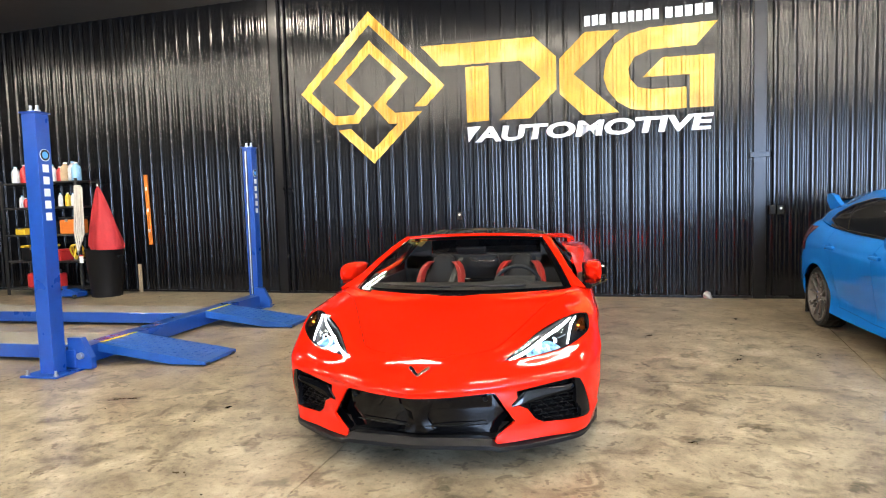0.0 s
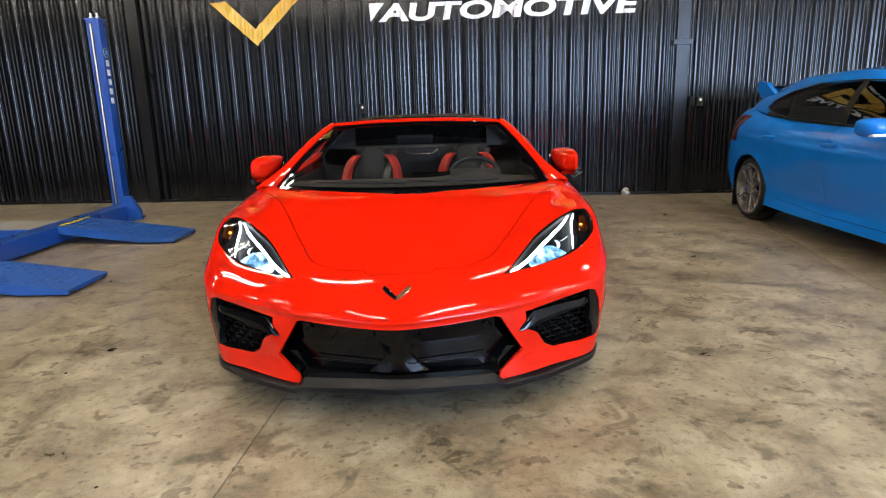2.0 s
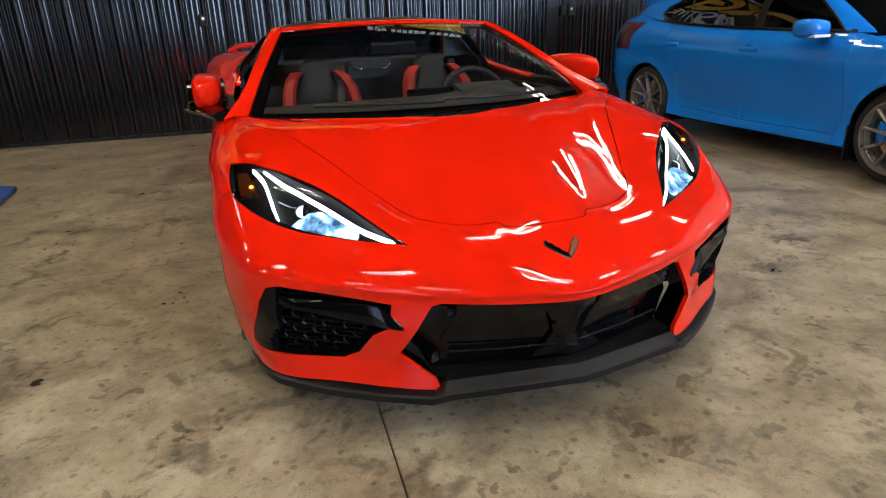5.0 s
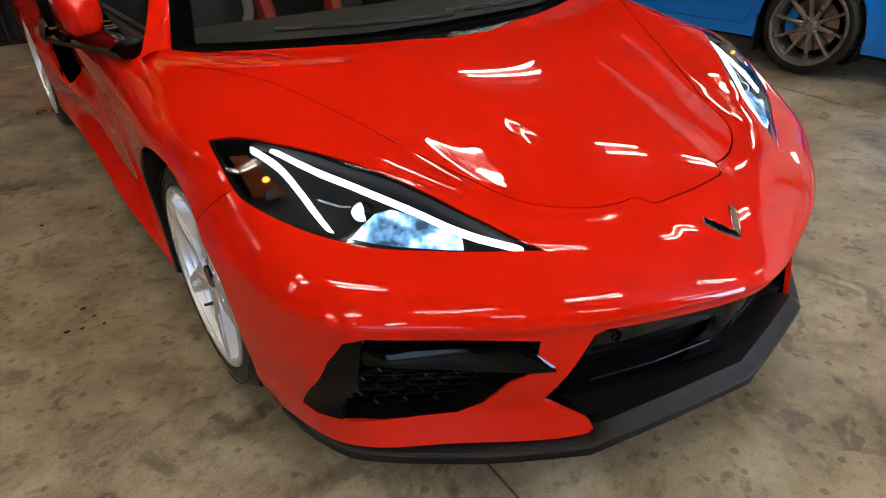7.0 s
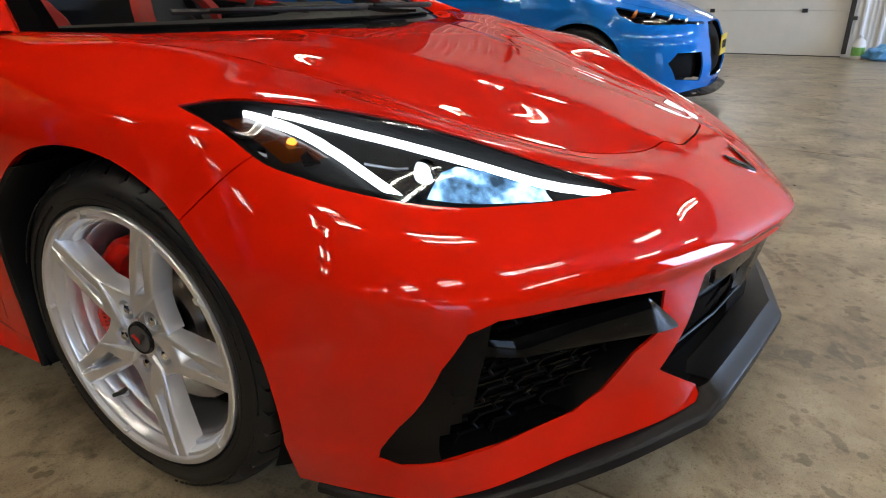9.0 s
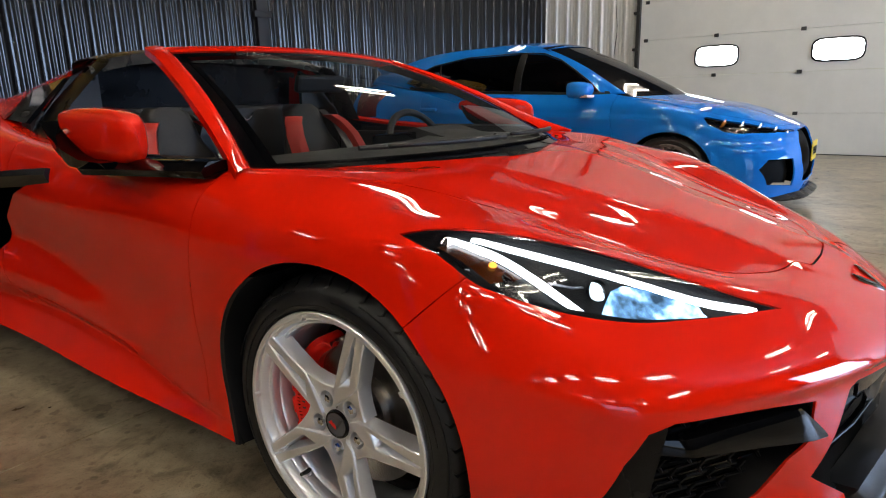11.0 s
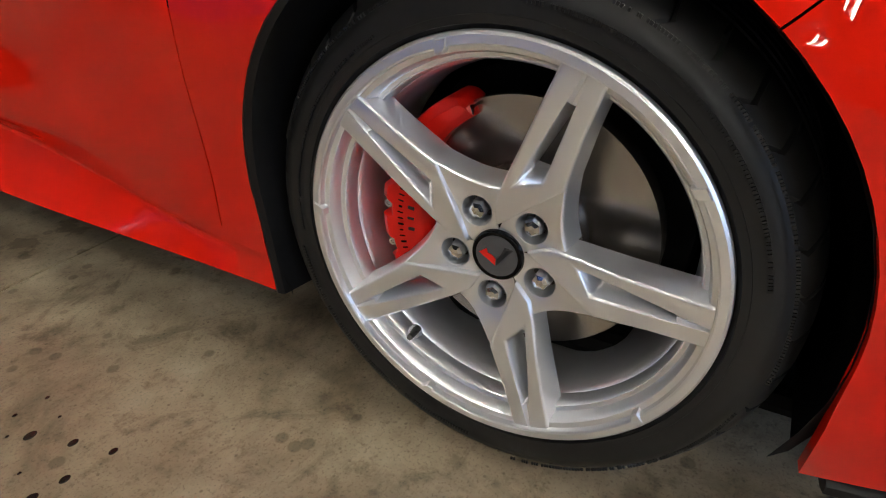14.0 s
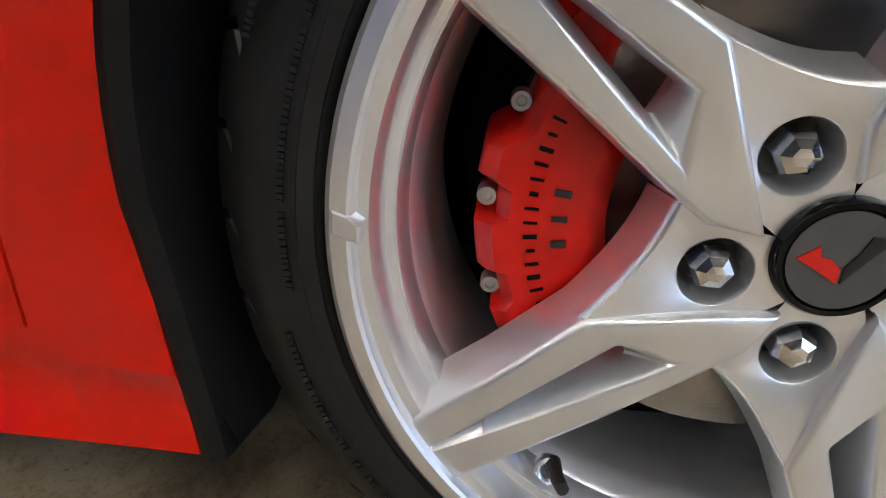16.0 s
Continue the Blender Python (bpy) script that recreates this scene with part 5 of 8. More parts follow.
def cabin(car):
    part("cabin_floor", box(-.74, .74, .30, 1.72, .20, .24), LEATHER, car)
    for s in (1, -1):
        part("door_card", box(s * .765 - .012, s * .765 + .012, .36, 1.60, .24, .815, bevel=.01), LEATHER, car, "black door lining")
    part("bulkhead", box(-.76, .76, 1.60, 1.68, .24, .96, bevel=.02), LEATHER, car, "black bulkhead behind the seats")
    # dashboard: low cowl, hooded cluster, dividing wall
    rows = []
    for x in np.linspace(-.72, .72, 25):
        h = .818 + .030 * math.exp(-((x - .37) / .16) ** 2)
        rows.append([(x, .30 + .06 * (abs(x) / .7) ** 2, .79), (x, .44, h - .012), (x, .60, h), (x, .66, h - .02), (x, .67, .62), (x, .60, .40)])
    ribbon(rows, DASH, "dashboard", car, "dark grey dashboard", 40)
    part("cluster_hood", prism([(.50, .82), (.66, .86), (.70, .85), (.68, .80)], .22, .52, "yz"), DASH, car)
    part("centre_screen", box(-.02, .22, .655, .675, .70, .845, bevel=.006, m=pose(0, 0, 0)), GLOSS_BLACK, car, "black centre screen")
    part("console_wall", prism([(.62, .52), (.66, .80), (.80, .76), (1.15, .60), (1.15, .45), (.62, .40)], -.075, .02, "yz"), LEATHER, car)
    wheel = bmesh.new()
    ring = []
    for i in range(33):
        a = 2 * math.pi * i / 32
        ring.append(Vector((.37 + .175 * math.cos(a), .76 + .06 * math.sin(a), .77 + .145 * math.sin(a))))
    add_tube(wheel, ring, .015, 8)
    sw = part("steering_wheel", wheel, LEATHER, car, "black leather steering wheel", 60)
    part("wheel_hub", lathe([(0, -.03), (.05, -.028), (.062, 0), (.05, .03)], 20, "y", Matrix.Translation((.37, .77, .765))), LEATHER, sw)
    for dx in (-.11, .11):
        part("wheel_spoke", box(.37 + dx - .055, .37 + dx + .055, .755, .775, .752, .782, bevel=.006), SATIN_BLACK, sw)
    for x in (-.345, .345):
        seat(car, x)
    part("speaker_trim", prism([(-.15, .84), (.15, .84), (.12, .945), (-.12, .945)], 1.52, 1.57, "xz"), LEATHER, car, "black trim between the seats")
    part("trim_handle", tube([(-.12, 1.51, .925), (-.09, 1.505, .895), (.09, 1.505, .895), (.12, 1.51, .925)], .006, 8), BRIGHT, car, "bright trim bar", 60)
    part("rear_mirror", box(-.12, .12, -.014, .014, -.032, .032, bevel=.012, m=pose(-.01, .93, 1.032, 15, 0, 0)), BLACK_PLASTIC, car, "black inside mirror")
    part("door_grip", box(-.71, -.68, .62, .86, .70, .74, bevel=.012), RED_LEATHER, car, "red door grip")
    part("door_grip", box(.68, .71, .62, .86, .70, .74, bevel=.012), RED_LEATHER, car, "red door grip")


def door_mirror(car, s):
    rings = []
    for y, w, zt, zb, dx in ((.512, .030, .020, -.030, .010), (.522, .056, .034, -.046, .008), (.545, .076, .046, -.055, .005), (.585, .090, .055, -.058, .003), (.650, .098, .061, -.056, 0), (.710, .101, .063, -.046, -.002), (.755, .101, .064, -.026, -.003), (.800, .098, .063, -.004, -.004), (.825, .092, .060, .012, -.004)):
        h, dz = (zt - zb) / 2, (zt + zb) / 2
        ring = []
        for k in range(28):
            a = 2 * math.pi * k / 28
            c, d = math.cos(a), math.sin(a)
            px = math.copysign(abs(c) ** .62, c) * w
            pz = math.copysign(abs(d) ** .66, d) * h * (1 + .12 * c)
            ring.append((s * (.935 + dx + px * .62), y + .045 + .05 * (-c) * .5, .896 + dz + pz * 1.12))
        rings.append(ring)
    bm = bmesh.new()
    loft(bm, rings)
    bmesh.ops.recalc_face_normals(bm, faces=bm.faces)
    cap = part("mirror", bm, RED, car, "red door mirror on a black arm", 50)
    arm = bmesh.new()
    rows = []
    for t in np.linspace(0, 1, 9):
        x, y, z = .880 + .075 * t ** 1.3, .37 + .30 * t, .822 + .006 * t
        w, h = .030 + .045 * t, .021 - .003 * t
        rows.append([(s * (x - .03), y, z - h), (s * (x + w), y, z - h * .8), (s * (x + w + .01), y, z), (s * (x + w * .6), y, z + h), (s * (x - .03), y, z + h)])
    loft(arm, rows)
    bmesh.ops.recalc_face_normals(arm, faces=arm.faces)
    part("mirror_arm", arm, GLOSS_BLACK, cap, "gloss black mirror arm", 40)
    foot = bmesh.new()
    loft(foot, [[(s * (.940 + px), y, z) for px, z in ((-.07, zb), (.07, zb), (.082, zt), (-.082, zt))] for y, zb, zt in ((.60, .828, .842), (.70, .822, .846), (.78, .828, .868), (.845, .868, .905), (.872, .905, .935))])
    bmesh.ops.recalc_face_normals(foot, faces=foot.faces)
    part("lower_shell", foot, GLOSS_BLACK, cap, "gloss black lower mirror shell", 40)
    ring = rings[-1]
    g = bmesh.new()
    g.faces.new([g.verts.new((x, y + .003, z)) for x, y, z in ring])
    part("mirror_glass", g, BRIGHT, cap)


def red_car():
    car = thing("sports_car", "bright red sports car with lit headlights and open roof", "car", pose(0, 0, 0))
    sh = Shell([SILL, LOW, LEDGE, MIDDLE, UNDER, CREASE, LAMP_LOW, LAMP_TOP, SEAM, HOOD, COWL], [5, 3, 5, 5, 4, 6, 8, 10, 16, 12], [18, 16, 16, 14, 16, 14, 14, 10, 10, 9, 7, 7], edges=(1, 4), shape=hood_creases)
    front = lambda c: c.y < -0.05 and c.z > 0.45
    face = lambda c: c.y < -0.30 and c.z < 0.56
    flank = lambda c: c.x > 0.70
    lamp = smooth_line([(.430, -.722), (.47, -.665), (.588, -.464), (.70, -.325), (.79, -.225), (.836, -.175)], 4) + \
        smooth_line([(.876, -.150), (.884, -.19), (.890, -.29), (.872, -.355), (.80, -.455), (.72, -.531), (.63, -.592), (.53, -.660)], 4)
    vent = [(.512, .424), (.60, .438), (.72, .453), (.80, .463), (.835, .452), (.858, .40), (.880, .30), (.887, .235), (.872, .221), (.845, .221), (.76, .226), (.64, .234), (.600, .262), (.565, .325), (.520, .352)]
    grille = [(0, .414), (.20, .418), (.385, .428), (.41, .420), (.455, .345), (.502, .268), (.49, .258), (.41, .200), (.392, .145), (.2, .145), (0, .145), (-.05, .3)]
    intake = [(1.15, .790), (1.47, .764), (1.78, .732), (1.93, .692), (2.05, .615), (2.085, .54), (1.99, .465), (1.866, .418), (1.74, .455), (1.636, .515), (1.565, .615), (1.41, .705), (1.25, .752)]
    front_arch, rear_arch = arch(.010, .324, .3475, -.330, .335), arch(2.723, .345, .378, 2.345, 3.10)
    sh.cut(lamp, "z", front)
    sh.cut(vent, "y", face)
    sh.cut(grille, "y", lambda c: c.y < -0.55 and c.z < 0.5)
    sh.cut(front_arch, "x", flank)
    sh.cut(rear_arch, "x", flank)
    sh.cut(intake, "x", flank)
    seams = [sh.seam(smooth_line([(0, -.748), (.07, -.745), (.128, -.738), (.152, -.708), (.20, -.698), (.27, -.675), (.36, -.618), (.405, -.555), (.45, -.455), (.495, -.365), (.58, -.18), (.67, .0), (.74, .095), (.80, .17)], 3), "z", lambda c: c.y < .4 and c.z > .5, .0022),
             sh.seam([(-.300, .70), (-.31, .682), (-.225, .598), (-.20, .575)], "x", lambda c: c.x > .8 and c.y < 0, .0011),
             sh.seam(smooth_line([(.335, .83), (.365, .80), (.418, .62), (.430, .50), (.437, .36), (.441, .250)], 4), "x", lambda c: c.x > .8, .0013),
             sh.seam(smooth_line([(1.58, .30), (1.66, .45), (1.68, .58)], 4), "x", lambda c: c.x > .8),
             sh.seam([(1.40, .90), (1.44, .775)], "x", lambda c: c.x > .7)]

    def tell(c):
        if front(c) and in_poly(lamp, c.x, c.y):
            return "lamp"
        if face(c) and in_poly(vent, c.x, c.z):
            return "surround" if c.x > (.836 if c.z < .30 else .810) else "vent"
        if c.y < -0.55 and c.z < .5 and in_poly(grille, c.x, c.z):
            return "grille"
        if flank(c) and (in_poly(front_arch, c.y, c.z) or in_poly(rear_arch, c.y, c.z)):
            return "arch"
        if flank(c) and in_poly(intake, c.y, c.z):
            return "intake"
        if any(s(c) for s in seams):
            return "gap"
        if c.y < .35 and c.z > .56 and in_poly([(-.1, .3), (-.1, -.748), (.0, -.748), (.07, -.745), (.128, -.738), (.152, -.708), (.20, -.698), (.27, -.675), (.36, -.618), (.405, -.555), (.45, -.455), (.495, -.365), (.58, -.18), (.67, .0), (.74, .095), (.80, .17), (.80, .5)], c.x, c.y):
            return "hood"
        # ahead of the line from the lamp to the wheel arch: bumper
        if c.y < -.20 - (.58 - c.z) * 1.05 * (-1 if c.z > .58 else 0) - (.0 if c.z > .575 else 0) and (c.z < .6 or c.y < -.305 + (.69 - c.z) * 1.0):
            return "bumper"
        if c.y < -.305:
            return "bumper"
        if c.y < .43 and not (c.y > .33 + .1 * math.sin(math.pi * min(1, max(0, (c.z - .24) / .58))) and c.z > .24):
            return "fender"
        if c.z < .232 + (c.y - .45) * .075 - .035 * max(0, c.y - .95) and .38 < c.y < 1.7 and c.x > .8:
            return "rocker"
        if c.y < 1.44 + max(0, .26 * min(1, (.775 - c.z) / .2)) - (.12 if c.z < .36 else 0):
            return "door"
        return "quarter"

    sh.sort(tell)
    part("hood", sh.panel("hood", 0, .012), RED, car, "red hood panel", 38)
    part("front_bumper", sh.panel("bumper", 0, .014), RED, car, "red front bumper skin", 38)
    for s in (1, -1):
        for nm, title in (("fender", "red front fender"), ("door", "red door skin"), ("rocker", "red sill panel"), ("quarter", "red rear quarter panel")):
            part({"quarter": "quarter_panel", "rocker": "sill_panel"}.get(nm, nm), sh.panel(nm, 0, .014, (s,)), RED, car, title, 38)
    part("inner_shell", sh.panel(("hood", "bumper", "fender", "door", "rocker", "quarter", "gap"), .013), LINER, car, smooth=40)

    def surf(axis, a, b, off=0.0, s=1):
        p = sh.at(axis, a, b)
        p = p.copy()
        if axis == "z":
            p.z += off
        elif axis == "y":
            p.y -= off
        else:
            p.x += off
        p.x *= s
        return p

    # headlights
    for s in (1, -1):
        lampy = part("headlight", sh.panel("lamp", .055, 0, (s,)), GLOSS_BLACK, car, "lit headlight in a black housing", 40)
        rim_bm = bmesh.new()
        edge = [surf("z", x, y, -.004, s) for x, y in lamp]
        inner = []
        cx, cy = sum(p[0] for p in lamp) / len(lamp), sum(p[1] for p in lamp) / len(lamp)
        for x, y in lamp:
            d = math.hypot(cx - x, cy - y)
            k = .014 / d
            inner.append(surf("z", x + (cx - x) * k, y + (cy - y) * k, -.004, s))
        deep = [p + Vector((0, .0, -.055)) for p in inner]
        loft(rim_bm, [[*r] for r in (edge, inner, deep)], False)
        bmesh.ops.recalc_face_normals(rim_bm, faces=rim_bm.faces)
        part("bezel", rim_bm, LAMP_DARK, lampy, smooth=50)
        part("cover", sh.panel("lamp", .0015, 0, (s,)), LAMP_GLASS, lampy, "clear cover glass", 60)
        hockey = smooth_line([(.788, -.222), (.735, -.332), (.676, -.416), (.610, -.502), (.540, -.598), (.484, -.660), (.458, -.684)], 8)
        check = smooth_line([(.811, -.213), (.787, -.288), (.778, -.352), (.772, -.408), (.763, -.464)], 8)
        for pts, w, dpt in ((hockey, .0042, .013), (check, .0036, .015)):
            bm = bmesh.new()
            rings = []
            n = len(pts)
            for i, (x, y) in enumerate(pts):
                a, b = pts[max(0, i - 1)], pts[min(n - 1, i + 1)]
                dx, dy = b[0] - a[0], b[1] - a[1]
                k = math.hypot(dx, dy)
                nx, ny = -dy / k, dx / k
                ww = w * (.40 + .60 * min(1, (n - 1 - i) / (n * .30)) * min(1, .30 + i / (n * .3)))
                ring = []
                for o, dz in ((-1, -.006), (-.7, 0), (.7, 0), (1, -.006)):
                    ring.append(surf("z", x + nx * ww * o, y + ny * ww * o, dz - dpt, s))
                ring += [ring[3] + Vector((0, 0, -.006)), ring[0] + Vector((0, 0, -.006))]
                rings.append(ring)
            loft(bm, rings)
            bmesh.ops.recalc_face_normals(bm, faces=bm.faces)
            part("light_strip", bm, DRL, lampy, "bright white light strip", 50)
        # black shelf under the strips, projector lenses, amber reflector
        tray = bmesh.new()
        rows = []
        for t in range(13):
            u = t / 12
            a = hockey[int(u * (len(hockey) - 1))]
            lo = (a[0] + .10 * (1 - u) ** .7, a[1] - .10 * (1 - u) - .01)
            rows.append([surf("z", a[0] + (lo[0] - a[0]) * w, a[1] + (lo[1] - a[1]) * w, -.020 - .03 * w, s) for w in (0, .3, .65, 1)])
        loft(tray, rows, False, False)
        part("inner_panel", tray, LAMP_DARK, lampy, smooth=40)
        # reflector dish; the light falling on it is painted as emission
        dish = bmesh.new()
        loft(dish, [[surf("z", x, y, -d, s) for x, y, d in r] for r in (
            ((.705, -.474, .027), (.672, -.472, .022), (.640, -.482, .021), (.596, -.524, .020), (.545, -.590, .020)), ((.742, -.478, .036), (.706, -.492, .036), (.680, -.510, .035), (.630, -.546, .033), (.552, -.606, .026)),
            ((.748, -.492, .024), (.714, -.518, .024), (.688, -.538, .024), (.640, -.570, .022), (.560, -.618, .020)))], False, False)
        part("reflector", dish, LIT_BOWL, lampy, "glowing lamp reflector", 50)
        # added glowing strip that imitates the lamp's glare seen from ahead
        wall_bm = bmesh.new()
        rows = []
        for t in range(9):
            u = .36 + .40 * t / 8
            a = hockey[int(u * (len(hockey) - 1))]
            lo = (a[0] + .10 * (1 - u) ** .7, a[1] - .10 * (1 - u) - .01)
            x, y = a[0] + (lo[0] - a[0]) * .85, a[1] + (lo[1] - a[1]) * .85
            rows.append([surf("z", x, y, -.024, s), surf("z", x, y, -.046, s)])
        loft(wall_bm, rows, False, False)
        part("light_wall", wall_bm, GLARE_STEP, lampy, "forward-facing lit reflector step", 50)
        x, y, r = .690, -.460, .017
        aim = Matrix.Translation(surf("z", x, y, -.024, s)) @ pose(0, 0, 0, 68, 0, 14 * s) @ Matrix.Diagonal((1.30, 1.25, 1, 1))
        part("lamp_bowl", lathe([(r * 1.16, -.004), (r * 1.10, -.008), (r * 1.0, -.016), (r * .98, -.03)], 28, "z", aim), GLOSS_BLACK, lampy, smooth=50)
        dome = [(0, .006), (r * .5, .003), (r * .85, -.005), (r, -.014)]
        turn = math.pi if s < 0 else 0.0
        part("projector_lens", lathe([(r * .10, .0065), (r * .52, .0040), (r * .85, -.004), (r * 1.02, -.014)], 16, "z", aim, a0=turn - math.pi * .52, a1=turn + math.pi * .52), BEAM, lampy, "glowing rim of the projector lens", 60)
        part("lens_glass", lathe(dome, 24, "z", aim @ Matrix.Translation((0, 0, -.001))), LAMP_DARK, lampy, "dark lens glass", 60)
        amb = bmesh.new()
        rows = []
        for t in range(7):
            u = t / 6
            p0 = (.862 + .002 * u, -.222 - .112 * u)
            p1 = (.832 - .026 * u, -.240 - .125 * u)
            rows.append([surf("z", p0[0] + (p1[0] - p0[0]) * w, p0[1] + (p1[1] - p0[1]) * w, -.006, s) for w in (0, .35, .7, 1)])
        loft(amb, rows, False, False)
        part("amber_reflector", amb, AMBER, lampy, "amber side reflector", 40)
        # small chrome plate added to imitate the white highlight by the bulb
        glint = bmesh.new()
        loft(glint, [[surf("z", x, y, d, s) for x, y in ((.818, -.338), (.838, -.340), (.846, -.352), (.822, -.362))] for d in (-.008, -.004)])
        bmesh.ops.recalc_face_normals(glint, faces=glint.faces)
        part("lamp_pocket", glint, BRIGHT, lampy, "bright chrome pocket")
        part("lamp_ledge", tube([surf("z", x, y, -.030, s) for x, y in ((.752, -.386), (.722, -.420), (.704, -.432))], .0022, 6), LAMP_METAL, lampy, smooth=50)
        part("indicator_bulb", lathe([(0, .004), (.005, .002), (.008, -.003), (.004, -.008)], 14, "z", Matrix.Translation(surf("z", .826, -.316, -.003, s))), AMBER_LIT, lampy, "small lit amber lamp", 60)

    # corner vents
    for s in (1, -1):
        v = part("corner_vent", sh.panel("vent", .075, 0, (s,)), LINER, car, "black honeycomb corner vent", 40)
        part("surround", sh.panel("surround", .003, .03, (s,)), SATIN_BLACK, v, "satin black edge of the vent", 40)
        wallb = bmesh.new()
        ring0 = [surf("y", x, z, -.004, s) for x, z in vent]
        loft(wallb, [ring0, [p + Vector((0, .09, 0)) for p in ring0]], False)
        bmesh.ops.recalc_face_normals(wallb, faces=wallb.faces)
        bmesh.ops.reverse_faces(wallb, faces=wallb.faces)
        part("duct_wall", wallb, SATIN_BLACK, v, smooth=30)
        honey = bmesh.new()
        hx, hz = .054, .0265
        for r in range(-1, 11):
            for k in range(0, 9):
                cx, cz = .50 + k * hx + (hx / 2 if r % 2 else 0), .228 + r * hz
                cell = [(cx - hx * .34, cz + hz * .5), (cx + hx * .34, cz + hz * .5), (cx + hx * .5, cz), (cx + hx * .34, cz - hz * .5)]
                for p, q in zip(cell, cell[1:]):
                    if in_poly(vent, *p) and in_poly(vent, *q) and max(p[0], q[0]) < .825:
                        a, b = surf("y", *p, -.040, s), surf("y", *q, -.040, s)
                        add_tube(honey, [a, b], .0032, 5)
        part("honeycomb", honey, MESH_BLACK, v, "black honeycomb mesh")
        back = bmesh.new()
        back.faces.new([back.verts.new(surf("y", x, z, -.004, s) + Vector((0, .088, 0))) for x, z in vent])
        part("duct_back", back, LINER, v)
        for k in range(11):
            z = .238 + k * .0165
            xs = [x for x in np.linspace(.52, .84, 33) if in_poly(vent, x, z)]
            if len(xs) > 3:
                part("slat", tube([surf("y", x, z, -.054, s) for x in (xs[0], xs[len(xs) // 2], xs[-1])], .0032, 5), GLOSS_BLACK, v)
        blade = bmesh.new()
        rings = []
        for t in range(25):
            u = t / 24
            x = .487 + (.850 - .487) * u
            z0, z1 = .350 + .062 * u, .418 + .012 * u - .058 * max(0, 1 - u / .16)
            top, low = surf("y", x, z1, .0, s), surf("y", x, z0, .004, s)
            push = Vector((0, -.010, 0)) * min(1, 6 * u + .2) * min(1, (1 - u) * 6)
            if u > .8:
                top, low = top + Vector((-s * .02, .05, 0)) * (u - .8) * 5 * .6, low + Vector((-s * .02, .05, 0)) * (u - .8) * 5 * .6
            rings.append([top + Vector((0, .03, .0)), top, top * .5 + low * .5 + push, low + push, low + Vector((0, .012, -.012)), low + Vector((0, .05, -.006))])
        loft(blade, rings)
        bmesh.ops.recalc_face_normals(blade, faces=blade.faces)
        part("blade", blade, PIANO, v, "gloss black blade across the vent", 30)

    # middle grille
    g = part("grille", sh.panel("grille", .085), GLOSS_BLACK, car, "gloss black lower grille", 40)
    duct = bmesh.new()
    outline = [p for p in grille if p[0] > .01]
    loop = [surf("y", x, z, -.003, 1) for x, z in outline]
    loop = loop + [Vector((-p.x, p.y, p.z)) for p in reversed(loop)]
    loft(duct, [loop, [p + Vector((0, .10, 0)) for p in loop]], False)
    bmesh.ops.recalc_face_normals(duct, faces=duct.faces)
    bmesh.ops.reverse_faces(duct, faces=duct.faces)
    part("grille_frame", duct, GLOSS_BLACK, g, smooth=30)
    for s in (1, -1):
        panel_bm = bmesh.new()
        rows = []
        for z in (.412, .375, .345):
            rows.append([surf("y", x, z, -.022 - (.412 - z) * .35, s) for x in (.09, .16, .24, .32, .385)])
        loft(panel_bm, rows, False, False)
        part("grille_panel", panel_bm, GLOSS_BLACK, g, "smooth gloss black panel", 30)
        part("park_sensor", lathe([(0, .004), (.012, .003), (.014, -.004)], 16, "y", Matrix.Translation(surf("y", .355, .395, -.016, s))), SATIN_BLACK, g)

    keel = bmesh.new()
    rows = []
    for z, w, d in ((.412, .115, .020), (.372, .085, .026), (.330, .062, .036), (.285, .050, .046), (.25, .075, .050), (.215, .12, .050)):
        c = surf("y", .004, z, -d)
        rows.append([Vector((x * w, c.y + q, z)) for x, q in ((-1, .028), (-.45, .012), (0, 0), (.45, .012), (1, .028))])
    loft(keel, rows, False, False)
    part("grille_keel", keel, GLOSS_BLACK, g, "gloss black keel in the grille", 15)
    part("grille_slat", tube([surf("y", abs(x), .250, -.062, 1 if x > 0 else -1) for x in (-.36, -.2, -.02, .02, .2, .36)], .003, 6), MESH_BLACK, g)

    # splitter along the lower edge
    path = [(0, -.986, .186), (.20, -.949, .180), (.385, -.909, .172), (.43, -.888, .155), (.60, -.776, .146), (.75, -.656, .142), (.836, -.568, .141), (.880, -.46, .143), (.896, -.362, .141)]
    bm = bmesh.new()
    rings = []
    full = [(-x, y, z) for x, y, z in reversed(path[1:])] + path
    fine = []
    for a, b in zip(full, full[1:]):
        fine += [tuple(a[c] + (b[c] - a[c]) * q / 4 for c in range(3)) for q in range(4)]
    fine.append(full[-1])
    outer = smooth_line([q for q in full if q[0] > .42], 6)
    fine = [(-x, y, z) for x, y, z in reversed(outer)] + [q for q in fine if abs(q[0]) < .425] + outer
    for i, (x, y, z) in enumerate(fine):
        a, b = fine[max(0, i - 1)], fine[min(len(fine) - 1, i + 1)]
        d = Vector((b[0] - a[0], b[1] - a[1], 0)).normalized()
        n = Vector((d.y, -d.x, 0))
        mid = min(1.0, max(0.0, (.428 - abs(x)) / .030))
        c = Vector((x, y, z))
        top = .014 + .004 * mid
        thin = .35 + .65 * min(1.0, (.935 - min(.915, abs(x))) / .10)
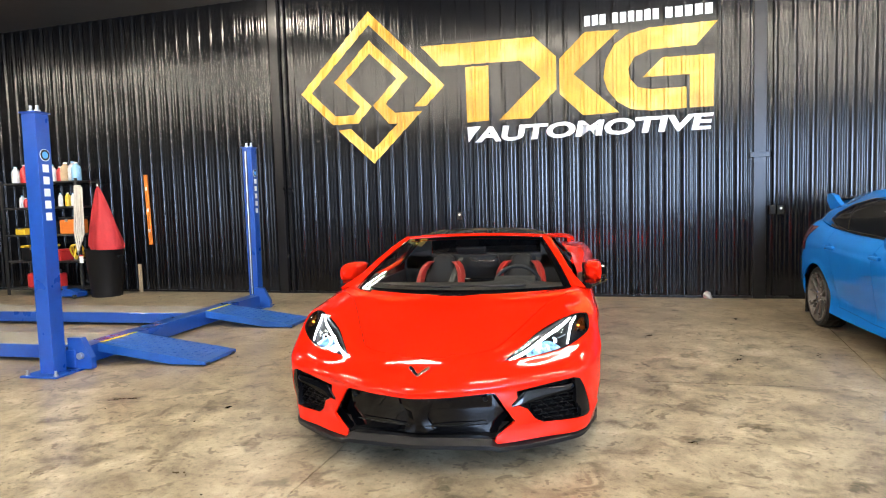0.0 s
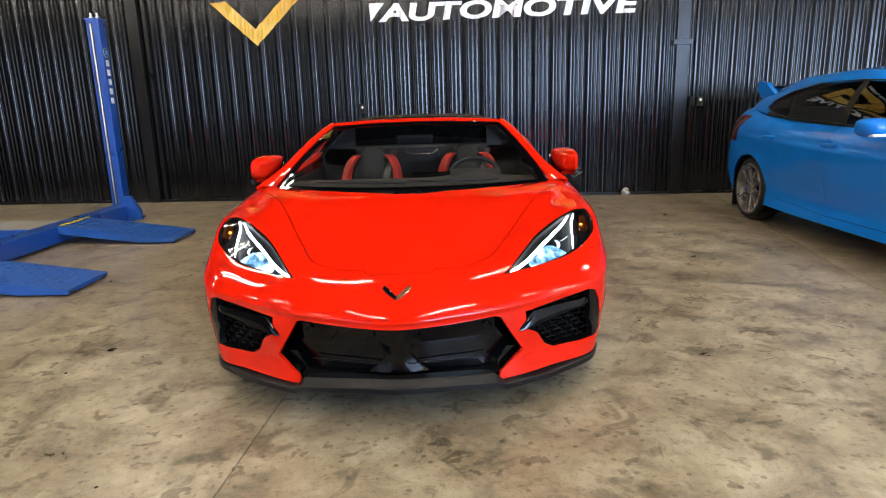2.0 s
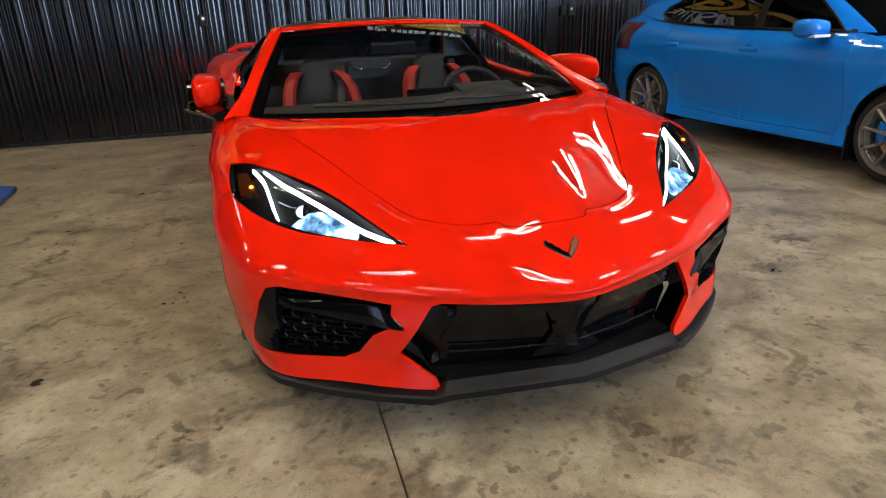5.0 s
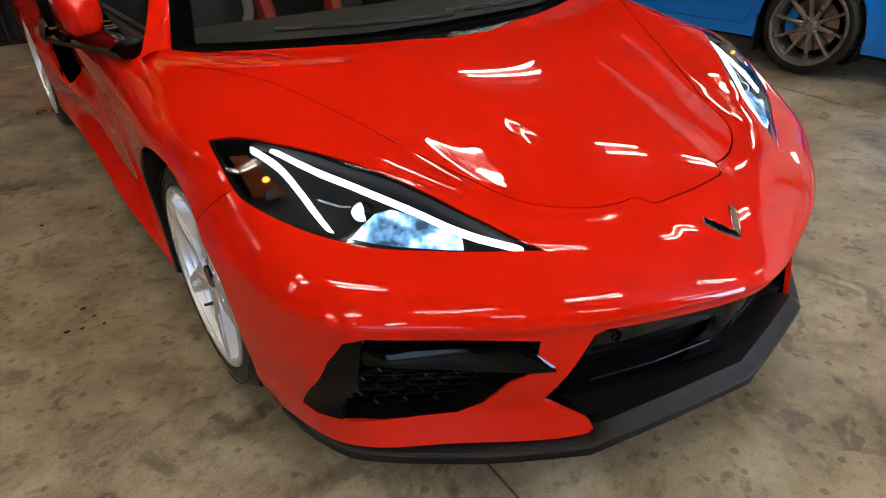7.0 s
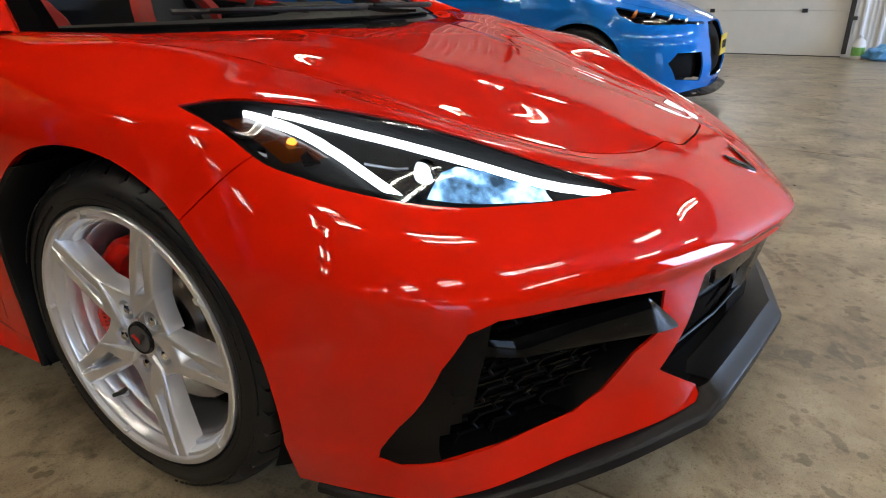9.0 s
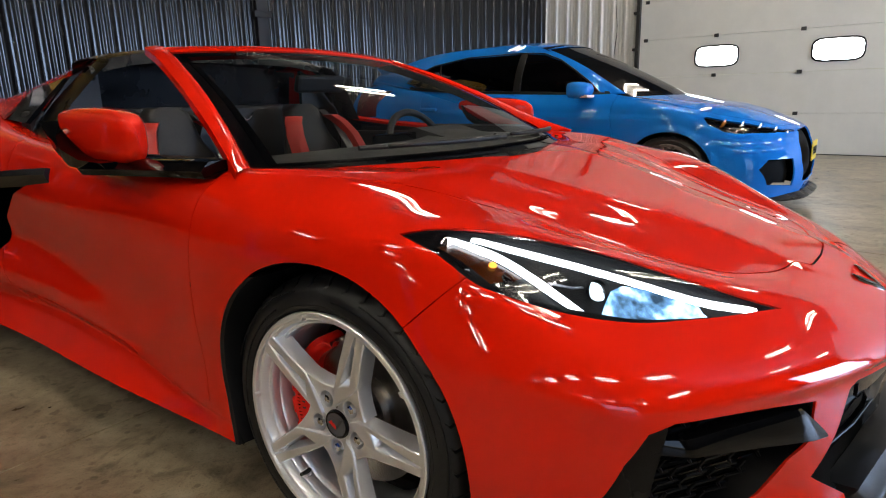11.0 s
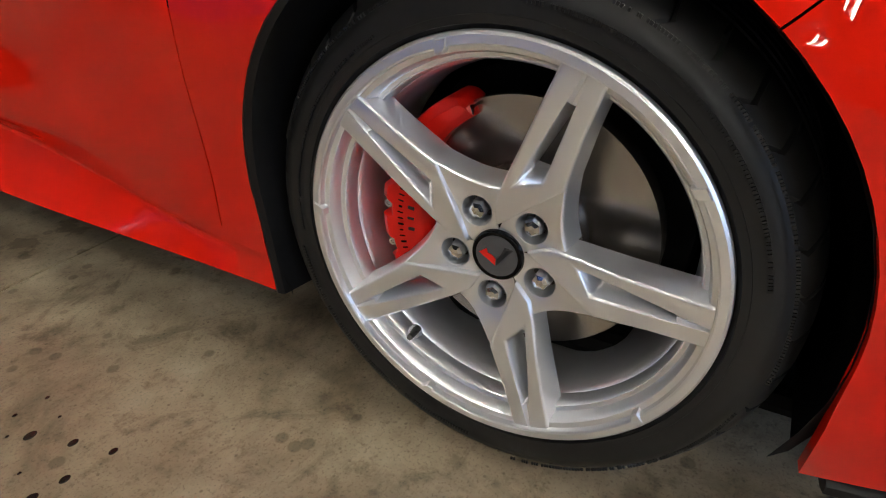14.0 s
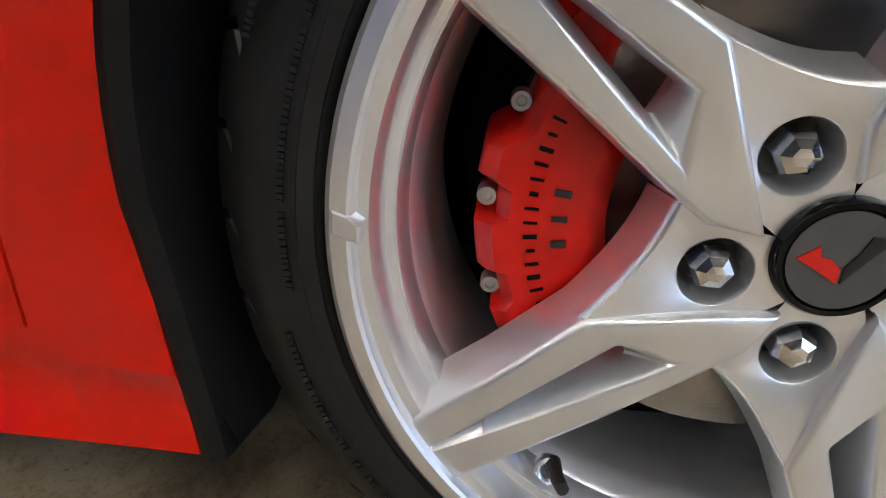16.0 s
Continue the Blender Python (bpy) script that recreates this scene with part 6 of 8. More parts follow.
        rings.append([c - n * (.050 - .018 * mid) + Vector((0, 0, top + .008 * mid)), c - n * (.046 - .018 * mid) + Vector((0, 0, top + .008 * mid)), c - n * .005 + Vector((0, 0, .0035)), c - n * .001 + Vector((0, 0, .0015)), c + n * .003 + Vector((0, 0, -.003)), c + n * .003 + Vector((0, 0, -.022 * thin)),
                      c - n * .01 + Vector((0, 0, -.030 * thin)), c - n * .09 + Vector((0, 0, -.028 * thin)), c - n * .09 + Vector((0, 0, top))])
    loft(bm, rings)
    bmesh.ops.recalc_face_normals(bm, faces=bm.faces)
    part("splitter", bm, CARBON, car, "matt black front splitter", 28)
    part("underbody", box(-.80, .80, -.42, 3.3, .12, .16, bevel=.02), LINER, car)
    part("grille_floor", prism([(-.40, -.84), (-.2, -.88), (0, -.92), (.2, -.88), (.40, -.84), (.40, -.70), (-.40, -.70)], .186, .192, "xy"), LINER, g)

    # nose badge: two crossed flags as plain plates
    bad = bmesh.new()
    for s in (1, -1):
        pts = [(.001, -.888), (.028, -.868), (.058, -.840), (.080, -.814), (.074, -.796), (.062, -.794), (.056, -.808), (.044, -.810), (.038, -.826), (.024, -.836), (.014, -.852), (.001, -.862)]
        top = [surf("z", x * .72, -.850 + (y + .842) * .72, .004, s) for x, y in pts]
        loft(bad, [[p + Vector((0, 0, -.006)) for p in top], top])
    bmesh.ops.recalc_face_normals(bad, faces=bad.faces)
    em = part("nose_badge", bad, BADGE_CHROME, car, "small dark crossed badge on the nose")
    for s, mt in ((1, AMBER_PLATE), (-1, GLOSS_BLACK)):
        dot = bmesh.new()
        top = [surf("z", x * .72, -.850 + (y + .842) * .72, .0055, s) for x, y in ((.004, -.883), (.028, -.864), (.056, -.838), (.075, -.814), (.071, -.800), (.064, -.799), (.057, -.813), (.046, -.815), (.039, -.830), (.025, -.841), (.015, -.857), (.004, -.867))]
        loft(dot, [[p + Vector((0, 0, -.003)) for p in top], top])
        bmesh.ops.recalc_face_normals(dot, faces=dot.faces)
        part("badge_inlay", dot, mt, em)

    # wheel wells
    for s in (1, -1):
        for cy, cz, r, w in ((.010, .324, .3475, .24), (2.723, .345, .378, .30)):
            bm = bmesh.new()
            rings = []
            for a in range(-26, 207, 8):
                c, d = math.cos(radians(a)), math.sin(radians(a))
                edge_x = sh.at("x", cy + (r + .006) * c, max(.2, cz + (r + .006) * d)).x - .003
                rings.append([(s * edge_x, cy + (r - .003) * c, max(.17, cz + (r - .003) * d)), (s * .90, cy + (r + .02) * c, max(.17, cz + (r + .02) * d)), (s * (.94 - w - .1), cy + (r + .02) * c, max(.17, cz + (r + .02) * d))])
            loft(bm, rings, False, False)
            vs = [bm.verts.new((s * (.94 - w - .1), cy + (r + .02) * math.cos(radians(a)), max(.17, cz + (r + .02) * math.sin(radians(a))))) for a in range(-26, 207, 8)]
            bm.faces.new(vs)
            part("wheel_liner", bm, LINER, car, smooth=50)
        flap = bmesh.new()
        rings = []
        way = [(.010 + .3465 * math.cos(radians(a)), .324 + .3465 * math.sin(radians(a))) for a in range(58, -1, -4)] + [(.355 - .012 * t, .324 - .152 * t) for t in (.06, .2, .35, .5, .65, .8, .92, 1)]
        ks = [sh.at("x", y + .022, max(z, .185)).x for y, z in way]
        for _ in range(6):
            ks = [ks[0]] + [(ks[i - 1] + ks[i] + ks[i + 1]) / 3 for i in range(1, len(ks) - 1)] + [ks[-1]]
        for i, ((y, z), k) in enumerate(zip(way, ks)):
            k += .001 - .004 * max(0, 1 - i / 4)
            rings.append([Vector((s * k, y + .004, z)), Vector((s * (k + .003), y - .002, z)), Vector((s * k, y - .012, z)), Vector((s * (k - .05), y - .022, z)), Vector((s * (k - .16), y - .012, z)), Vector((s * (k - .16), y + .01, z))])
        loft(flap, rings)
        bmesh.ops.recalc_face_normals(flap, faces=flap.faces)
        part("wheel_flap", flap, BLACK_PLASTIC, car, "black plastic flap behind the wheel", 40)
        sports_wheel(car, s, .0124, .3158, .9255, .319, .245, .952)
        sports_wheel(car, s, 2.723, .340, .945, .343, .305, 1.01)
        # intake behind the door
        bm = bmesh.new()
        loop = [surf("x", y, z, -.003, s) for y, z in intake]
        loft(bm, [loop, [p + Vector((-s * .14, .10, 0)) for p in loop]], False)
        back = [bm.verts.new(p + Vector((-s * .14, .10, 0))) for p in loop]
        bm.faces.new(back)
        bmesh.ops.recalc_face_normals(bm, faces=bm.faces)
        part("side_intake", bm, GLOSS_BLACK, car, "gloss black side intake", 30)
        edge = bmesh.new()
        top = smooth_line([(1.12, .800), (1.47, .774), (1.78, .742), (1.93, .702), (2.05, .625)], 4)
        rings = []
        for y, z in top:
            p = surf("x", y, z - .008, .0, s)
            rings.append([p + Vector((s * .010, 0, .008)), p + Vector((s * .020, 0, -.010)), p + Vector((s * .004, 0, -.046)), p + Vector((-s * .02, 0, .0))])
        loft(edge, rings)
        bmesh.ops.recalc_face_normals(edge, faces=edge.faces)
        part("intake_blade", edge, GLOSS_BLACK, car, "gloss black blade over the side intake", 40)

    # tail: plain closing skin, deck and wing
    tail = bmesh.new()
    col = [Vector(p) for p in sh.grid[:, -1]]
    for s in (1, -1):
        loft(tail, [[Vector((s * p.x, p.y, p.z)) for p in col], [Vector((s * p.x * .6, p.y + .06, p.z)) for p in col], [Vector((0, p.y + .10, p.z)) for p in col]], False, False)
    bmesh.ops.remove_doubles(tail, verts=tail.verts, dist=1e-4)
    bmesh.ops.recalc_face_normals(tail, faces=tail.faces)
    part("tail_panel", tail, RED, car, smooth=40)
    deck = bmesh.new()
    top = [Vector(p) for p in sh.grid[-1] if p[1] > 1.75]
    rows = [[Vector((k * p.x, p.y, p.z + .03 * (1 - k * k))) for k in (-1, -.66, -.33, 0, .33, .66, 1)] for p in top]
    loft(deck, rows, False, False)
    bmesh.ops.recalc_face_normals(deck, faces=deck.faces)
    part("rear_deck", deck, RED, car, smooth=40)
    wing = bmesh.new()
    rings = []
    for x in np.linspace(-.78, .78, 25):
        drop = .045 * max(0, (abs(x) - .64) / .14) ** 2
        y, z = 3.40 + .03 * (1 - (x / .8) ** 2), 1.018 - drop
        rings.append([(x, y - .10, z - .016), (x, y, z + .004), (x, y + .11, z + .014), (x, y + .115, z + .004), (x, y, z - .016), (x, y - .09, z - .024)])
    loft(wing, rings)
    bmesh.ops.recalc_face_normals(wing, faces=wing.faces)
    wg = part("rear_wing", wing, RED, car, "low red rear wing", 40)
    for s in (1, -1):
        part("wing_post", prism([(3.28, .88), (3.46, .88), (3.50, .99), (3.34, .99)], s * .70, s * .74, "yz"), RED, wg)
        part("tail_lamp", box(s * .60 - .14, s * .60 + .14, 3.50, 3.64, .70, .75, bevel=.012), TAIL_LIT, car, "lit red tail lamp")
    greenhouse(car, sh)
    cabin(car)
    for s in (1, -1):
        door_mirror(car, s)
    return car, sh


RED_CAR, RED_SHELL = red_car()

# ---- blue hatchback ----
B_SILL = [(0, -.88, .17), (.40, -.85, .165), (.65, -.75, .17), (.80, -.60, .18), (.86, -.40, .20), (.885, 0, .20), (.905, .40, .205), (.912, 1.2, .205), (.910, 2.2, .21), (.88, 2.65, .22), (.83, 3.2, .25), (.70, 3.42, .28)]
B_LOW = [(0, -.93, .36), (.40, -.90, .36), (.68, -.78, .36), (.82, -.60, .37), (.88, -.38, .38), (.912, 0, .38), (.885, .42, .335), (.876, 1.2, .315), (.882, 2.2, .335), (.918, 2.65, .40), (.86, 3.25, .42), (.74, 3.48, .45)]
B_MID = [(0, -.90, .56), (.40, -.86, .56), (.66, -.73, .57), (.80, -.55, .59), (.875, -.33, .62), (.915, 0, .65), (.900, .45, .60), (.905, 1.2, .58), (.91, 2.2, .62), (.922, 2.65, .68), (.87, 3.25, .70), (.76, 3.48, .70)]
B_EDGE = [(0, -.85, .66), (.38, -.80, .665), (.62, -.65, .685), (.77, -.42, .725), (.85, -.18, .79), (.885, .05, .84), (.888, .5, .87), (.895, 1.2, .88), (.90, 2.2, .92), (.90, 2.65, .94), (.85, 3.2, .95), (.74, 3.45, .95)]
B_BELT = [(0, -.66, .765), (.35, -.61, .775), (.56, -.47, .795), (.68, -.22, .835), (.74, .0, .875), (.77, .25, .915), (.80, .55, .945), (.82, 1.2, .965), (.825, 2.2, 1.005), (.82, 2.65, 1.045), (.77, 3.1, 1.10), (.66, 3.35, 1.10)]
B_COWL = [(0, .10, .955), (.30, .14, .955), (.50, .24, .952), (.62, .35, .950), (.70, .43, .955), (.74, .5, .972), (.77, .62, .972), (.80, 1.2, .985), (.80, 2.2, 1.025), (.795, 2.65, 1.065), (.73, 3.05, 1.13), (.62, 3.28, 1.13)]
U_LOW = [(.70, .42, .978), (.775, .64, .975), (.80, 1.2, .988), (.80, 2.0, 1.015), (.795, 2.55, 1.06), (.74, 3.02, 1.13), (.62, 3.28, 1.14)]
U_MID = [(.695, .43, .985), (.735, .72, 1.08), (.735, 1.2, 1.17), (.735, 2.0, 1.21), (.72, 2.55, 1.21), (.67, 3.0, 1.22), (.58, 3.25, 1.20)]
U_RAIL = [(.685, .45, .995), (.635, .86, 1.225), (.592, 1.25, 1.362), (.585, 2.0, 1.395), (.570, 2.55, 1.355), (.545, 2.95, 1.29), (.52, 3.22, 1.25)]
U_EDGE = [(.675, .46, 1.0), (.605, .88, 1.245), (.545, 1.25, 1.395), (.53, 2.0, 1.43), (.52, 2.55, 1.395), (.50, 2.95, 1.32), (.48, 3.23, 1.265)]


def dark_wheel(car, side, y, z, x_face):
    flip = pose(side * x_face, y, z) @ (Matrix.Identity(4) if side > 0 else Matrix.Diagonal((-1, 1, 1, 1)))
    w = shared("wheel", "brim", lambda: rim_barrel(0.256, 0.19), DARK_RIM, car, "dark grey ten-spoke alloy wheel", 35, flip)
    shared("tyre", "btyre", lambda: tyre_mesh(.324, .235, .253), RUBBER, w, "black tyre", 32, pose(-.115, 0, 0))
    def spoke(k):
        bm = bmesh.new()
        a0 = radians(9 + 36 * k)
        u, t = Vector((0, math.cos(a0), math.sin(a0))), Vector((0, -math.sin(a0), math.cos(a0)))
        rings = []
        for r, h, x in ((.03, .016, -.030), (.07, .012, -.026), (.14, .009, -.014), (.21, .009, -.006), (.245, .014, -.004)):
            rings.append([u * r + t * q + Vector((x + d, 0, 0)) for q, d in ((-h, -.03), (-h, -.006), (-h * .5, 0), (h * .5, 0), (h, -.006), (h, -.03))])
        loft(bm, rings)
        bmesh.ops.recalc_face_normals(bm, faces=bm.faces)
        return bm
    for k in range(10):
        shared("spoke", ("bspoke", k), lambda: spoke(k), DARK_RIM, w, smooth=35)
    shared("hub_cap", "bcap", lambda: lathe([(0, -.020), (.028, -.020), (.034, -.026), (.055, -.032), (.06, -.06)], 30, "x"), DARK_RIM, w, smooth=35)
    for k in range(5):
        shared("lug_nut", "bnut", lambda: lathe([(0, -.022), (.009, -.022), (.010, -.04)], 6, "x"), ZINC, w, at=Matrix.Translation(pol(.050, radians(72 * k), -.002)))
    shared("brake_disc", "bdisc", lambda: lathe([(.06, -.08), (.165, -.08), (.165, -.10), (.06, -.10)], 48, "x"), DISC_STEEL, w, smooth=35)
    def cal():
        bm = bmesh.new()
        rings = []
        for i in range(12):
            a = radians(-30 + 60 * i / 11)
            rings.append([pol(.11, a, -.12), pol(.11, a, -.060), pol(.135, a, -.052), pol(.165, a, -.056), pol(.182, a, -.07), pol(.182, a, -.12)])
        loft(bm, rings)
        bmesh.ops.recalc_face_normals(bm, faces=bm.faces)
        return bm
    shared("brake_caliper", "bcal", cal, BLUE, w, "blue brake caliper", 35)
    shared("backing", "bback", lambda: lathe([(0, -.14), (.21, -.14), (.215, -.17)], 32, "x"), LINER, w)


def side_crease(g):
    """A pressed line along the doors and lips round the wheel arches."""
    x, y, z = g[..., 0], g[..., 1], g[..., 2]
    line = .775 + .030 * y
    side = np.clip((x - .70) / .08, 0, 1) * np.clip((y + .1) / .5, 0, 1) * np.clip((2.95 - y) / .3, 0, 1)
    step = -.012 * np.clip((z - line) / .022, 0, 1) * np.clip((line + .16 - z) / .14, 0, 1)
    lip = 0
    for cy in (0, 2.66):
        r = np.hypot(y - cy, z - .324)
        lip = lip + .014 * np.clip(1 - np.abs(r - .362) / .040, 0, 1) * (x > .70)
    out = g.copy()
    out[..., 0] = x + side * step + lip
    return out


def blue_car():
    car = thing("hatchback", "bright blue five-door hatchback with dark alloy wheels", "car", pose(4.185, .57, 0))
    sh = Shell([B_SILL, B_LOW, B_MID, B_EDGE, B_BELT, B_COWL], [5, 8, 14, 8, 6], [6, 8, 10, 10, 10, 10, 10, 12, 10, 8, 6], shape=side_crease)
    flank = lambda c: c.x > .62
    fa, ra = arch(0, .324, .352, -.36, .36), arch(2.66, .324, .352, 2.30, 3.01)
    lamp = [(.36, -.80), (.50, -.735), (.62, -.62), (.74, -.40), (.80, -.255), (.83, -.24), (.855, -.285), (.835, -.40), (.77, -.54), (.66, -.685), (.50, -.81), (.40, -.845)]
    grille = [(0, .68), (.30, .67), (.40, .58), (.43, .44), (.36, .28), (0, .26), (-.05, .4)]
    duct = [(.55, .47), (.74, .47), (.79, .40), (.74, .28), (.52, .26)]
    nose = lambda c: c.y < -.1 and c.z > .66
    face = lambda c: c.y < -.45 and c.z < .72
    sh.cut(fa, "x", flank)
    sh.cut(ra, "x", flank)
    sh.cut(lamp, "z", nose)
    sh.cut(grille, "y", face)
    sh.cut(duct, "y", face)
    near = lambda c: c.x > .75 and c.z > .2
    seams = [sh.seam(smooth_line([(.46, .97), (.47, .80), (.44, .60), (.42, .40), (.46, .28)], 3), "x", near), sh.seam([(1.40, 1.0), (1.385, .60), (1.38, .28)], "x", near),
             sh.seam(smooth_line([(2.42, 1.06), (2.40, .86), (2.28, .70), (2.20, .52), (2.16, .30)], 3), "x", near), sh.seam([(.46, .28), (1.38, .27), (2.16, .30)], "x", near),
             sh.seam(smooth_line([(0, -.80), (.34, -.76), (.52, -.66), (.66, -.42), (.72, -.15), (.75, .1), (.76, .3)], 3), "z", lambda c: c.z > .7 and c.y < .45)]

    def tell(c):
        if nose(c) and in_poly(lamp, c.x, c.y):
            return "lamp"
        if face(c) and in_poly(grille, c.x, c.z):
            return "grille"
        if face(c) and in_poly(duct, c.x, c.z):
            return "duct"
        if flank(c) and (in_poly(fa, c.y, c.z) or in_poly(ra, c.y, c.z)):
            return "arch"
        if any(s(c) for s in seams):
            return "gap"
        if c.z > .74 and c.y < .45 and in_poly([(-.1, .5), (-.1, -.80), (0, -.80), (.34, -.76), (.52, -.66), (.66, -.42), (.72, -.15), (.75, .1), (.76, .5)], c.x, c.y):
            return "hood"
        if c.y < -.33:
            return "bumper"
        if c.y < .455:
            return "fender"
        if c.z < .285 and c.y < 2.3:
            return "skirt"
        if c.y < 1.39:
            return "front_door"
        if c.y < 2.16 + .26 * min(1, max(0, (c.z - .3) / .55)):
            return "rear_door"
        return "quarter" if c.y < 3.0 else "rear_bumper"

    sh.sort(tell)
    part("hood", sh.panel("hood", 0, .012), BLUE, car, "blue hood", 40)
    part("front_bumper", sh.panel("bumper", 0, .012), BLUE, car, "blue front bumper", 40)
    [part("bumper_corner", sh.panel("rear_bumper", 0, .012, (s,)), BLUE, car, "blue rear bumper corner", 40) for s in (1, -1)]
    for s in (1, -1):
        for nm in ("fender", "front_door", "rear_door", "quarter", "skirt"):
            part({"front_door": "door", "rear_door": "door", "quarter": "quarter_panel", "skirt": "side_skirt"}.get(nm, nm), sh.panel(nm, 0, .012, (s,)), BLUE, car, "", 40)
    part("inner_shell", sh.panel(("hood", "bumper", "fender", "front_door", "rear_door", "quarter", "rear_bumper", "skirt", "gap"), .013), LINER, car)
    part("grille", sh.panel("grille", .05), LINER, car, "black front grille", 40)
    [part("brake_duct", sh.panel("duct", .06, 0, (s,)), LINER, car, "black brake duct", 40) for s in (1, -1)]
    for s in (1, -1):
        lp = part("headlight", sh.panel("lamp", .03, 0, (s,)), GLOSS_BLACK, car, "dark headlight with an amber corner", 40)
        part("cover", sh.panel("lamp", .001, 0, (s,)), LAMP_GLASS, lp, "clear cover glass", 60)
        for x, y, r, mt in ((.765, -.385, .040, LAMP_AMBER), (.70, -.50, .042, BRIGHT), (.62, -.61, .040, BRIGHT), (.53, -.705, .036, BRIGHT), (.45, -.775, .028, BRIGHT)):
            p = sh.at("z", x, y)
            part("lamp_bowl", lathe([(0, -.008), (r * .5, -.004), (r * .9, .006), (r, .012)], 16, "y", Matrix.Translation((s * p.x, p.y + .005, p.z - .018)) @ pose(0, 0, 0, 30, 0, 0)), mt, lp, smooth=50)
        # glasshouse side
        up = Shell([U_LOW, U_MID, U_RAIL, U_EDGE], [6, 6, 3], [6, 6, 8, 6, 6, 4], nose=False)
        win = [(.62, .990), (1.365, 1.010), (1.365, 1.345), (1.21, 1.335), (1.03, 1.268), (.87, 1.175), (.72, 1.075)]
        win2 = [(1.43, 1.012), (2.22, 1.044), (2.50, 1.080), (2.66, 1.135), (2.60, 1.195), (2.38, 1.280), (2.0, 1.338), (1.43, 1.348)]
        belt = lambda y: spline([(.5, .992), (1.4, 1.016), (2.2, 1.05), (2.5, 1.085), (2.7, 1.08)], y)
        up.cut(win, "x", lambda c: c.z < 1.36)
        up.cut(win2, "x", lambda c: c.z < 1.36)
        up.sort(lambda c: "glass" if in_poly(win, c.y, c.z) or in_poly(win2, c.y, c.z) else "trim" if 1.36 < c.y < 1.44 and c.z < 1.352 or c.y > .55 and c.z < belt(c.y) else "frame")
        part("roof_side", up.panel("frame", 0, .01, (s,)), BLUE, car, "blue roof pillar and rail", 40)
        part("pillar_trim", up.panel("trim", 0, .01, (s,)), BLACK_PLASTIC, car, "black window trim", 40)
        part("side_window", up.panel("glass", .004, 0, (s,)), DARK_GLASS, car, "dark tinted side window", 60)
        for pts in ([(1.355, 1.02), (1.36, 1.12), (1.362, 1.22), (1.366, 1.335)], [(2.20, 1.05), (2.23, 1.12), (2.27, 1.20), (2.31, 1.285)]):
            part("window_bar", tube([up.at("x", y, z) * 1.0 if s > 0 else Vector((-up.at("x", y, z).x, y, z)) for y, z in pts], .0045, 6), BLACK_PLASTIC, car)
        line = [(.62, .988), (.72, 1.078), (.87, 1.180), (1.03, 1.275), (1.21, 1.342), (1.43, 1.354), (2.0, 1.344), (2.38, 1.286), (2.61, 1.198), (2.67, 1.135), (2.50, 1.076), (2.22, 1.04), (1.43, 1.008), (.62, .988)]
        pts = [up.at("x", y, z) for y, z in line]
        part("window_trim", tube([Vector((s * (p.x + .002), p.y, p.z)) for p in pts], .009, 6), BLACK_PLASTIC, car, "black window seal", 60)
        for y in (1.13 + .24, 2.32):
            z = .845 + .02 * (y > 2)
            p = sh.at("x", y - .02, z)
            cup = part("door_handle", box(-.012, .022, -.095, .095, -.018, .018, bevel=.012, m=Matrix.Translation((s * (p.x + .014), y - .02, z))), BLUE, car, "blue door handle", 50)
            part("handle_cup", lathe([(0, .0015), (.036, .0015), (.040, -.004)], 20, "x", Matrix.Translation((s * (p.x + .001), y - .01, z + .010)) @ (Matrix.Identity(4) if s > 0 else pose(0, 0, 0, 0, 0, 180))), BLUE, cup)
        dark_wheel(car, s, 0, .324, .905)
        dark_wheel(car, s, 2.66, .324, .905)
        for cy in (0, 2.66):
            bm = bmesh.new()
            rings = []
            for a in range(-50, 231, 10):
                c, d = math.cos(radians(a)), math.sin(radians(a))
                rings.append([(s * .895, cy + .35 * c, max(.12, .324 + .35 * d)), (s * .88, cy + .37 * c, max(.12, .324 + .37 * d)), (s * .58, cy + .37 * c, max(.12, .324 + .37 * d))])
            loft(bm, rings, False, False)
            bm.faces.new([bm.verts.new((s * .58, cy + .37 * math.cos(radians(a)), max(.12, .324 + .37 * math.sin(radians(a))))) for a in range(-50, 231, 10)])
            part("wheel_liner", bm, LINER, car, smooth=50)
            part("mud_flap", box(s * .79 - .11, s * .79 + .11, cy + .345, cy + .36, .10, .36, bevel=.004), BLACK_PLASTIC, car, "black mud flap")
        # mirror
        rings = []
        for y, w, h in ((.60, .05, .03), (.62, .085, .05), (.67, .105, .065), (.74, .11, .068), (.77, .105, .062)):
            rings.append([(s * (.985 + math.copysign(abs(math.cos(a)) ** .6, math.cos(a)) * w), y, 1.01 + math.copysign(abs(math.sin(a)) ** .7, math.sin(a)) * h) for a in np.linspace(0, 2 * math.pi, 24, endpoint=False)])
        bm = bmesh.new()
        loft(bm, rings)
        bmesh.ops.recalc_face_normals(bm, faces=bm.faces)
        mr = part("mirror", bm, BLUE, car, "blue door mirror with a clear indicator", 50)
        part("indicator", box(s * .98 - .075, s * .98 + .075, .605, .68, .950, .970, bevel=.005), WHITE_PLASTIC, mr, "pale indicator strip")
        part("mirror_foot", box(s * .85 - .06, s * .85 + .06, .66, .74, .945, .975, bevel=.01), BLACK_PLASTIC, mr)
        # tail lamp
        tl = bmesh.new()
        rows = []
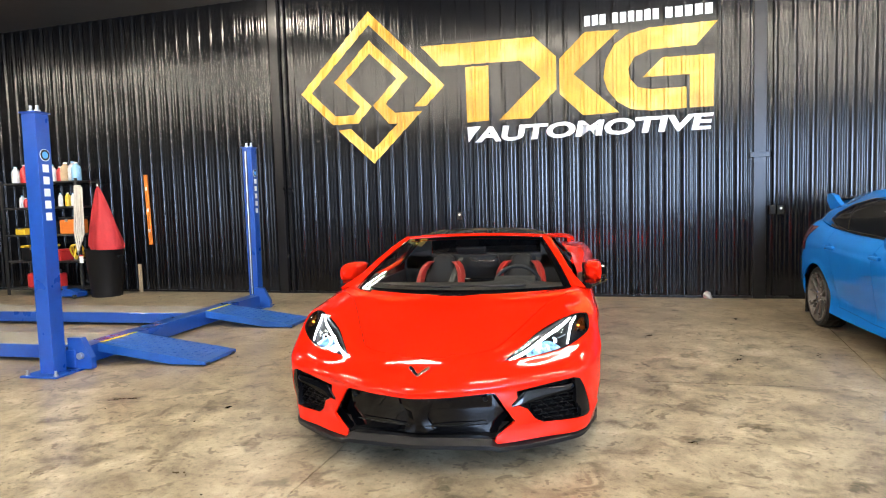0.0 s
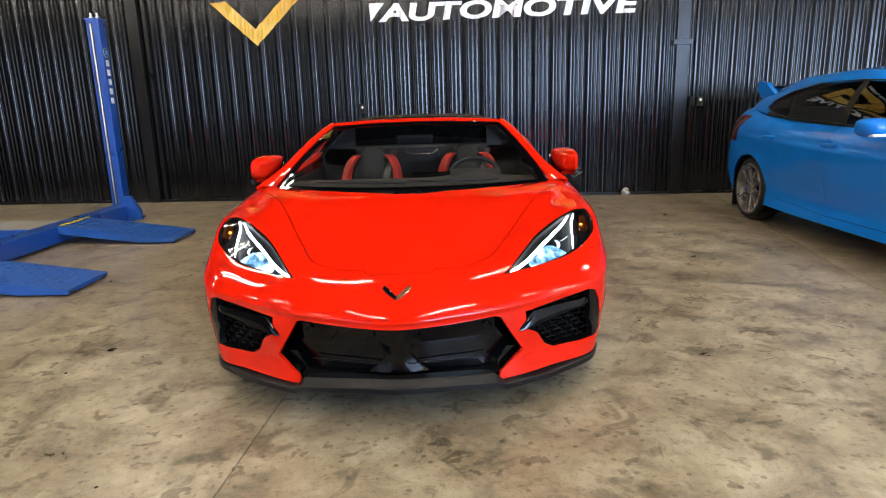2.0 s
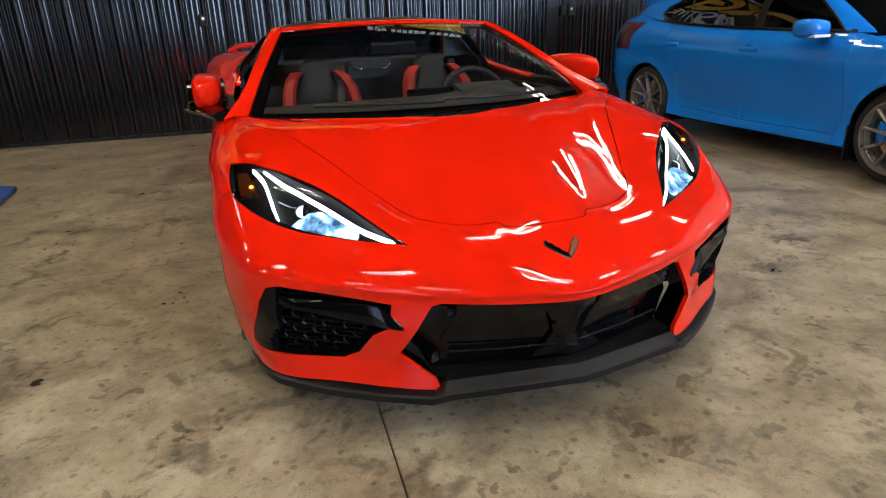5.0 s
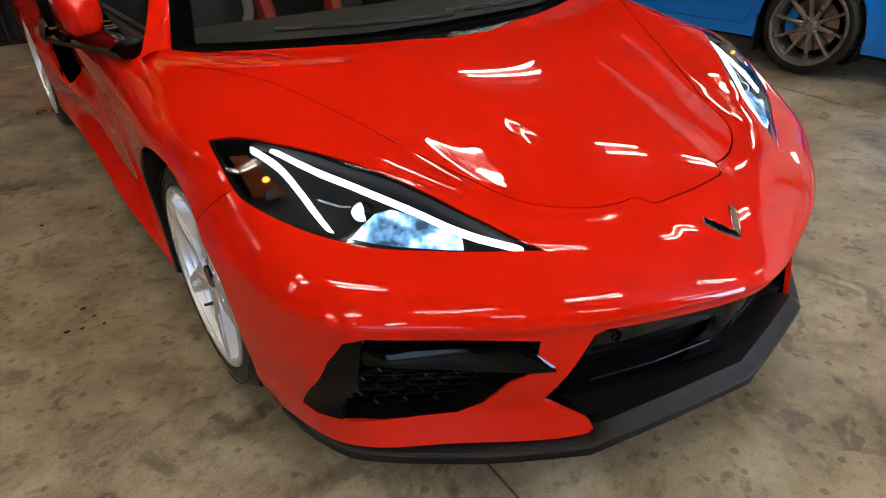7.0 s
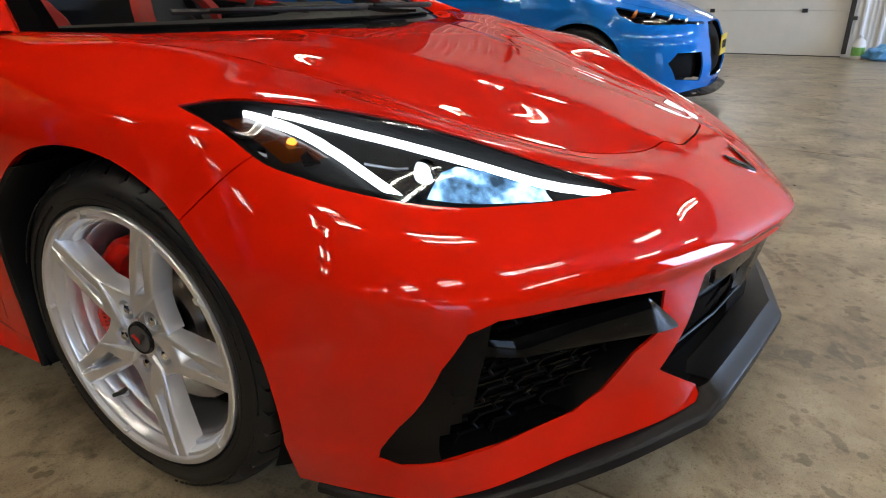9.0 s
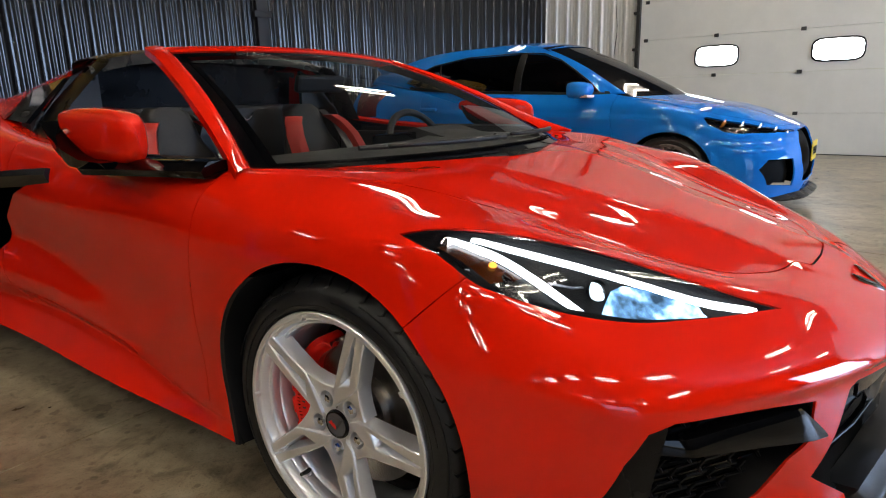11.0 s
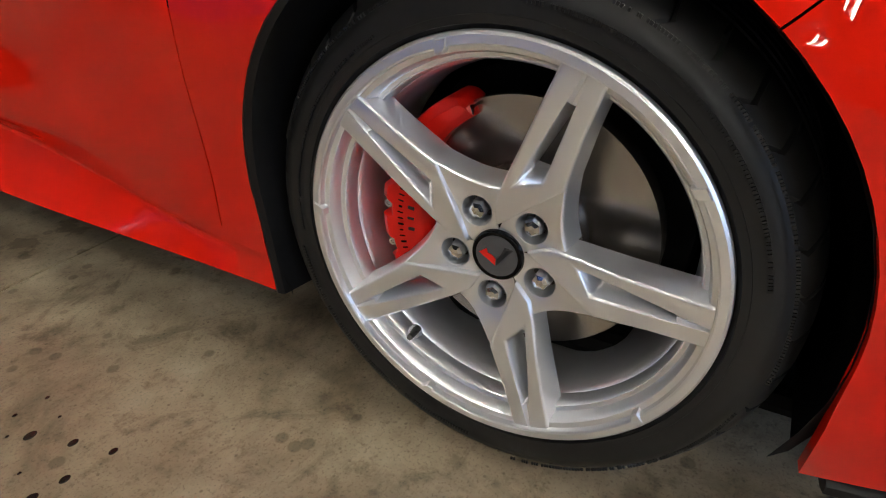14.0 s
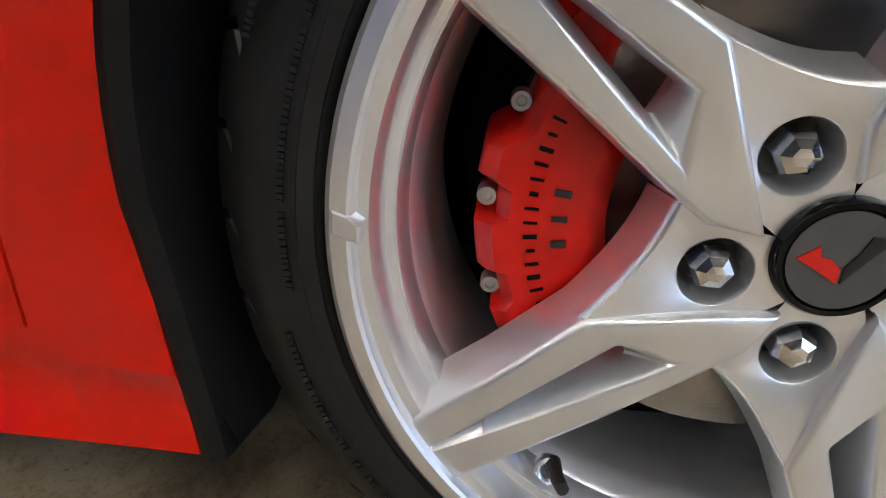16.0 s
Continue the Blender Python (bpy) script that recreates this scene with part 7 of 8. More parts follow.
        for z in np.linspace(.80, 1.06, 8):
            t = (z - .80) / .26
            y0, y1 = 2.98 - .25 * max(0, t - .5) * 2 * .6, 3.34
            rows.append([Vector((s * (sh.at("x", y, z).x + .006), y, z)) for y in np.linspace(y0, y1, 7)])
        loft(tl, rows, False, False)
        part("tail_lamp", tl, TAIL_RED, car, "dark red tail lamp", 40)
    # roof, windscreen, tailgate
    edge = dense(U_EDGE, [6, 6, 8, 6, 6, 4])
    rows = [[Vector((k * p[0], p[1] - .10 * (1 - k * k) * max(0, 1 - max(0, p[1] - 1.2) / .5), p[2] + .045 * (1 - k * k))) for k in np.linspace(-1, 1, 11)] for p in edge if p[1] > 1.17]
    ribbon(rows, BLUE, "roof", car, "blue roof", 40)
    base = dense(B_COWL[:5], [4, 4, 4, 4])
    left = [Vector(p) for p in edge if p[1] <= 1.26]
    rows = []
    for i in range(13):
        v = i / 12
        e = left[min(len(left) - 1, round(v * (len(left) - 1)))]
        row = []
        for u in np.linspace(-1, 1, 15):
            b = base[round(abs(u) * (len(base) - 1))]
            p = Vector((u * (.70 + (e.x - .675)), (b[1]) * (1 - v) + (1.15 + .10 * u * u) * v, b[2] * (1 - v) + (1.44 - .045 * u * u) * v + .02 * math.sin(math.pi * v)))
            row.append(p)
        rows.append(row)
    ribbon(rows, DARK_GLASS, "windscreen", car, "dark windscreen", 60)
    tail = bmesh.new()
    col = [Vector(p) for p in sh.grid[:, -1]]
    loft(tail, [[Vector((k * p.x, p.y + .05 * (1 - k * k), p.z)) for p in col] for k in np.linspace(-1, 1, 9)], False, False)
    part("tailgate", tail, BLUE, car, "blue tailgate", 40)
    rw = [[Vector((k * a, y + .04 * (1 - k * k), z)) for k in np.linspace(-1, 1, 9)] for a, y, z in ((.62, 3.28, 1.12), (.52, 3.22, 1.26), (.48, 3.1, 1.33))]
    ribbon(rw, DARK_GLASS, "rear_window", car, "dark rear window", 60)
    rows = []
    for x in np.linspace(-.60, .60, 17):
        rows.append([(x * .96, 3.08, 1.345), (x * .96, 3.25, 1.366), (x * .96, 3.34, 1.368), (x * .96, 3.34, 1.355), (x * .96, 3.10, 1.328)])
    sp = ribbon(rows, GLOSS_BLACK, "roof_spoiler", car, "black roof spoiler between blue fins", 40, True, True)
    for s in (1, -1):
        part("spoiler_end", prism([(2.85, 1.27), (2.96, 1.325), (3.04, 1.385), (3.16, 1.405), (3.22, 1.395), (3.23, 1.33), (3.12, 1.23)], s * .57, s * .62, "yz"), BLUE, sp)
    # plate with plain bars, lip
    pl = part("number_plate", box(-.155, .155, -.932, -.922, .40, .555, bevel=.004, m=Matrix.Translation((-.06, 0, .02))), NUMBER_YELLOW, car, "yellow front plate with plain dark bars")
    for k in range(5):
        part("plate_bar", box(-.12 + k * .05, -.085 + k * .05, -.935, -.9315, .45, .51, m=Matrix.Translation((-.06, 0, .02))), SATIN_BLACK, pl)
    rows = []
    for x in np.linspace(-.78, .78, 21):
        y = -.90 - .05 * (1 - (x / .78) ** 2) + .28 * (abs(x) / .78) ** 4
        rows.append([(x, y, .15), (x, y - .012, .165), (x, y + .05, .20), (x, y + .10, .15)])
    ribbon(rows, SATIN_BLACK, "front_lip", car, "black front lip", 30, True, True)
    part("underbody", box(-.75, .75, -.6, 3.2, .15, .22, bevel=.02), LINER, car)
    for x in (-.4, .4):
        part("seat", box(x - .22, x + .22, 1.35, 1.5, .5, 1.12, bevel=.06), LEATHER, car)
    return car


blue_car()

# ---- painted signs on the black wall ----


def rib_depth(x):
    """How far the ribbed sheet stands out at x along the wall."""
    t = (x - WEST) % PITCH
    if t > PITCH - 0.034:
        t -= PITCH
    keys = ((-0.034, 0), (-0.018, 0.024), (0.018, 0.024), (0.034, 0), (0.072, 0), (0.080, 0.005), (0.094, 0.005), (0.102, 0), (0.128, 0), (0.136, 0.005), (0.150, 0.005), (0.158, 0), (PITCH, 0))
    for (a, p), (b, q) in zip(keys, keys[1:]):
        if a <= t <= b:
            return p + (q - p) * (t - a) / (b - a)
    return 0.0


def paint_on_ribs(bm, name, mat, label, parent=None):
    """Lays a flat drawing (x along the wall, z up) over the ribs as a coat of paint."""
    x0, x1 = min(v.co.x for v in bm.verts), max(v.co.x for v in bm.verts)
    k = math.floor((x0 - WEST) / PITCH)
    while WEST + k * PITCH < x1 + PITCH:
        for o in (-0.034, -0.018, 0.018, 0.034, 0.072, 0.080, 0.094, 0.102, 0.128, 0.136, 0.150, 0.158):
            x = WEST + k * PITCH + o
            if x0 < x < x1:
                bmesh.ops.bisect_plane(bm, geom=bm.verts[:] + bm.edges[:] + bm.faces[:], dist=1e-6, plane_co=(x, 0, 0), plane_no=(1, 0, 0))
        k += 1
    for v in bm.verts:
        v.co.y = NORTH - rib_depth(v.co.x) - 0.0022
    bmesh.ops.recalc_face_normals(bm, faces=bm.faces)
    if sum(f.normal.y for f in bm.faces) > 0:
        bmesh.ops.reverse_faces(bm, faces=bm.faces)
    return part(name, bm, mat, parent, label)


def flat(outline):
    bm = bmesh.new()
    vs = [bm.verts.new((u, 0, z)) for u, z in outline]
    for tri in tessellate_polygon([[Vector((u, z, 0)) for u, z in outline]]):
        bm.faces.new([vs[i] for i in tri])
    return bm


def wall_sign():
    sign = thing("wall_sign", "gold and white sign painted on the black wall", "sign", ROOM)
    shapes = [
        [(-2.698, 4.47), (-1.48, 3.235), (-1.789, 2.941), (-1.974, 2.946), (-1.679, 3.25), (-2.697, 4.262), (-3.731, 3.28), (-3.316, 2.88), (-3.00, 2.88), (-2.89, 3.01), (-3.32, 3.419), (-2.70, 4.026), (-2.069, 3.404), (-2.45, 3.02),
         (-2.30, 2.872), (-1.856, 2.868), (-2.679, 2.096), (-3.285, 2.66), (-3.06, 2.665), (-2.685, 2.31), (-2.26, 2.705), (-2.40, 2.705), (-2.665, 3.005), (-2.26, 3.40), (-2.70, 3.825), (-3.12, 3.425), (-2.69, 3.0), (-2.93, 2.745), (-3.371, 2.747), (-3.916, 3.276)],
        [(-1.842, 3.847), (-0.103, 3.820), (0.21, 3.51), (0.21, 3.04), (-0.184, 2.648), (-0.643, 2.650), (-0.015, 3.223), (-0.301, 3.494), (-0.785, 3.508), (-1.152, 3.512), (-1.552, 3.522)],
        [(-1.152, 3.475), (-0.787, 3.470), (-0.798, 2.655), (-1.140, 2.645)],
        [(0.255, 3.47), (0.624, 3.815), (1.099, 3.797), (0.457, 3.235), (1.088, 2.648), (0.584, 2.640), (0.255, 2.97)],
        [(2.38, 3.791), (2.109, 3.488), (1.506, 3.484), (1.30, 3.40), (1.216, 3.25), (1.238, 3.103), (1.34, 2.98), (1.503, 2.94), (1.985, 2.935), (1.985, 2.645), (1.501, 2.643), (1.25, 2.68), (1.06, 2.80), (0.93, 2.97), (0.875, 3.15), (0.91, 3.40), (1.03, 3.60), (1.205, 3.716), (1.507, 3.785)],
        [(2.025, 2.648), (2.331, 2.648), (2.345, 3.351), (1.669, 3.361), (1.413, 3.112), (2.025, 3.102)]]
    for pts in shapes:
        if pts:
            paint_on_ribs(flat(pts), "gold_shape", GOLD, "gold painted shape", sign)
    # white word and the plain bars above
    cu = bpy.data.curves.new("word", "FONT")
    cu.body, cu.size, cu.offset, cu.shear = "AUTOMOTIVE", 0.335, 0.0125, 0.12
    tmp = bpy.data.objects.new("word", cu)
    me = bpy.data.meshes.new_from_object(tmp)
    bpy.data.objects.remove(tmp)
    bm = bmesh.new()
    bm.from_mesh(me)
    xs, ys = [v.co.x for v in bm.verts], [v.co.y for v in bm.verts]
    for v in bm.verts:
        v.co = Vector((-1.02 + (v.co.x - min(xs)) / (max(xs) - min(xs)) * 3.352, 0, 2.335 + (v.co.y - min(ys)) / (max(ys) - min(ys)) * .228))
    paint_on_ribs(bm, "white_word", WHITE_PAINT, "white painted word", sign)
    paint_on_ribs(flat([(-1.14, 2.575), (-.93, 2.575), (-1.125, 2.345)]), "white_wedge", WHITE_PAINT, "white painted wedge", sign)
    for a, b, n in ((.617, .94, 3), (1.0, 1.655, 6), (1.71, 2.351, 5)):
        w = (b - a) / n
        for k in range(n):
            paint_on_ribs(flat([(a + k * w, 3.89), (a + k * w + w * .74, 3.89), (a + k * w + w * .74, 4.035), (a + k * w, 4.035)]), "white_bar", WHITE_PAINT, "white painted bar", sign)


wall_sign()


def outlet(u, z):
    o = thing("wall_outlet", "black wall outlet box with a pale socket", "outlet", ROOM @ pose(u, NORTH, z), "wall outlets")
    part("box", box(-.038, .038, -.062, -.002, -.06, .06, bevel=.005), BLACK_PLASTIC, o)
    part("socket", lathe([(0, -.004), (.014, -.004), (.016, 0)], 18, "y", Matrix.Translation((.0, -.063, .02))), WHITE_PLASTIC, o)
    part("socket", lathe([(0, -.004), (.022, -.004), (.024, 0)], 18, "y", Matrix.Translation((.0, -.063, -.025))), BLACK_PLASTIC, o)


outlet(-1.287, 1.23)
outlet(3.16, 1.21)
pipe = thing("switch_box", "black switch box with a round pale knob", "switch", ROOM @ pose(3.06, NORTH, 1.21))
part("box", box(-.035, .035, -.055, -.002, -.06, .06, bevel=.005), BLACK_PLASTIC, pipe)
rag = thing("rag", "small grey crumpled rag against the wall", "rag", ROOM @ pose(2.246, NORTH - .11, 0))
bm = bmesh.new()
bmesh.ops.create_icosphere(bm, subdivisions=3, radius=.06)
for v in bm.verts:
    v.co *= 1 + .5 * (noise.noise(v.co * 22) - .1)
    v.co.z = max(0, v.co.z + .045)
part("cloth", bm, grained("grey_cloth", (.35, .34, .33), .8, 0, 60, .2, .3), rag, smooth=60)


# ---- sectional door and plain door in the east wall ----
def sectional_door():
    door = thing("door_1", "white sectional vehicle door with two bright windows", "door", ROOM @ pose(EAST, 0, 0), kind="structure")
    h = .622
    wins = ((.16, .855), (1.865, 2.56))
    for k in range(6):
        z0, z1 = k * h + .002, min(GDH, (k + 1) * h) - .002
        bm = bmesh.new()
        if k == 2:
            vs = [GD0] + [q for w in wins for q in w] + [GD1]
            za, zb = 1.37, 1.72
            for a, b in ((GD0, .16), (.855, 1.865), (2.56, GD1)):
                add_box(bm, .0, .05, a, b, z0, z1)
            for a, b in wins:
                add_box(bm, .0, .05, a, b, z0, za)
                add_box(bm, .0, .05, a, b, zb, z1)
        else:
            add_box(bm, .0, .05, GD0, GD1, z0, z1, bevel=.005)
        p = part("door_section", bm, DOOR_WHITE, door)
        add = bmesh.new()
        for zz in (z0 + .14, z0 + .30, z0 + .46):
            if k != 2 or zz < 1.36:
                add_box(add, -.002, .001, GD0 + .02, GD1 - .02, zz, zz + .004)
        if len(add.faces):
            tagged(part("groove", add, DOOR_WHITE, p), kind="stuff")
        else:
            add.free()
        if k == 2:
            for a, b in wins:
                ring_o, ring_i = [], []
                for j in range(40):
                    t = 2 * math.pi * j / 40
                    c, s = math.cos(t), math.sin(t)
                    for lst, g in ((ring_o, .0), (ring_i, -.022)):
                        rr = .12
                        hw, hh = (b - a) / 2 + g, .175 + g
                        lst.append(((a + b) / 2 + math.copysign(abs(c) ** .42, c) * hw, 1.545 + math.copysign(abs(s) ** .55, s) * hh))
                fr = bmesh.new()
                big = [((a + b) / 2 + math.copysign(1, math.cos(2 * math.pi * j / 40)) * ((b - a) / 2) * min(1, abs(math.cos(2 * math.pi * j / 40)) * 1.42), 1.545 + math.copysign(1, math.sin(2 * math.pi * j / 40)) * .175 * min(1, abs(math.sin(2 * math.pi * j / 40)) * 1.42)) for j in range(40)]
                loft(fr, [[(-.001, y, z) for y, z in big], [(-.001, y, z) for y, z in ring_o]], False)
                part("window_corner", fr, DOOR_WHITE, p)
                fr = bmesh.new()
                loft(fr, [[(.0, y, z) for y, z in ring_o], [(-.012, y, z) for y, z in ring_o], [(-.012, y, z) for y, z in ring_i], [(.02, y, z) for y, z in ring_i]], False)
                wf = part("window_frame", fr, SATIN_BLACK, p, "dark rounded window frame", 30)
                pane = bmesh.new()
                pane.faces.new([pane.verts.new((.012, y, z)) for y, z in ring_i])
                part("pane", pane, DAY_PANE, wf, "bright daylight pane")
        for v in (GD0 + .55, GD0 + 1.80, GD0 + 3.05, GD1 - .1):
            if 0 < k < 6:
                hinge = part("hinge", box(-.022, .0, v - .035, v + .035, z0 - .03, z0 + .025, bevel=.004), DARK_IRON, p, "dark steel hinge")
    for v, s in ((GD0, -1), (GD1, 1)):
        part("door_track", box(-.09, -.02, v + s * .03 - .03, v + s * .03 + .03, .05, GDH), DARK_IRON, door, "dark steel door track")
        for z in (.5, 1.1, 1.7, 2.3, 2.9):
            part("track_bracket", box(-.10, -.0, v + s * .06 - .05, v + s * .06 + .05, z, z + .05, bevel=.004), DARK_IRON, door)
    part("door_seal", box(-.005, .055, GD0, GD1, 0, .012), RUBBER, door)


sectional_door()


def plain_door():
    door = thing("door_2", "closed beige steel door with a lever handle", "door", ROOM @ pose(EAST, 0, 0), kind="structure")
    part("leaf", box(.02, .07, MD0, MD1, .01, 2.09, bevel=.004), DOOR_BEIGE, door)
    for a, b, z0, z1 in ((MD0 - .06, MD0, 0, 2.16), (MD1, MD1 + .06, 0, 2.16), (MD0, MD1, 2.1, 2.16)):
        part("frame", box(-.03, .08, a, b, z0, z1, bevel=.004), WHITE_STEEL, door)
    hd = part("handle_plate", box(.005, .02, MD1 - .10, MD1 - .05, .95, 1.17, bevel=.006), ZINC, door, "steel handle plate")
    part("handle", tube([(.005, MD1 - .075, 1.02), (-.045, MD1 - .075, 1.02), (-.05, MD1 - .17, 1.02)], .010, 10), ZINC, hd, "lever handle")
    part("closer", box(-.04, .02, MD0 + .1, MD0 + .42, 2.0, 2.06, bevel=.008), DARK_IRON, door)


plain_door()
for v, w, mt in ((-1.00, .045, BLACK_PLASTIC), (-1.12, .05, ZINC)):
    sb = thing("switch_box", "small box on the white wall beside the door", "switch", ROOM @ pose(EAST, v, 1.22), "switch boxes")
    part("box", box(-.09, -.022, -w, w, -.09, .09, bevel=.008), mt, sb)
    part("conduit", tube([(-.045, 0, .09), (-.045, 0, 3.0)], .013, 8), ZINC, sb)
cable = thing("cable", "thin dark cable hanging on the white wall", "cable", ROOM @ pose(EAST, 3.95, 0))
part("cord", tube([(-.03, .02 * math.sin(k), 1.35 + k * .16) for k in range(16)], .006, 6), BLACK_PLASTIC, cable)
jug = thing("bottle", "white plastic bottle with a green label on the floor", "bottle", ROOM @ pose(EAST - .25, -1.02, 0))
part("body", lathe([(0, 0), (.075, 0), (.08, .01), (.08, .20), (.06, .25), (.025, .275), (.025, .29)], 22), WHITE_PLASTIC, jug, smooth=40)
part("label", lathe([(.0812, .05), (.0812, .16)], 22), grained("green_label", (.18, .45, .12), .5, 0, 30, .2, 0), jug)
part("cap", lathe([(.028, .285), (.028, .315), (0, .318)], 16), WHITE_PLASTIC, jug, smooth=40)
bag = thing("plastic_bag", "crumpled blue plastic bag on the floor", "bag", ROOM @ pose(EAST - .3, -1.33, 0))
bm = bmesh.new()
bmesh.ops.create_icosphere(bm, subdivisions=4, radius=.16)
for v in bm.verts:
    v.co = Vector((v.co.x * 1.1, v.co.y * 1.4, max(0, v.co.z * .75 + .07))) * (1 + .35 * noise.noise(v.co * 12))
    v.co.z = max(0, v.co.z)
part("sheet", bm, grained("blue_plastic", (.10, .32, .62), .3, 0, 30, .2, .2), bag, smooth=25)

# oil drops on the floor
drops = thing("oil_drops", "dark oil drops on the concrete floor", "oil drops", kind="stuff")
random.seed(4)
bm = bmesh.new()
for cx, cy, n, spread in ((-1.649, -.039, 5, .012), (-1.6, 1.6, 9, .35), (-2.2, -.4, 8, .6), (1.9, .2, 9, .8), (1.6, 2.4, 8, .7), (.7, -1.6, 4, .5)):
    for _ in range(n):
        x, y, r = cx + random.gauss(0, spread), cy + random.gauss(0, spread), random.uniform(.003, .0085) * (2.2 if spread < .03 else 1)
        if abs(x) < .9 and -.9 < y < 3.6:
            continue
        add_lathe(bm, [(0, .0012), (r * .8, .0011), (r, .0003)], 10, m=Matrix.Translation((x, y, 0)) @ Matrix.Diagonal((1, random.uniform(.6, 1), 1, 1)))
for x, y, r in ((-1.193, .603, .010), (-1.257, .497, .010), (-1.217, .487, .008), (-1.155, .472, .007), (-1.172, .536, .008), (-1.134, .655, .004), (-1.18, .662, .004), (-1.21, .63, .003), (-1.15, .60, .003), (-1.24, .55, .003)):
    add_lathe(bm, [(0, .0012), (r * .8, .0011), (r, .0003)], 12, m=Matrix.Translation((x, y, 0)) @ Matrix.Diagonal((1, .75, 1, 1)))
part("drops", bm, OIL, drops)


# ---- left corner: shelf, bin, level ----
def shelf_corner():
    HERE = ROOM @ pose(.10, 0, 0)
    U0, U1, V0, V1 = -9.75, -8.06, 4.72, 5.2
    sh = thing("shelf_unit", "black steel shelf crowded with workshop supplies", "shelf", HERE)
    levels = (.12, .62, 1.09, 1.58, 2.02)
    for u in (U0, U1):
        for v in (V0, V1):
            part("upright", box(u - .02, u + .02, v - .02, v + .02, 0, 2.06, bevel=.003), DARK_IRON, sh)
    for z in levels:
        part("shelf_board", box(U0, U1, V0, V1, z - .03, z, bevel=.004), DARK_IRON, sh)
    part("hook_arm", tube([(U1, V0, 2.0), (U1 + .32, V0, 2.0), (U1 + .36, V0 - .02, 1.93)], .010, 8), DARK_IRON, sh)
    cols = {"white": WHITE_PLASTIC, "red": grained("red_plastic", (.55, .03, .03), .4, 0, 30, .15, .05), "yellow": grained("yellow_plastic", (.72, .45, .03), .4, 0, 30, .15, .05), "black": BLACK_PLASTIC,
            "blue": grained("blue_liquid_jug", (.30, .55, .75), .25, 0, 20, .1, 0), "orange": grained("orange_plastic", (.75, .20, .03), .4, 0, 30, .1, 0), "tan": grained("cardboard", (.42, .30, .18), .8, 0, 30, .15, .1)}
    random.seed(11)

    def jug(u, z, h, r, col, label):
        b = thing("jug", label, "jug", HERE @ pose(u, V0 + random.uniform(.08, .22), z), "jugs on the shelf")
        part("body", lathe([(0, 0), (r * .95, 0), (r, .01), (r, h * .62), (r * .8, h * .78), (r * .35, h * .9), (r * .35, h * .94)], 14), cols[col], b, smooth=40)
        part("cap", lathe([(r * .4, h * .93), (r * .4, h), (0, h)], 12), cols["white" if col != "white" else "blue"], b, smooth=40)
        part("grip", tube([(r * .9, 0, h * .35), (r * 1.25, 0, h * .5), (r * 1.1, 0, h * .7), (r * .55, 0, h * .8)], r * .13, 6), cols[col], b, smooth=50)

    def crate(u, z, w, h, d, col, label, cat="box"):
        b = thing(cat.replace(" ", "_"), label, cat, HERE @ pose(u, V0 + .03 + d / 2, z), cat + " on the shelf")
        part("body", box(-w / 2, w / 2, -d / 2, d / 2, 0, h * .86, bevel=min(w, h) * .08), cols[col], b)
        part("lid", box(-w / 2 - .006, w / 2 + .006, -d / 2 - .006, d / 2 + .006, h * .86, h, bevel=.01), cols["black" if col != "black" else "yellow"] if random.random() < .5 else cols[col], b)
        part("latch", box(-.03, .03, -d / 2 - .014, -d / 2 - .004, h * .72, h * .9, bevel=.003), ZINC, b)

    for k, u in enumerate((-9.55, -9.36, -9.18, -8.98, -8.42, -8.27, -8.14)):
        jug(u, 2.02, (.30, .33, .26, .28, .33, .34, .32)[k], (.07, .075, .06, .065, .085, .08, .08)[k], ("white", "red", "white", "tan", "tan", "white", "blue")[k], ("white plastic jug", "red and white plastic jug", "white plastic jug", "tan plastic jug", "tan plastic jug", "white plastic jug", "pale blue washer fluid jug")[k] + " on the top shelf")
    for k, u in enumerate((-9.5, -9.3, -9.05, -8.85, -8.5, -8.25)):
        jug(u, 1.58, random.uniform(.16, .28), random.uniform(.035, .06), ("white", "red", "orange", "black", "white", "white")[k], "small can of workshop fluid on the shelf")
    crate(-9.42, 1.09, .22, .14, .3, "yellow", "yellow power tool case on the shelf", "tool case")
    crate(-9.0, 1.09, .22, .28, .25, "red", "red plastic canister on the shelf", "canister")
    crate(-8.35, 1.09, .34, .30, .3, "orange", "orange carton of supplies on the shelf", "carton")
    crate(-9.18, .62, .5, .28, .36, "black", "black tool box on the shelf", "tool box")
    crate(-8.76, .62, .28, .10, .3, "orange", "orange tool tray on the shelf", "tray")
    strap = thing("ratchet_strap", "bundle of yellow lashing strap on the shelf", "strap", HERE @ pose(-8.28, V0 + .16, .62))
    for k in range(5):
        ring = [(.11 * math.cos(q) * (1 - .08 * k) + .02 * math.sin(3 * q + k), .05 * math.sin(2 * q + k) + .02 * k - .04, .15 + .13 * math.sin(q) * (1 - .06 * k)) for q in np.linspace(0, 2 * math.pi, 25)]
        part("coil", tube(ring, .016, 6), cols["yellow"], strap, smooth=60)
    part("buckle", box(-.05, .05, -.06, -.02, 0, .05, bevel=.008), ZINC, strap)
    drill = thing("power_drill", "yellow and black cordless drill on the shelf", "drill", HERE @ pose(-9.12, V0 + .12, 1.09))
    part("body", lathe([(0, -.10), (.032, -.095), (.036, -.02), (.034, .05), (.022, .075), (0, .08)], 16, "x", Matrix.Translation((0, 0, .17))), cols["yellow"], drill, smooth=45)
    part("grip", box(-.075, -.035, -.018, .018, .04, .15, bevel=.012), cols["black"], drill)
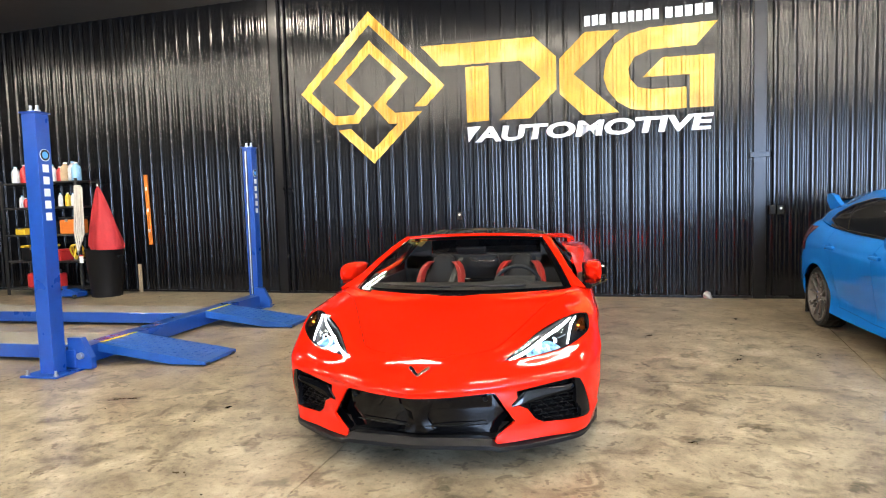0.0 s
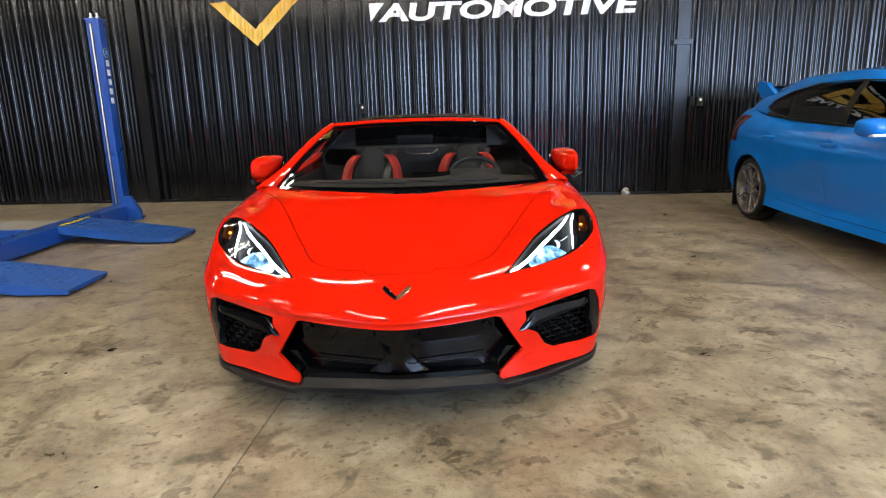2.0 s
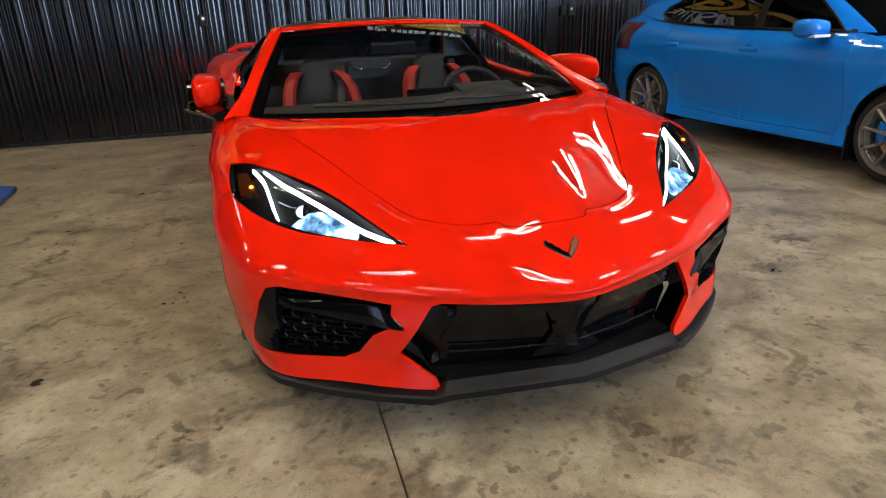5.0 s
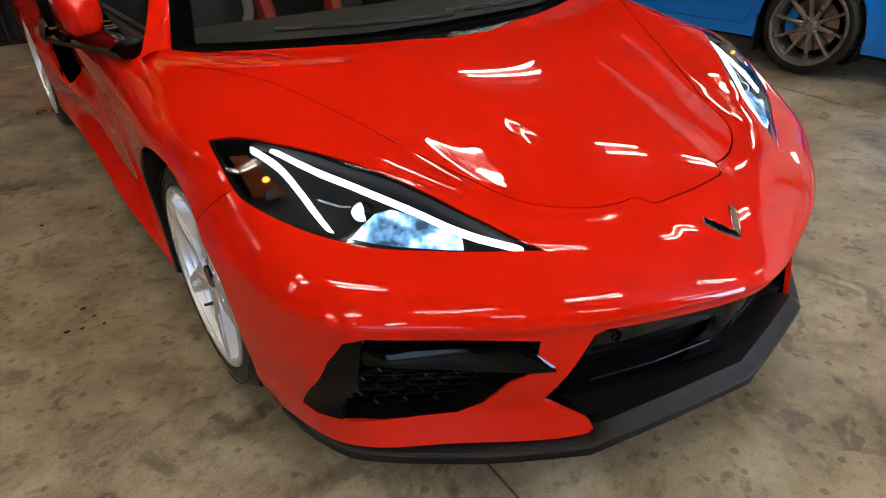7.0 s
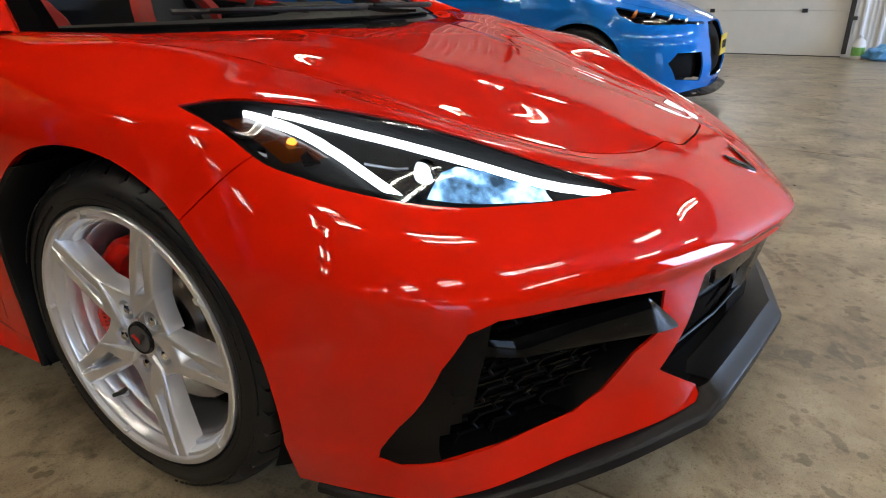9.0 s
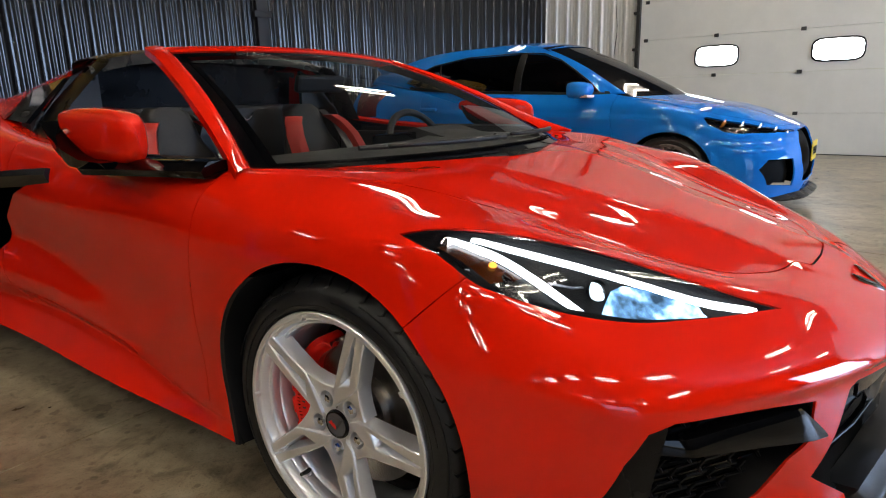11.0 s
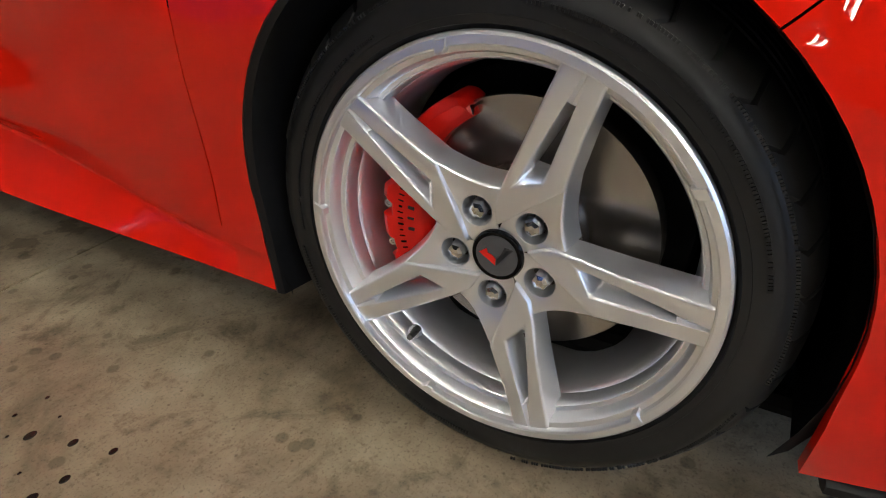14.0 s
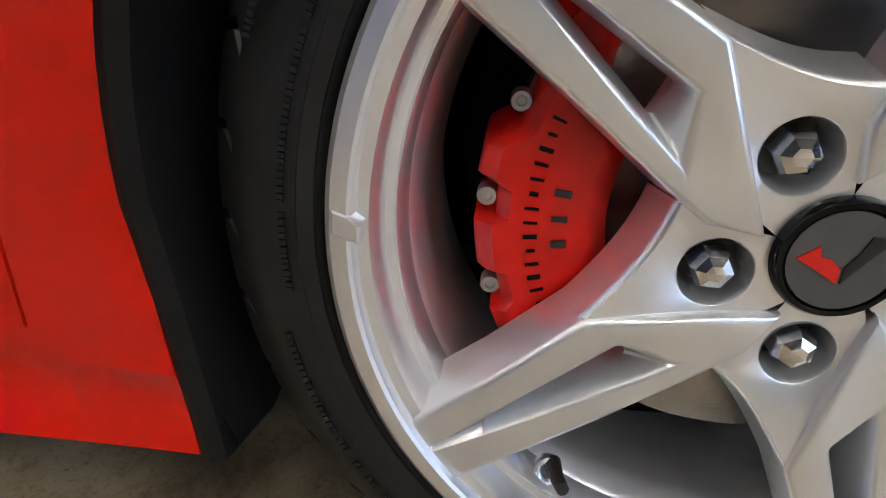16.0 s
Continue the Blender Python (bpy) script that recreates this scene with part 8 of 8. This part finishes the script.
    part("battery", box(-.10, .0, -.035, .035, 0, .045, bevel=.008), cols["yellow"], drill)
    part("chuck", lathe([(.020, .075), (.018, .11), (.006, .13), (0, .13)], 12, "x", Matrix.Translation((0, 0, .17))), cols["black"], drill, smooth=45)
    crate(-8.68, 1.09, .2, .22, .28, "black", "black tool case on the shelf", "tool case")
    crate(-8.62, .62, .16, .2, .3, "red", "red plastic canister on the shelf", "canister")
    for k, u in enumerate((-8.78, -8.60, -8.40, -8.15)):
        jug(u, 1.58, (.22, .17, .24, .15)[k], (.045, .04, .05, .045)[k], ("tan", "black", "yellow", "white")[k], "small bottle of workshop fluid on the shelf")
    for k, u in enumerate((-8.80, -8.62)):
        jug(u, 2.02, (.31, .27)[k], (.075, .06)[k], ("white", "red")[k], ("white", "red")[k] + " plastic jug on the top shelf")
    for u in (-9.24, -8.88):
        g = thing("fuel_can", "red plastic fuel can on the lowest shelf", "fuel can", HERE @ pose(u, V0 + .2, .12), "fuel cans")
        part("body", box(-.17, .17, -.12, .12, 0, .27, bevel=.035), cols["red"], g)
        part("grip", tube([(-.12, 0, .25), (-.09, 0, .33), (.06, 0, .33), (.09, 0, .25)], .016, 8), cols["red"], g, smooth=50)
        part("spout", lathe([(.03, .26), (.026, .33), (0, .335)], 12, m=Matrix.Translation((.13, 0, 0))), cols["black"], g)
    jk = thing("floor_jack", "small blue trolley jack beside the shelf", "jack", HERE @ pose(-8.15, 4.55, 0))
    part("frame", prism([(-.2, .03), (.25, .03), (.25, .10), (.05, .16), (-.2, .12)], -.1, .1, "xz"), LIFT_BLUE, jk)
    for u in (-.16, .2):
        for v in (-.12, .12):
            part("castor", lathe([(0, -.02), (.035, -.02), (.035, .02), (0, .02)], 14, "y", Matrix.Translation((u, v, .035))), DARK_IRON, jk)
    part("saddle", lathe([(0, .20), (.05, .20), (.04, .15), (.02, .1)], 16, m=Matrix.Translation((-.12, 0, 0))), LIFT_BLUE, jk)
    rope = thing("rope", "thick white rope looped over the shelf post", "rope", HERE @ pose(-8.0, V0 - .06, 0))
    for k in range(4):
        x = k * .035 - .04
        part("loop", tube([(x, .02, 1.93), (x + .01, -.02, 1.6), (x - .02 + .01 * k, -.03, 1.15), (x + .02, -.02, .72 + .08 * k), (x + .04, .0, 1.1), (x + .03, .02, 1.9)], .016, 7), grained("white_rope", (.62, .58, .50), .8, 0, 90, .2, .5), rope, smooth=60)
    bn = thing("trash_can", "large black plastic trash can", "trash can", HERE @ pose(-7.62, 4.80, 0))
    part("body", lathe([(0, .02), (.24, .0), (.245, .02), (.30, .78), (.315, .80), (.315, .83), (.295, .83), (.285, .78), (.235, .05), (0, .05)], 36), BLACK_PLASTIC, bn, smooth=40)
    for s in (-1, 1):
        part("grip", box(s * .33 - .025, s * .33 + .025, -.06, .06, .68, .72, bevel=.01), BLACK_PLASTIC, bn)
    part("paper_label", box(-.28, -.20, -.262, -.258, .60, .74), WHITE_PLASTIC, bn, "white paper label")
    part("label_stripe", box(-.28, -.20, -.266, -.2625, .715, .74), cols["red"], bn, "red stripe on the label")
    sack = thing("laundry_sack", "red cloth sack hanging from the shelf arm", "sack", HERE @ pose(-7.60, V0 - .0, .80))
    rings = []
    for k in range(15):
        t = k / 14
        z = 1.08 * (1 - t) + .02
        r = .012 + .30 * t ** .8 * (1 if t < .93 else .85)
        rings.append([((1 + .10 * math.sin(5 * a + 3 * t) + .06 * math.sin(9 * a)) * r * math.cos(a) + .13 * t, (1 + .10 * math.sin(5 * a + 3 * t)) * r * .75 * math.sin(a), z) for a in np.linspace(0, 2 * math.pi, 32, endpoint=False)])
    bm = bmesh.new()
    loft(bm, rings)
    bmesh.ops.recalc_face_normals(bm, faces=bm.faces)
    part("cloth", bm, grained("red_cloth", (.42, .02, .025), .75, 0, 60, .2, .3), sack, smooth=50)
    part("cord", tube([(0, 0, 1.08), (-.01, 0, 1.14)], .012, 6), WHITE_PLASTIC, sack)
    lv = thing("spirit_level", "orange spirit level leaning on the black wall", "level", ROOM @ pose(-7.02, NORTH - .05, .85, 0, -1.6, 0))
    part("bar", box(-.035, .035, -.014, .014, 0, 1.25, bevel=.004), cols["orange"], lv)
    for z in (.25, .62, 1.0):
        part("vial", box(-.022, .022, -.017, -.013, z - .03, z + .03, bevel=.003), WHITE_PLASTIC, lv)
    bd = thing("board", "pale wooden board leaning on the wall", "board", ROOM @ pose(-7.28, NORTH - .07, 0))
    part("plank", box(-.03, .03, -.015, .015, 0, .5, bevel=.003), cols["tan"], bd)


shelf_corner()
